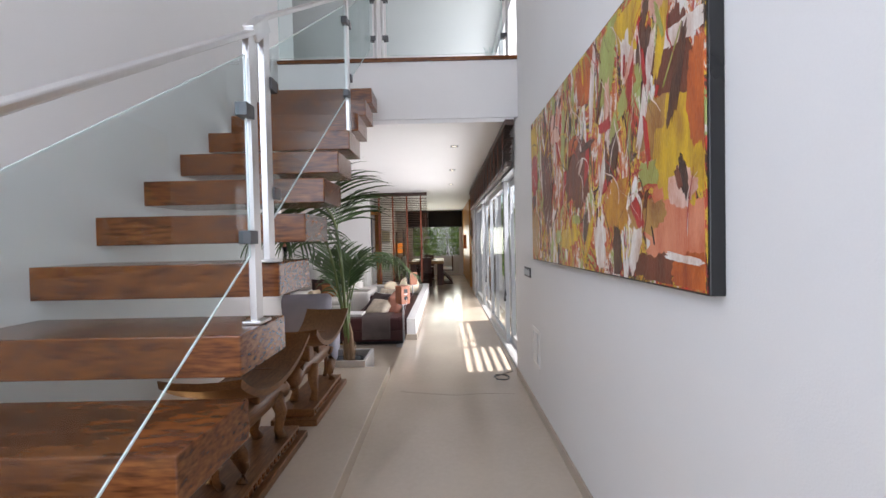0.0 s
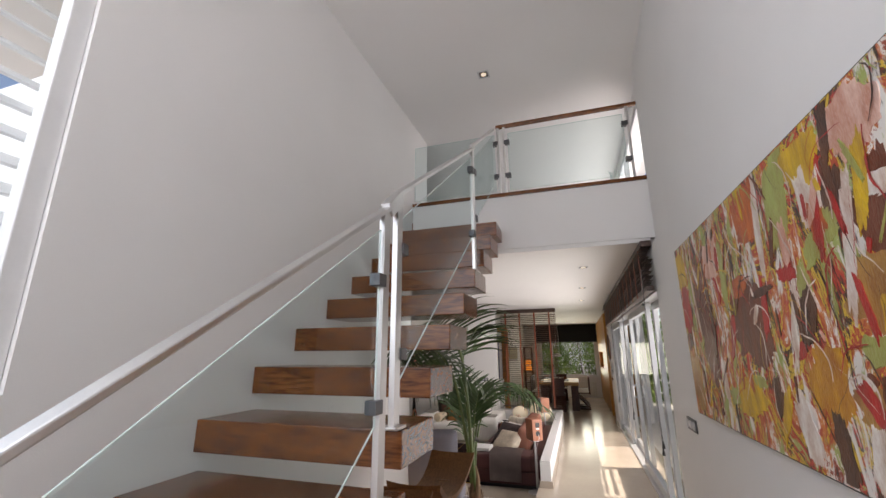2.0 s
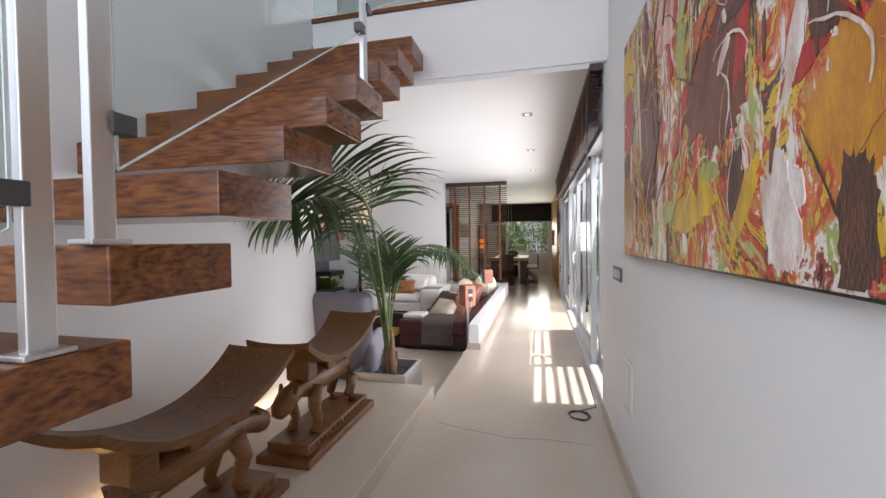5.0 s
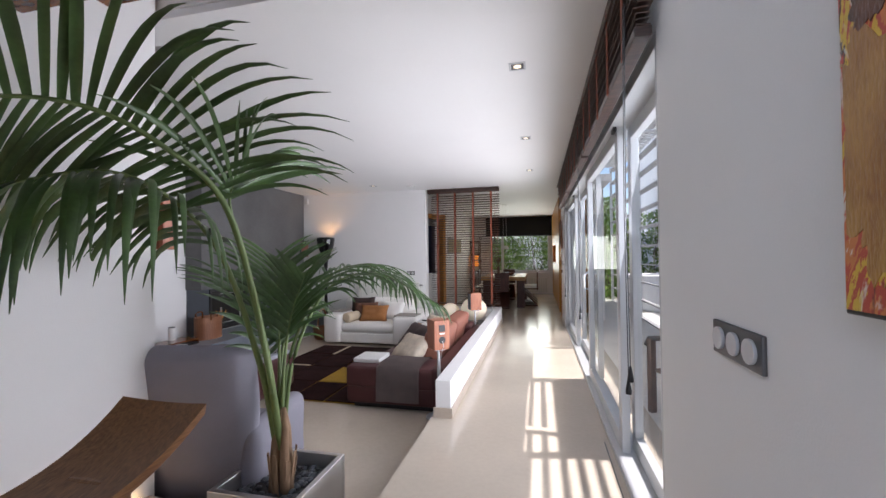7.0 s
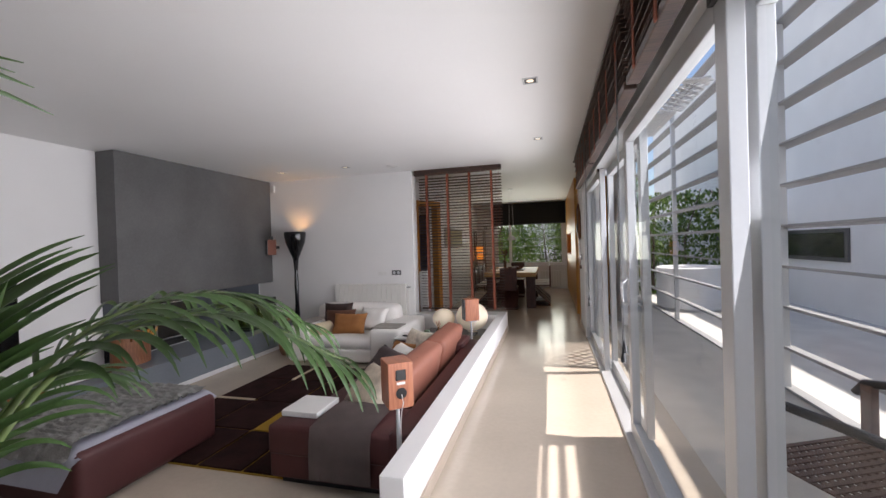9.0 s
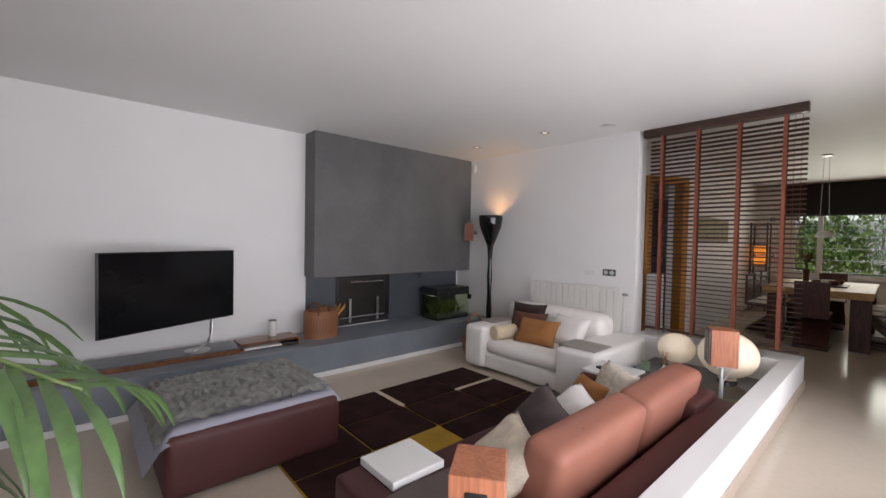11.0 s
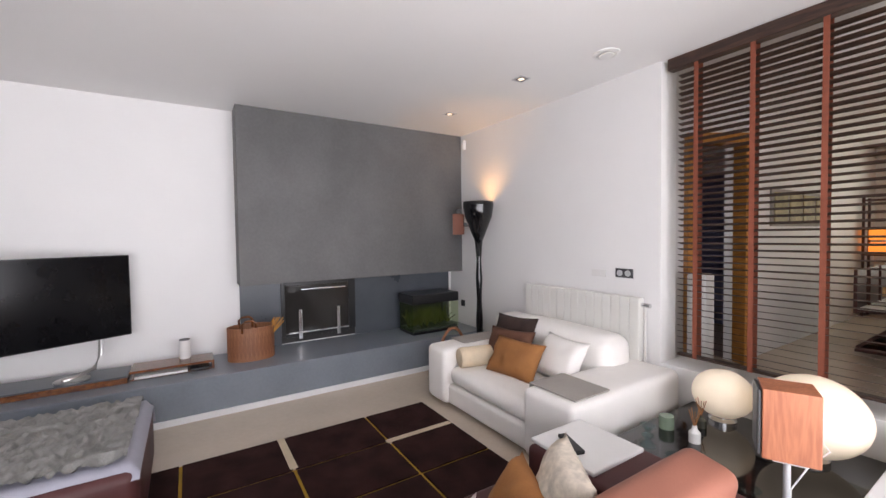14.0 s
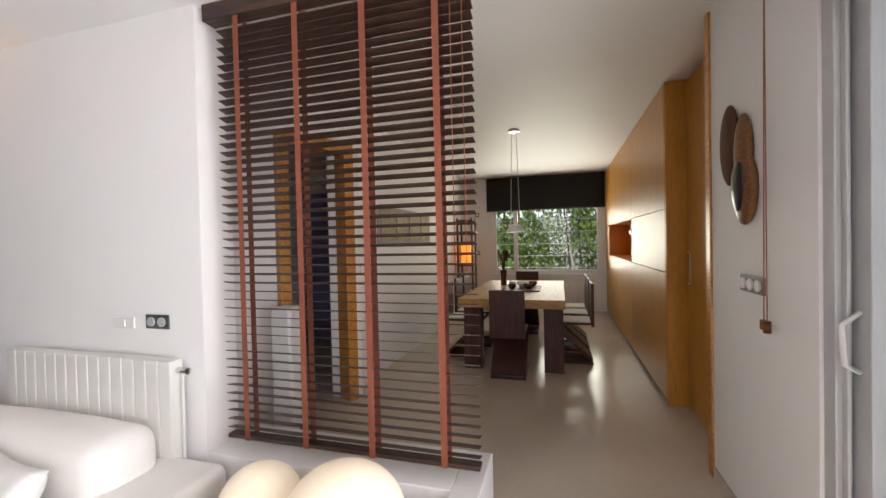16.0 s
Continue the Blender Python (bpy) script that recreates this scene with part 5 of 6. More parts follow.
# ---- low table with lamps ----
ct = thing("low_table", (-0.98, 9.07, LOW), "low table with a black glass top", "table")
boxpart("top", (-0.50, 0.46, -0.56, 0.57, 0.29, 0.305), "gloss_black", ct, "black glass top", 0.003)
for x in (-0.44, 0.40):
    for y in (-0.5, 0.5):
        boxpart("leg", (x - 0.025, x + 0.025, y - 0.025, y + 0.025, 0, 0.289), "black", ct)
TT = LOW + 0.3055
M["opal"] = glow("opal_glass_lit", (1.0, 0.86, 0.66), 0.11)
for x, y, r in ((-1.22, 9.46, 0.155), (-0.77, 9.36, 0.215)):
    bl = thing("globe_lamp", (x, y, TT), "lit round opal glass table lamp", "lamp", "globe lamps")
    bm = bmesh.new()
    lathe(bm, [(0.075, 0), (0.075, 0.02), (0.05, 0.035), (0.05, 0.04)], 28)
    part("base", bm, "chrome", bl)
    bm = bmesh.new()
    bmesh.ops.create_uvsphere(bm, u_segments=36, v_segments=20, radius=r, matrix=Matrix.Translation((0, 0, 0.035 + r * 0.93)) @ Matrix.Diagonal((1.06, 1.06, 0.93, 1)))
    part("globe", bm, "opal", bl, "warm glowing opal globe", True)
for x, y, c, h, r in ((-1.37, 9.10, "green", 0.075, 0.042), (-1.26, 9.28, "dark", 0.06, 0.03), (-1.19, 9.06, "white", 0.075, 0.03)):
    M["jar_" + c] = mat(c + "_glaze", {"green": (0.22, 0.29, 0.21), "dark": (0.05, 0.05, 0.035), "white": (0.75, 0.74, 0.72)}[c], 0.25, vary=0.1)
    nm = {"green": "candle_jar", "dark": "scent_diffuser", "white": "scent_diffuser"}[c]
    jr = thing(nm, (x, y, TT), {"green": "pale green candle jar on the black table", "dark": "dark scent bottle with reeds", "white": "white scent bottle with reeds"}[c], "jar")
    bm = bmesh.new()
    lathe(bm, [(r, 0), (r, h * 0.75), (r * (0.95 if c == "green" else 0.45), h)] + ([] if c == "green" else [(r * 0.4, h * 1.25)]), 20)
    part("body", bm, "jar_" + c, jr, smooth="auto")
    if c != "green":
        for k in range(5):
            bm = bmesh.new()
            rod(bm, (0, 0, h), (0.03 * math.cos(k * 1.3), 0.03 * math.sin(k * 1.3), h + 0.11), 0.002, 5)
            part("reed", bm, "tan", jr)
for x, y in ((-1.38, 8.92), (-1.12, 8.72), (-0.80, 8.72)):
    cd = thing("glass_candlestick", (x, y, TT), "small clear glass candle holder", "candle holder", "glass candle holders")
    bm = bmesh.new()
    lathe(bm, [(0.035, 0), (0.012, 0.02), (0.015, 0.03), (0.045, 0.06), (0.04, 0.062), (0.012, 0.035)], 12)
    part("body", bm, "glass", cd, smooth=True)

# basket by the sofa
wk = thing("wicker_basket", (-3.52, 8.98, LOW), "round wicker basket with a hooped handle", "basket")
bm = bmesh.new()
lathe(bm, [(0.13, 0), (0.16, 0.08), (0.17, 0.2), (0.175, 0.21), (0.15, 0.2), (0.12, 0.03)], 28)
part("bowl", bm, "cane", wk, smooth="auto")
bm = bmesh.new()
tube(bm, [(0, 0.165 * math.cos(a * math.pi / 14), 0.19 + 0.34 * math.sin(a * math.pi / 14)) for a in range(15)], 0.016, 8)
part("handle", bm, "cane", wk, smooth=True)


# ---- palm ----
pot = thing("planter", (-0.975, 4.15, LOW), "square brushed steel planter with dark pebbles", "planter")
w = 0.24
for b in ((-w, w, -w, -w + 0.03, 0, 0.37), (-w, w, w - 0.03, w, 0, 0.37), (-w, -w + 0.03, -w + 0.03, w - 0.03, 0, 0.37), (w - 0.03, w, -w + 0.03, w - 0.03, 0, 0.37)):
    boxpart("side", b, "steel", pot, bevel=0.003)
boxpart("soil", (-w + 0.031, w - 0.031, -w + 0.031, w - 0.031, 0.02, 0.29), "soot", pot)
pebs = bmesh.new()
for k in range(150):
    bmesh.ops.create_icosphere(pebs, subdivisions=1, radius=rng.uniform(0.012, 0.026), matrix=Matrix.Translation((rng.uniform(-0.2, 0.2), rng.uniform(-0.2, 0.2), 0.295)) @ Matrix.Diagonal((1, 1.2, 0.7, 1)))
pb_ = part("gravel", pebs, "slate", pot)
pb_["kind"] = "stuff"

M["palm_leaf"] = mat("palm_leaf", (0.065, 0.125, 0.038), 0.34, vary=0.5, scale=5, bump=0.1, rand=0.25)
M["palm_stem"] = mat("palm_stem", (0.11, 0.16, 0.045), 0.5, vary=0.3, scale=8)
M["palm_bark"] = mat("palm_sheath", (0.27, 0.17, 0.10), 0.85, vary=0.55, scale=14, bump=0.8, bump_scale=60, stretch=(1, 1, 0.2))
palm = thing("potted_palm", (-0.95, 4.12, LOW + 0.29), "tall feathery kentia palm with arching fronds", "palm")
for k in range(4):
    bm = bmesh.new()
    a = k * 1.9
    tube(bm, [(0.04 * math.cos(a), 0.04 * math.sin(a), 0), (0.035 * math.cos(a), 0.035 * math.sin(a), 0.15), (0.025 * math.cos(a + 0.3), 0.025 * math.sin(a + 0.3), 0.32), (0.01, 0, 0.42)], [0.026, 0.025, 0.021, 0.013], 10)
    part("trunk", bm, "palm_bark", palm, "fibrous brown trunk", True)
for k in range(10):
    bm = bmesh.new()
    a = k * 2.4
    bar(bm, (0.05 * math.cos(a), 0.05 * math.sin(a), 0.0), (0.075 * math.cos(a), 0.075 * math.sin(a), 0.16 + 0.08 * rng.random()), 0.02, 0.003, (math.cos(a), math.sin(a), 0))
    part("husk", bm, "palm_bark", palm)


def frond(way, leaf, n=22, start=0.4, thick=0.016, hang=0.25, lift=0.4, tilt=0.0, along=0.4, broad=1.0):
    """One arching frond along a smooth way: a tapered stalk and two ranks of narrow drooping leaflets."""
    way = [Vector(p) - Vector((-0.95, 4.12, LOW + 0.29)) for p in way]
    way = [way[0] * 2 - way[1]] + way + [way[-1] * 2 - way[-2]]
    pts = []
    for i in range(len(way) - 3):
        p0, p1, p2, p3 = way[i:i + 4]
        for k in range(8):
            t = k / 8
            pts.append(0.5 * (2 * p1 + (p2 - p0) * t + (2 * p0 - 5 * p1 + 4 * p2 - p3) * t * t + (3 * p1 - p0 - 3 * p2 + p3) * t ** 3))
    pts.append(way[-2])
    m = len(pts) - 1
    bm = bmesh.new()
    tube(bm, pts, [thick * (1 - 0.85 * i / m) + 0.0015 for i in range(m + 1)], 7)
    st = part("frond", bm, "palm_stem", palm, "arching green frond", True)
    bm = bmesh.new()
    for i in range(n):
        t = start + (1 - start) * (i + 0.5) / n
        f = t * m
        j = min(m - 1, int(f))
        p = pts[j].lerp(pts[j + 1], f - j)
        d = (pts[j + 1] - pts[j]).normalized()
        side = d.cross(Vector((0, 0, 1)))
        side = side.normalized() if side.length > 0.05 else Vector((1, 0, 0))
        up = side.cross(d)
        ln = leaf * (0.6 + 0.4 * math.sin(math.pi * min(1, (t - start) / (1 - start) * 0.85 + 0.12))) * rng.uniform(0.82, 1.12)
        for s in (-1, 1):
            v = (side * s * 0.92 + d * (along + 0.5 * t + rng.uniform(-0.12, 0.12)) + up * (lift - tilt * s + 0.22 * (rng.random() - 0.5))).normalized()
            prev = None
            q = p.copy()
            wd = rng.uniform(0.0115, 0.0165) * broad
            sag = hang * rng.uniform(0.7, 1.3)
            for k in range(9):
                u = k / 8
                ww = wd * (0.35 + 1.3 * u) * (1 - u) * 1.7 + 0.001
                nrm = v.cross(d)
                nrm = nrm.normalized() if nrm.length > 1e-3 else up
                acr = v.cross(nrm).normalized()
                a_, m_, b_ = bm.verts.new(q + acr * ww), bm.verts.new(q - nrm * ww * 0.45), bm.verts.new(q - acr * ww)
                if prev:
                    bm.faces.new((prev[0], a_, m_, prev[1]))
                    bm.faces.new((prev[1], m_, b_, prev[2]))
                prev = (a_, m_, b_)
                q = q + v * (ln / 8)
                v = (v + Vector((0, 0, -1)) * (0.04 + 0.9 * sag * u)).normalized()
    lf = part("leaf_fringe", bm, "palm_leaf", st, "narrow green leaflets", True)
    lf["kind"] = "stuff"


# the tall old fronds lean out under the stairs, one rank of leaflets up and the other hanging
frond(((-0.95, 4.11, 0.30), (-0.96, 4.00, 0.85), (-0.955, 3.76, 1.48), (-0.98, 3.48, 1.69), (-1.06, 3.20, 1.77), (-1.20, 2.85, 1.66)), 0.70, 28, 0.42, 0.019, 0.24, 0.06, 0.46, -0.22, 1.05)
frond(((-0.97, 4.11, 0.30), (-1.00, 4.00, 0.80), (-1.06, 3.78, 1.36), (-1.16, 3.46, 1.60), (-1.30, 3.12, 1.50)), 0.66, 22, 0.48, 0.017, 0.8, -0.25, 0.0, 0.0, 1.05)
frond(((-0.955, 4.05, 0.60), (-0.95, 3.92, 1.10), (-0.955, 3.80, 1.40), (-0.93, 3.74, 1.56), (-0.86, 3.76, 1.68)), 0.64, 9, 0.70, 0.012, 0.16, 0.0, 0.0, 0.3, 1.05)
# the young cluster
frond(((-0.96, 4.14, 0.30), (-0.94, 4.22, 0.75), (-0.84, 4.42, 1.10), (-0.64, 4.70, 1.17), (-0.37, 4.94, 0.97)), 0.37, 20, 0.45, 0.011, 0.55, 0.05, 0.0, 0.4, 0.75)
frond(((-0.97, 4.14, 0.30), (-0.96, 4.21, 0.75), (-0.89, 4.46, 1.14), (-0.76, 4.78, 1.22), (-0.62, 5.08, 1.07)), 0.36, 22, 0.42, 0.011, 0.55, 0.05, 0.0, 0.4, 0.75)
frond(((-0.96, 4.13, 0.30), (-0.965, 4.16, 0.70), (-0.955, 4.22, 0.98), (-0.93, 4.30, 1.17)), 0.42, 11, 0.50, 0.010, 0.04, 0.4, 0.0, 0.4, 1.3)
frond(((-0.98, 4.13, 0.30), (-1.00, 4.17, 0.70), (-1.07, 4.26, 1.02), (-1.20, 4.40, 1.28)), 0.40, 14, 0.45, 0.010, 0.06)
frond(((-0.98, 4.12, 0.30), (-1.02, 4.14, 0.65), (-1.16, 4.18, 0.98), (-1.36, 4.24, 1.16)), 0.38, 14, 0.42, 0.010, 0.10)
frond(((-0.99, 4.15, 0.30), (-1.04, 4.24, 0.68), (-1.12, 4.44, 0.96), (-1.18, 4.66, 0.98)), 0.32, 14, 0.42, 0.010, 0.5, 0.05, 0.0, 0.4, 0.75)

# ---- carved stools ----
M["carved"] = wood("carved_hardwood", (0.11, 0.044, 0.014), (0.22, 0.098, 0.034), "y", 0.42, 0.05, 1.4, figure=0.08)
M["carved"].node_tree.nodes["Principled BSDF"].inputs["Specular IOR Level"].default_value = 0.3


def carved_stool(at, rz):
    st = thing("carved_stool", at, "carved wooden stool with a curved seat on an animal figure", "stool", "carved stools", rz)
    boxpart("base", (-0.16, 0.16, -0.42, 0.42, 0, 0.045), "carved", st, bevel=0.006)
    boxpart("step", (-0.125, 0.125, -0.37, 0.37, 0.0455, 0.10), "carved", st, bevel=0.006)
    for k in range(15):
        for s in (-1, 1):
            boxpart("notch", (s * 0.1255 - 0.006, s * 0.1255 + 0.006, -0.34 + 0.047 * k, -0.315 + 0.047 * k, 0.06, 0.085), "tread", st, "carved notch", 0)
    bm = bmesh.new()
    rows = []
    for i in range(21):
        y = -0.44 + i * 0.044
        z = 0.50 + 0.16 * abs(y / 0.44) ** 2.2
        hw = 0.165 + 0.02 * (y / 0.44) ** 2
        rows.append([bm.verts.new((x, y * (1 + 0.03 * (1 - (x / hw) ** 2)), z + dz + 0.012 * (x / hw) ** 2)) for dz, xs in ((0, (-hw, -hw / 2, 0, hw / 2, hw)), (-0.035, (hw * 0.97, hw / 2, 0, -hw / 2, -hw * 0.97))) for x in xs])
    for a, b in zip(rows, rows[1:]):
        for k in range(10):
            bm.faces.new((a[k], a[(k + 1) % 10], b[(k + 1) % 10], b[k]))
    bm.faces.new(rows[0])
    bm.faces.new(rows[-1][::-1])
    part("seat", bm, "carved", st, smooth="auto")
    for y in (-0.22, 0.0, 0.22):
        boxpart("block", (-0.07, 0.07, y - 0.05, y + 0.05, 0.40, 0.475 + 0.05 * abs(y) / 0.22), "carved", st, bevel=0.01)
    bm = bmesh.new()
    tube(bm, [(0, -0.30, 0.33), (0, -0.22, 0.36), (0, 0.0, 0.355), (0, 0.2, 0.37), (0, 0.28, 0.36), (0, 0.36, 0.345), (0, 0.42, 0.31), (0, 0.45, 0.28)], [0.03, 0.075, 0.07, 0.08, 0.05, 0.06, 0.055, 0.03], 14)
    for x in (-0.06, 0.06):
        tube(bm, [(x, -0.22, 0.36), (x * 1.2, -0.27, 0.25), (x * 1.15, -0.22, 0.16), (x * 1.2, -0.25, 0.10)], [0.045, 0.04, 0.026, 0.032], 10)
        tube(bm, [(x, 0.18, 0.36), (x * 1.25, 0.22, 0.25), (x * 1.2, 0.18, 0.16), (x * 1.2, 0.22, 0.10)], [0.045, 0.036, 0.026, 0.032], 10)
        tube(bm, [(x * 0.6, 0.36, 0.37), (x * 0.9, 0.34, 0.41)], [0.018, 0.008], 8)
    tube(bm, [(0, -0.28, 0.36), (0, -0.36, 0.30), (0, -0.34, 0.16), (0, -0.30, 0.11)], [0.02, 0.018, 0.016, 0.018], 8)
    part("carved_animal", bm, "carved", st, "plain carved four-legged figure", True)
    return st


carved_stool((-0.985, 2.04, 0.10), 0)
carved_stool((-0.97, 3.02, 0.10), 180)
led = thing("led_strip", (SW + 0.02, 1.9, 0.10), "warm light strip along the foot of the stair wall", "light")
boxpart("channel", (-0.015, 0.015, -2.5, 1.95, 0, 0.012), "alu", led, bevel=0)
boxpart("diffuser", (-0.01, 0.014, -2.5, 1.95, 0.0125, 0.02), glow("warm_led", (1.0, 0.60, 0.22), 5.5), led, "glowing warm diffuser", 0)

crack = bmesh.new()
tube(crack, [(-0.35, 3.49, 0.0003), (-0.09, 3.42, 0.0003), (0.16, 3.37, 0.0003), (0.42, 3.4, 0.0003), (0.67, 3.38, 0.0003)], 0.0007, 4)
tagged(part("floor_crack", crack, "soot"), "hairline crack across the polished stone floor", "crack", kind="structure")

cable = bmesh.new()
tube(cable, [(0.62 + (0.07 + 0.012 * math.sin(k * 0.7)) * math.cos(k * 0.42), 3.80 + (0.075 + 0.01 * math.sin(k)) * math.sin(k * 0.42), 0.004 + 0.002 * (k % 3)) for k in range(38)] + [(0.76, 3.98, 0.004), (0.77, 4.5, 0.004), (0.775, 5.2, 0.004)], 0.0035, 6)
cab = part("power_cable", cable, "black", smooth=True)
tagged(cab, "thin dark cable coiled on the floor by the wall", "cable")

# ---- shelves and the corner beyond the pier ----
COLS = ((0.03, 0.03, 0.03), (0.10, 0.10, 0.11), (0.45, 0.42, 0.38), (0.06, 0.16, 0.12), (0.09, 0.22, 0.20), (0.28, 0.20, 0.05), (0.20, 0.05, 0.03), (0.55, 0.45, 0.05), (0.32, 0.40, 0.12), (0.60, 0.58, 0.54))
for i, c in enumerate(COLS):
    M["book%d" % i] = mat("book_cover", c, 0.5, vary=0.2, scale=20)
PAL = {0: (1, 1, 2, 1), 1: (6, 2, 0, 5, 5, 7, 6, 9, 0, 0, 0, 0), 2: (3, 4, 4, 3, 2, 4, 8, 7, 2, 0), 3: (0, 6, 3, 0, 2, 0)}
for si, (z, y0, y1) in enumerate(((1.912, 1.25, 2.86), (1.492, 1.25, 2.87), (1.067, 1.25, 2.875), (0.621, 1.25, 2.82))):
    sh = boxpart("wall_shelf", (-4.72, -4.45, y0, y1, z - 0.052, z), "orange_wood", None, bevel=0.004)
    tagged(sh, "thick orange pine wall shelf filled with books", "shelf", "wall shelves")
    y = y0 + 0.02
    end = {0: 2.48, 1: 2.80, 2: 2.33, 3: 2.66}[si]
    pal = PAL[si]
    k = 0
    while y < end:
        wbk = rng.uniform(0.014, 0.02) if si == 0 else rng.uniform(0.02, 0.045)
        hb = 0.20 + rng.uniform(-0.004, 0.004) if si == 0 else rng.uniform(0.17, 0.26) * (0.8 if si == 1 and y > 2.3 else 1)
        pick = pal[min(len(pal) - 1, int((y - y0) / (end - y0) * len(pal)))] if si else rng.choice(pal)
        bk = boxpart("book", (-0.085, 0.085, 0, wbk - 0.002, 0, hb), "book%d" % pick, None, bevel=0.002, m=pose(-4.57 + rng.uniform(-0.01, 0.01), y, z))
        tagged(bk, "upright book with a %s spine on the shelf" % ("grey", "dark", "green", "dark")[si], "book", "books on the shelves")
        y += wbk
    if si == 2:
        for r in range(2):
            for j in range(9 - 2 * r):
                cdc = boxpart("disc_case", (-0.06, 0.06, 0, 0.14, 0, 0.011), "book%d" % rng.choice((0, 1, 2)), None, bevel=0.001, m=pose(-4.56, 2.42 + 0.17 * r, z + 0.0125 * j + 0.0005))
                tagged(cdc, "flat compact disc case stacked on the shelf", "disc case", "stacked disc cases")
for yy in (2.98, 3.25):
    tw = thing("disc_tower", (-4.60, yy, LOW), "tall grey tower full of compact discs", "rack", "disc towers")
    for s in (-0.105, 0.105):
        boxpart("side", (-0.09, 0.09, s - 0.008, s + 0.008, 0, 1.20), "alu", tw)
    boxpart("back", (-0.09, -0.08, -0.096, 0.096, 0, 1.20), "alu", tw)
    for k in range(9):
        z = 0.03 + 0.145 * k
        boxpart("shelf", (-0.079, 0.085, -0.0965, 0.0965, z - 0.012, z), "alu", tw)
        if z < 1.1:
            ys = -0.09
            while ys < 0.08:
                boxpart("disc_case", (-0.07, 0.07, ys, ys + 0.010, z + 0.001, z + 0.125), "book%d" % rng.choice((0, 1, 2, 9, 9, 6)), tw, bevel=0)
                ys += 0.0115
ld = thing("leaning_board", (-4.1, 3.3, LOW), "dark wooden instrument-like board leaning on the shelf", "board")
ld.matrix_basis = Matrix()
bm = bmesh.new()
bar(bm, (-4.00, 3.42, LOW + 0.02), (-4.43, 2.78, 1.02), 0.045, 0.04)
part("pole", bm, "black", ld, bevel=0.004)
boxpart("foot", (-4.08, -3.88, 3.34, 3.50, LOW, LOW + 0.03), "black", ld)
cr = thing("wooden_crate", (-4.12, 2.78, LOW), "open orange pine cube box", "box")
for b in ((-0.2, 0.2, -0.25, 0.25, 0, 0.02), (-0.2, 0.2, -0.25, 0.25, 0.30, 0.32), (-0.2, 0.2, -0.25, -0.23, 0.0205, 0.2995), (-0.2, 0.2, 0.23, 0.25, 0.0205, 0.2995), (-0.2, -0.18, -0.229, 0.229, 0.0205, 0.2995)):
    boxpart("board", b, "orange_wood", cr)
pf = thing("picture_frame", (-4.15, 2.78, LOW + 0.32), "small dark picture frame with a beige picture", "frame", rz=0)
boxpart("frame", (-0.015, 0.0, -0.16, 0.16, 0, 0.36), "black", pf)
boxpart("picture", (0.001, 0.003, -0.12, 0.06, 0.04, 0.33), "cream", pf, bevel=0)
lc = thing("leather_armchair", (-3.95, 2.05, LOW), "old brown leather club armchair", "armchair", rz=-60)
M["club"] = mat("worn_brown_leather", (0.12, 0.045, 0.025), 0.45, vary=0.4, scale=5, bump=0.3, bump_scale=90)
for nm, b in (("seat", (-0.3, 0.3, -0.3, 0.35, 0.12, 0.40)), ("backrest", (-0.36, 0.36, -0.42, -0.22, 0.12, 0.80)), ("arm", (-0.44, -0.28, -0.35, 0.35, 0.05, 0.56)), ("arm", (0.28, 0.44, -0.35, 0.35, 0.05, 0.56))):
    bm = bmesh.new()
    soft_box(bm, *b, 0.07, 0.02, 3)
    part(nm, bm, "club", lc, smooth=True)
boxpart("plinth", (-0.38, 0.38, -0.36, 0.32, 0, 0.1), "black", lc)

# ---- right wall beyond the doors ----
mk = thing("wall_mask", (RW, 10.2, 1.40), "carved dark wooden mask with an oval mirror-like disc", "mask")
for y, z, a, b, t_, mt in ((0.10, 0.36, 0.085, 0.19, 0.03, "umber"), (-0.05, 0.30, 0.07, 0.17, 0.03, "carved"), (-0.06, 0.14, 0.10, 0.16, 0.035, "carved")):
    bm = bmesh.new()
    bmesh.ops.create_uvsphere(bm, u_segments=24, v_segments=14, radius=1, matrix=Matrix.Translation((-0.02, y, z)) @ Matrix.Diagonal((t_, a, b, 1)))
    part("disc", bm, mt, mk, smooth=True)
bm = bmesh.new()
bmesh.ops.create_uvsphere(bm, u_segments=24, v_segments=14, radius=1, matrix=Matrix.Translation((-0.045, -0.06, 0.15)) @ Matrix.Diagonal((0.02, 0.06, 0.11, 1)))
part("inlay", bm, "black", mk, "dark inlay", True)
pc_ = thing("blind_cord", (0.77, 9.93, 1.0), "pale pull cord with a wooden toggle hanging by the wall", "cord")
for k in range(2):
    bm = bmesh.new()
    rod(bm, (0, 0.025 * k, 0.0), (0, 0.0, 1.45), 0.0025, 5)
    part("cord", bm, "terracotta", pc_)
    boxpart("toggle", (-0.012, 0.012, 0.025 * k - 0.01, 0.025 * k + 0.01, -0.05 + 0.01 * k, 0.0), "tread", pc_)
boxpart("bracket", (-0.03, 0.03, -0.03, 0.05, 1.45, 1.5), "tread", pc_)

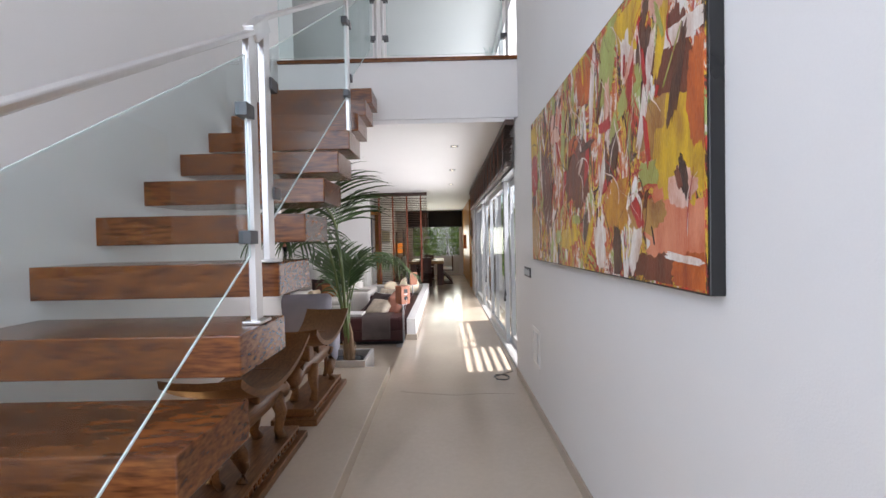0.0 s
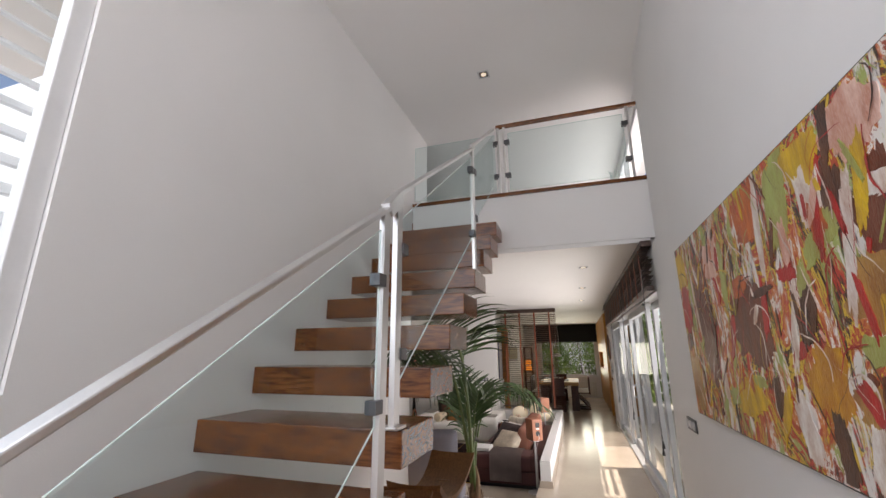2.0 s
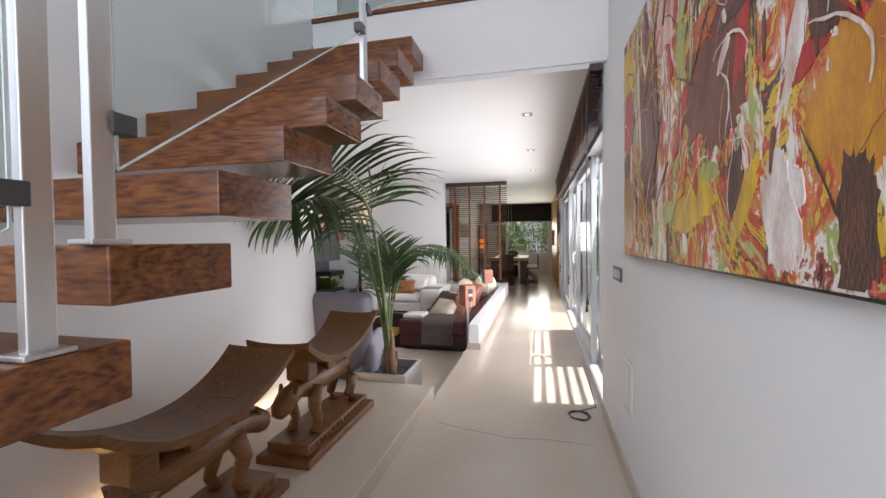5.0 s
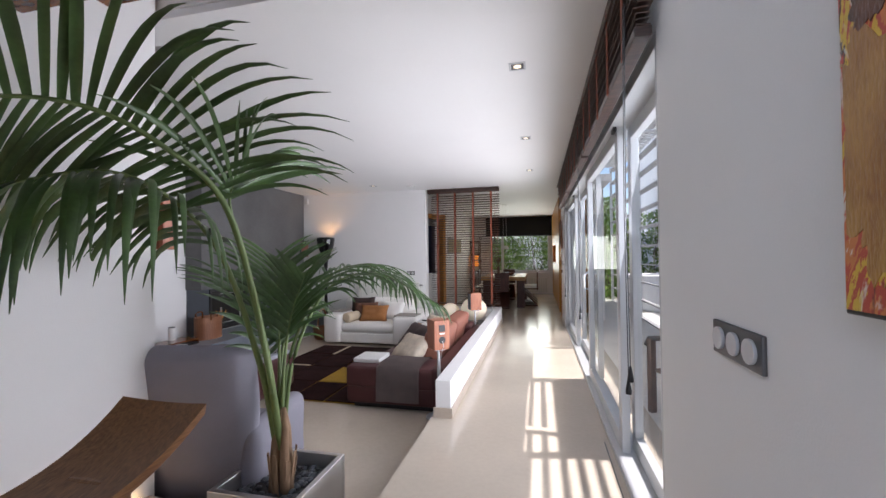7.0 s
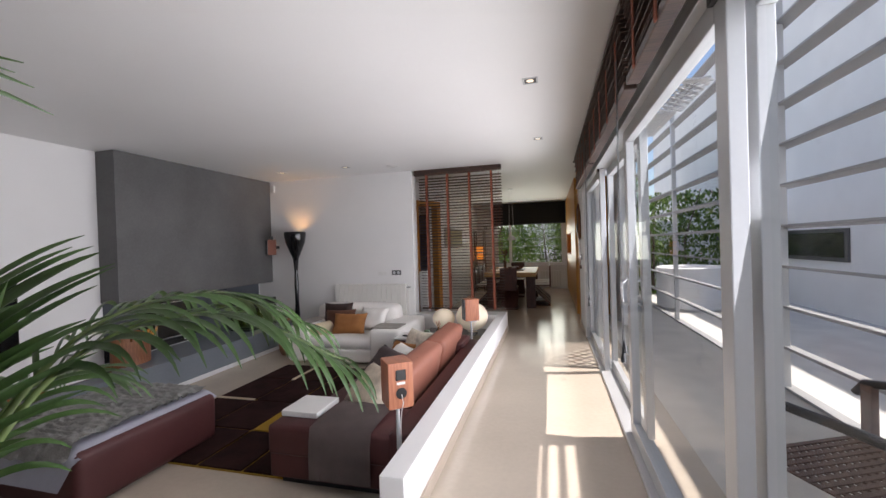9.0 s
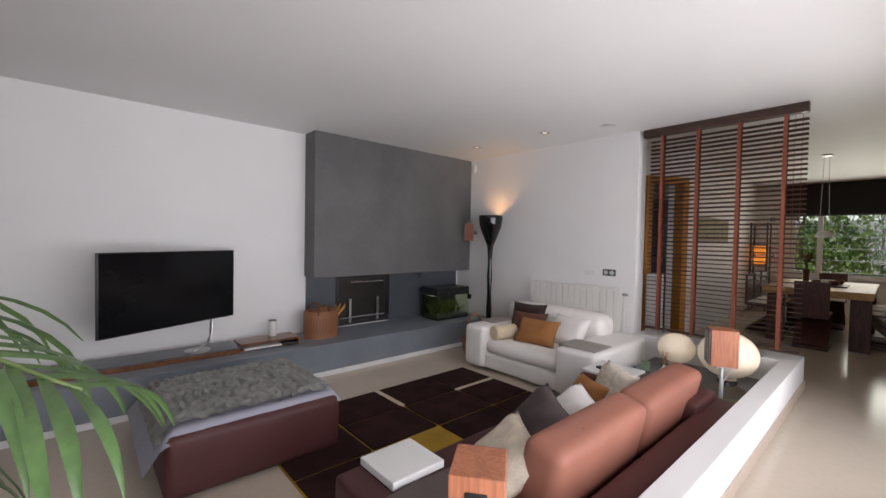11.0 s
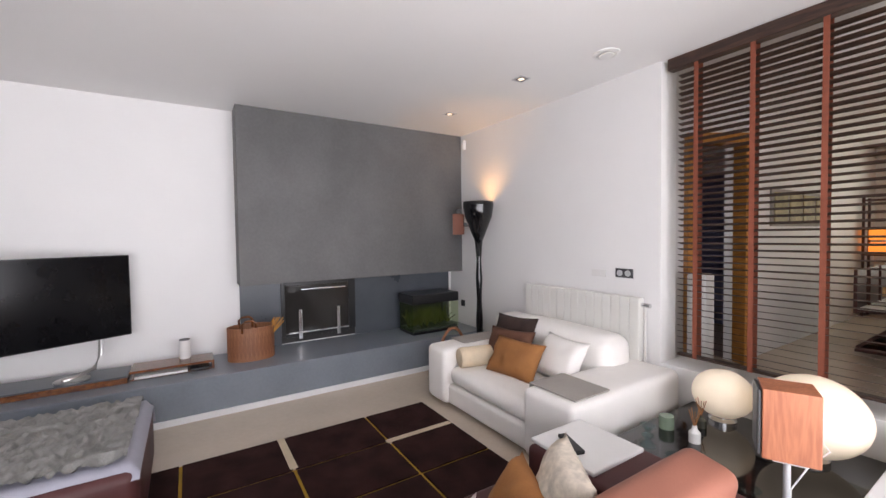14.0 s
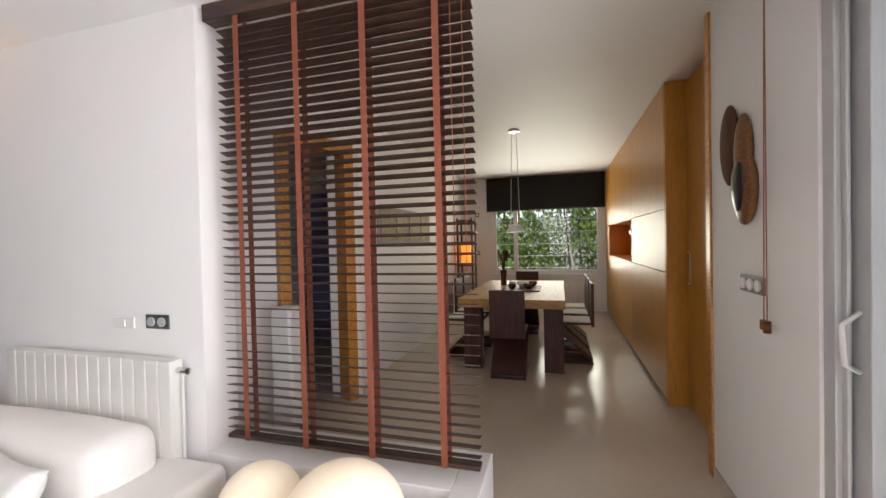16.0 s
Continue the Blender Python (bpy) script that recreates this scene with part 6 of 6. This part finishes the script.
jb = structure("trim_jamb", [(RW - 0.012, 1.1, 10.60, 10.66, 0, CEIL - 0.001)], "orange_wood", "honey oak door jamb to the ceiling", 0.003)
pd = tagged(boxpart("door_pocket", (0.95, 0.99, 10.66, 11.60, 0, 2.53), "honey", None, bevel=0.003), "honey oak sliding door", "door", kind="structure")
cb = thing("wall_cabinet", (RW, 13.75, 0.0), "floor-to-ceiling honey oak cabinet wall with a lit niche", "cabinet")
cb.matrix_basis = Matrix()
boxpart("end_panel", (0.80, 1.42, 11.60, 11.63, 0, 2.545), "honey", cb)
for z0, z1, ys in ((0.04, 1.05, (11.64, 13.2, 14.56, 15.9)), (1.56, 2.54, (11.64, 13.2, 14.56, 15.9))):
    for y0, y1 in zip(ys, ys[1:]):
        boxpart("door", (0.80, 0.82, y0 + 0.002, y1 - 0.002, z0, z1), "honey", cb, bevel=0.002)
boxpart("door", (0.80, 0.82, 11.642, 13.19, 1.055, 1.555), "honey", cb, bevel=0.002)
boxpart("door", (0.80, 0.82, 15.42, 15.9, 1.055, 1.555), "honey", cb, bevel=0.002)
boxpart("plinth", (0.84, 1.42, 11.64, 15.9, 0, 0.039), "black", cb)
boxpart("carcass", (1.15, 1.42, 11.64, 15.9, 0.04, 2.54), "honey", cb, bevel=0)
M["niche"] = mat("orange_lacquer", (0.62, 0.20, 0.01), 0.4, vary=0.08)
for b in ((1.12, 1.149, 13.2, 15.42, 1.055, 1.555), (0.821, 1.119, 13.2, 15.42, 1.045, 1.056), (0.821, 1.119, 13.2, 15.42, 1.556, 1.566), (0.8205, 1.119, 15.415, 15.42, 1.057, 1.555), (0.8205, 1.119, 13.19, 13.199, 1.057, 1.555)):
    boxpart("niche_lining", b, "niche", cb, "orange lacquered niche", 0)
bm = bmesh.new()
tube(bm, [(0.95, 11.59, 0.97), (0.95, 11.53, 0.98), (0.95, 11.53, 1.21), (0.95, 11.59, 1.22)], 0.008, 8)
part("handle", bm, "steel", cb, "steel bow handle", True)
for y in (13.0, 14.4):
    for z in (1.02, 1.60):
        boxpart("pull", (0.785, 0.80, y - 0.05, y + 0.05, z, z + 0.006), "steel", cb, "thin steel pull")
dl = thing("desk_lamp", (0.95, 13.9, 1.057), "small grey articulated lamp in the niche", "lamp")
bm = bmesh.new()
lathe(bm, [(0.05, 0), (0.05, 0.01), (0.012, 0.02), (0.01, 0.26)], 16)
part("stem", bm, "alu", dl)
bm = bmesh.new()
tube(bm, [(0, -0.1, 0.26), (0, 0.05, 0.32), (0, 0.2, 0.36)], [0.03, 0.03, 0.045], 12)
part("head", bm, "alu", dl, smooth=True)

# ---- dining window, blind and garden ----
wn_ = tagged(new("window_dining"), "wide white-framed dining room window on the garden", "window", kind="structure")
for b in ((-1.25, -1.19, 15.94, 16.02, 0.70, 2.5), (0.66, 0.72, 15.94, 16.02, 0.70, 2.5), (-1.19, 0.66, 15.94, 16.02, 0.70, 0.77), (-1.19, 0.66, 15.94, 16.02, 2.43, 2.5), (-0.86, -0.78, 15.94, 16.02, 0.77, 2.43)):
    boxpart("window_frame", b, "slat_white", wn_)
boxpart("sill", (-1.30, 0.77, 15.86, 15.93, 0.665, 0.698), "slat_white", wn_)
for x0, x1 in ((-1.19, -0.86), (-0.78, 0.66)):
    gb = sheet(x0, x1, 15.975, 15.98, 0.77, 2.43)
    g = part("pane", gb, "pane", wn_)
    g.visible_shadow = False
for k in range(7):
    bm = bmesh.new()
    rod(bm, (-1.2, 16.12, 0.8 + 0.23 * k), (0.7, 16.12, 0.8 + 0.23 * k), 0.004, 6)
    part("grille_bar", bm, "alu", wn_)
rb = thing("roller_blind", (-0.28, 15.88, 1.93), "wide black roller blind half lowered over the window", "blind")
boxpart("cloth", (-1.08, 1.07, -0.012, 0.0, 0.0, 0.56), "black_cloth", rb, bevel=0)
boxpart("bottom_bar", (-1.08, 1.07, -0.02, 0.008, -0.03, -0.001), "black", rb)
bm = bmesh.new()
rod(bm, (-1.08, -0.01, 0.585), (1.07, -0.01, 0.585), 0.028, 16)
part("tube", bm, "black_cloth", rb)
r2 = thing("radiator", (0.33, 15.88, 0.0), "white sectional radiator under the window", "radiator")
for k in range(8):
    boxpart("section", (-0.29 + 0.075 * k, -0.225 + 0.075 * k, -0.03, 0.03, 0.06, 0.52), "white_enamel", r2, bevel=0.008)

M["leaf_a"] = mat("garden_leaf", (0.15, 0.25, 0.055), 0.4, vary=0.6, scale=3, rand=0.0)
M["leaf_b"] = mat("garden_leaf_light", (0.30, 0.41, 0.12), 0.4, vary=0.5, scale=3)
for key in ("leaf_a", "leaf_b"):
    # thin leaves let half of their light through
    n, l = M[key].node_tree.nodes, M[key].node_tree.links
    tl, mx = n.new("ShaderNodeBsdfTranslucent"), n.new("ShaderNodeMixShader")
    mx.inputs[0].default_value = 0.6
    l.new(n["Principled BSDF"].inputs["Base Color"].links[0].from_socket, tl.inputs[0])
    l.new(n["Principled BSDF"].outputs[0], mx.inputs[1])
    l.new(tl.outputs[0], mx.inputs[2])
    l.new(mx.outputs[0], n["Material Output"].inputs[0])
M["flower"] = mat("orange_fruit", (0.62, 0.20, 0.04), 0.5, vary=0.2)
M["branch"] = mat("hedge_twig", (0.10, 0.07, 0.05), 0.9, vary=0.3)


def hedge(name, x0, x1, y0, y1, z1, count, seed):
    h = thing(name, ((x0 + x1) / 2, (y0 + y1) / 2, -0.45), "dense leafy garden hedge with small orange fruit", "hedge")
    h.matrix_basis = Matrix()
    r = random.Random(seed)
    for nm, mt, num, s0, s1 in (("foliage", "leaf_a", count, 0.05, 0.11), ("foliage", "leaf_b", count * 2 // 3, 0.04, 0.09), ("fruit", "flower", count // 160, 0.03, 0.045)):
        vs, fs = [], []
        for k in range(num):
            c = Vector((r.uniform(x0, x1), y0 + (y1 - y0) * r.random() ** 1.2, -0.4 + (z1 + 0.4) * r.random()))
            c.y += 1.1 * c.z / z1
            if noise.noise(c * 1.3) < -0.24:
                continue
            s = r.uniform(s0, s1)
            q = Euler((r.uniform(0, 3), r.uniform(0, 3), r.uniform(0, 6))).to_matrix()
            b = len(vs)
            for p in ((-0.5, 0, 0), (0, 0.28, 0.05), (0.5, 0, 0), (0, -0.28, 0.05)):
                vs.append(c + q @ (Vector(p) * s * 1.6))
            fs.append((b, b + 1, b + 2, b + 3))
        me = bpy.data.meshes.new(nm)
        me.from_pydata(vs, [], fs)
        me.materials.append(M[mt])
        ob = new(nm, me)
        ob.parent = h
        ob["kind"] = "stuff"
    bm = bmesh.new()
    for k in range(9):
        x = r.uniform(x0, x1)
        y = r.uniform(y0 + 0.2, y1)
        tube(bm, [(x, y, -0.45), (x + r.uniform(-0.2, 0.2), y, z1 * 0.5), (x + r.uniform(-0.5, 0.5), y, z1)], [0.03, 0.02, 0.008], 6)
    part("branch", bm, "branch", h)


hedge("hedge", -3.6, 3.2, 17.0, 18.4, 3.4, 19000, 3)
# added greenery, in place of the garden's green reflection in the door panes
hedge("hedge", 2.2, 4.8, 14.4, 15.8, 2.6, 4000, 5)
structure("wall_garden", [(-6, 6, 20.0, 20.2, -0.45, 2.0)], "outdoor_white", "white garden wall behind the hedge")

# ---- dining furniture ----
M["table_top"] = wood("oak_table", (0.38, 0.20, 0.06), (0.52, 0.30, 0.11), "y", 0.45, 0.0, 0.6)
M["wenge"] = wood("red_wenge", (0.045, 0.014, 0.010), (0.09, 0.028, 0.020), "z", 0.5, 0.0)
dt = thing("dining_table", (-0.49, 13.08, 0), "oak dining table on broad dark wooden legs", "table")
boxpart("top", (-0.53, 0.53, -0.98, 0.97, 0.66, 0.75), "table_top", dt, "glossy oak top", 0.005)
for x in (-0.50, 0.32):
    for y in (-0.86, 0.72):
        boxpart("leg", (x, x + 0.19, y, y + 0.12, 0, 0.659), "wenge", dt)


def z_chair(at, rz):
    c = thing("dining_chair", at, "dark wooden zigzag dining chair with a pale seat", "chair", "chairs round the dining table", rz)
    boxpart("foot", (-0.17, 0.17, -0.22, 0.22, 0, 0.03), "wenge", c)
    bm = bmesh.new()
    bar(bm, (0, -0.205, 0.045), (0, 0.19, 0.415), 0.34, 0.03, (0, -0.7, 0.7))
    part("slant", bm, "wenge", c)
    boxpart("seat", (-0.17, 0.17, -0.21, 0.22, 0.42, 0.445), "wenge", c)
    boxpart("seat_pad", (-0.165, 0.165, -0.2, 0.2, 0.4455, 0.46), "white_fabric", c, "pale seat pad")
    boxpart("backrest", (-0.17, 0.17, -0.235, -0.205, 0.4, 0.86), "wenge", c)
    return c


z_chair((-0.50, 12.16, 0), 0)
for y in (12.75, 13.25, 13.7):
    z_chair((0.10, y, 0), 90)
    z_chair((-1.08, y, 0), -90)
z_chair((-0.49, 14.12, 0), 180)
M["cup_glaze"] = mat("brown_glaze", (0.16, 0.05, 0.03), 0.25, vary=0.3, scale=20)
pl = thing("serving_tray", (-0.45, 13.0, 0.75), "dark tray with a tea set on the table", "tray")
boxpart("board", (-0.22, 0.22, -0.28, 0.28, 0, 0.015), "wenge", pl)
for x, y, r, mt in ((-0.1, -0.15, 0.05, "cup_glaze"), (0.08, -0.1, 0.06, "cup_glaze"), (0.0, 0.1, 0.075, "white_plastic"), (0.12, 0.18, 0.05, "cup_glaze"), (-0.13, 0.15, 0.045, "white_plastic")):
    bm = bmesh.new()
    lathe(bm, [(r * 0.5, 0.016), (r, 0.05), (r * 0.95, 0.075), (r * 0.8, 0.07), (r * 0.4, 0.03)], 16, x, y)
    part("cup", bm, mt, pl, smooth="auto")
vs_ = thing("flower_vase", (-0.72, 13.4, 0.75), "slim glass vase with dry dark flowers", "vase")
bm = bmesh.new()
lathe(bm, [(0.04, 0), (0.035, 0.1), (0.045, 0.2), (0.04, 0.2), (0.03, 0.1)], 16)
part("body", bm, "umber", vs_, smooth="auto")
for k in range(9):
    bm = bmesh.new()
    a = k * 0.7
    tube(bm, [(0, 0, 0.15), (0.02 * math.cos(a), 0.02 * math.sin(a), 0.3), (0.07 * math.cos(a), 0.07 * math.sin(a), 0.40 + 0.03 * (k % 3))], [0.004, 0.003, 0.014], 6)
    part("stem", bm, "umber", vs_)
pn = thing("pendant_lamp", (-0.47, 12.6, 2.55), "slim pale pendant lamp on thin wires over the table", "lamp")
bm = bmesh.new()
lathe(bm, [(0.06, -0.02), (0.06, 0.0)], 20)
part("canopy", bm, "steel", pn)
for s in (-0.05, 0.05):
    bm = bmesh.new()
    rod(bm, (s * 0.5, 0, -0.02), (s, 0, -1.05), 0.003, 6)
    part("wire", bm, "white_plastic", pn)
bm = bmesh.new()
lathe(bm, [(0.10, -1.12), (0.07, -1.05), (0.02, -1.03)], 24)
part("shade", bm, "white_plastic", pn, smooth="auto")
pg = thing("lantern_cabinet", (-1.62, 15.2, 0), "tall dark wooden display stand with an amber lantern", "cabinet")
for x in (-0.13, 0.13):
    for y in (-0.15, 0.15):
        boxpart("upright", (x - 0.015, x + 0.015, y - 0.015, y + 0.015, 0, 1.75), "wenge", pg)
for z in (0.1, 0.5, 0.9, 1.3, 1.7):
    boxpart("shelf", (-0.15, 0.15, -0.17, 0.17, z, z + 0.02), "wenge", pg)
for z in (0.93, 1.13):
    boxpart("lantern", (-0.09, 0.09, -0.09, 0.09, z, z + 0.16), glow("amber_glow", (1.0, 0.32, 0.04), 0.5), pg, "amber glowing lantern", 0.02)
# pictures on the dining wall
pt = thing("wall_panel_picture", (-1.80, 12.7, 1.53), "row of beige relief pictures on the dining wall", "picture")
boxpart("frame", (0.0, 0.02, -0.85, 0.85, -0.2, 0.2), "greige", pt)
M["ochre"] = mat("ochre_relief", (0.36, 0.30, 0.14), 0.7, vary=0.4, scale=12)
for k in range(4):
    boxpart("panel", (0.021, 0.03, -0.79 + 0.41 * k, -0.43 + 0.41 * k, -0.16, 0.16), "ochre", pt)

# ---- doorway behind the blind ----
A, B = Vector((-2.03, 10.70)), Vector((-1.77, 11.17))
ang = math.degrees(math.atan2(B.y - A.y, B.x - A.x))
ln = (B - A).length
dw = tagged(new("door_hall"), "honey oak door frame to a dim passage", "door", kind="structure")
dw.matrix_basis = pose(A.x, A.y, 0, 0, 0, ang)
for b in ((-0.06, 0.03, -0.06, 0.10, 0, 2.2), (ln - 0.03, ln + 0.06, -0.06, 0.10, 0, 2.2), (0.03, ln - 0.03, -0.06, 0.10, 2.11, 2.2)):
    boxpart("casing", b, "orange_wood", dw)
ww_ = bmesh.new()
box(ww_, -1.10, -0.06, 0, 0.09, 0, CEIL)
box(ww_, -0.06, ln + 0.06, 0.005, 0.085, 2.2, CEIL)
box(ww_, ln + 0.06, ln + 0.14, 0, 0.09, 0, CEIL)
w3 = part("wall_passage", ww_, "wall", m=pose(A.x, A.y, 0, 0, 0, ang))
tagged(w3, "white plastered wall beside the doorway", "wall", kind="structure")
structure("wall_passage_end", [(-4.9, -3.4, 9.9, 16, 0, CEIL), (-3.4, -1.95, 13.0, 13.2, 0, CEIL)], "wall", "plain white wall")
# this blue stands in for daylight that falls into the passage
M["blue"] = mat("bluish_daylight_tint", (0.16, 0.18, 0.34), 0.6, vary=0.08)
bp_ = tagged(boxpart("door_daylit", (-3.38, -2.2, 12.9, 12.94, 0, 2.1), "blue", None), "interior door with the passage's bluish daylight put into its colour", "door", kind="structure")
ht = thing("tower_heater", (-1.80, 10.42, 0), "white tower heater on a dark round foot", "heater")
boxpart("body", (-0.08, 0.08, -0.08, 0.08, 0.08, 0.92), "white_plastic", ht, bevel=0.02)
bm = bmesh.new()
lathe(bm, [(0.15, 0), (0.15, 0.02), (0.06, 0.07), (0.06, 0.079)], 28)
part("foot", bm, "alu_dark", ht, smooth="auto")


# ---- ceiling fittings ----
def downlight(x, y, z, lit=True):
    d = thing("downlight", (x, y, z), "small square recessed ceiling spotlight", "light", "ceiling spotlights")
    for b in ((-0.055, 0.055, -0.055, -0.042, -0.006, 0), (-0.055, 0.055, 0.042, 0.055, -0.006, 0), (-0.055, -0.042, -0.0415, 0.0415, -0.006, 0), (0.042, 0.055, -0.0415, 0.0415, -0.006, 0)):
        boxpart("frame", b, "alu", d, bevel=0.001)
    boxpart("recess", (-0.0415, 0.0415, -0.0415, 0.0415, -0.003, -0.0005), "alu_dark", d, bevel=0)
    bm = bmesh.new()
    cyl(bm, 0, 0, -0.0055, -0.0035, 0.026)
    part("lamp", bm, glow("spot_bulb", (1.0, 0.85, 0.65), 0.7 if lit else 0.4), d)


for x, y in ((0.235, 5.0), (0.238, 6.71), (0.243, 8.42), (-2.52, 9.02), (-3.60, 9.03), (-4.07, 2.69)):
    downlight(x, y, CEIL)
downlight(-0.566, 3.31, TOP)
vt = thing("ceiling_vent", (-1.87, 9.22, CEIL), "round white ceiling vent", "vent")
bm = bmesh.new()
lathe(bm, [(0.09, 0), (0.09, -0.008), (0.07, -0.012), (0.06, -0.004)][::-1], 32)
part("ring", bm, "white_plastic", vt, smooth="auto")
bm = bmesh.new()
lathe(bm, [(0.05, -0.02), (0.05, -0.012), (0.03, -0.003)], 24)
part("cone", bm, "white_plastic", vt)

det = thing("smoke_detector", (-1.84, 4.27, CEIL), "round cream smoke detector on the ceiling", "detector")
bm = bmesh.new()
lathe(bm, [(0.045, -0.045), (0.06, -0.035), (0.065, -0.012), (0.07, 0.0)], 28)
part("body", bm, "white_enamel", det, smooth="auto")

# things on the landing
cl = thing("crystal_lamp", (0.60, 4.25, 3.161), "spiky crystal table lamp on the landing, lit", "lamp")
bm = bmesh.new()
for k in range(40):
    a, e = rng.uniform(0, 6.28), rng.uniform(-0.6, 1.5)
    d = Vector((math.cos(a) * math.cos(e), math.sin(a) * math.cos(e), math.sin(e)))
    rod(bm, Vector((0, 0, 0.12)), Vector((0, 0, 0.12)) + d * rng.uniform(0.08, 0.15), 0.003, 5)
part("spikes", bm, "glass_edge", cl, "clear crystal spikes")
bm = bmesh.new()
bmesh.ops.create_icosphere(bm, subdivisions=2, radius=0.03, matrix=Matrix.Translation((0, 0, 0.12)))
part("bulb", bm, glow("landing_bulb", (1.0, 0.75, 0.45), 12.0), cl)
bm = bmesh.new()
lathe(bm, [(0.05, 0), (0.05, 0.01), (0.01, 0.03), (0.008, 0.10)], 16)
part("foot", bm, "chrome", cl)
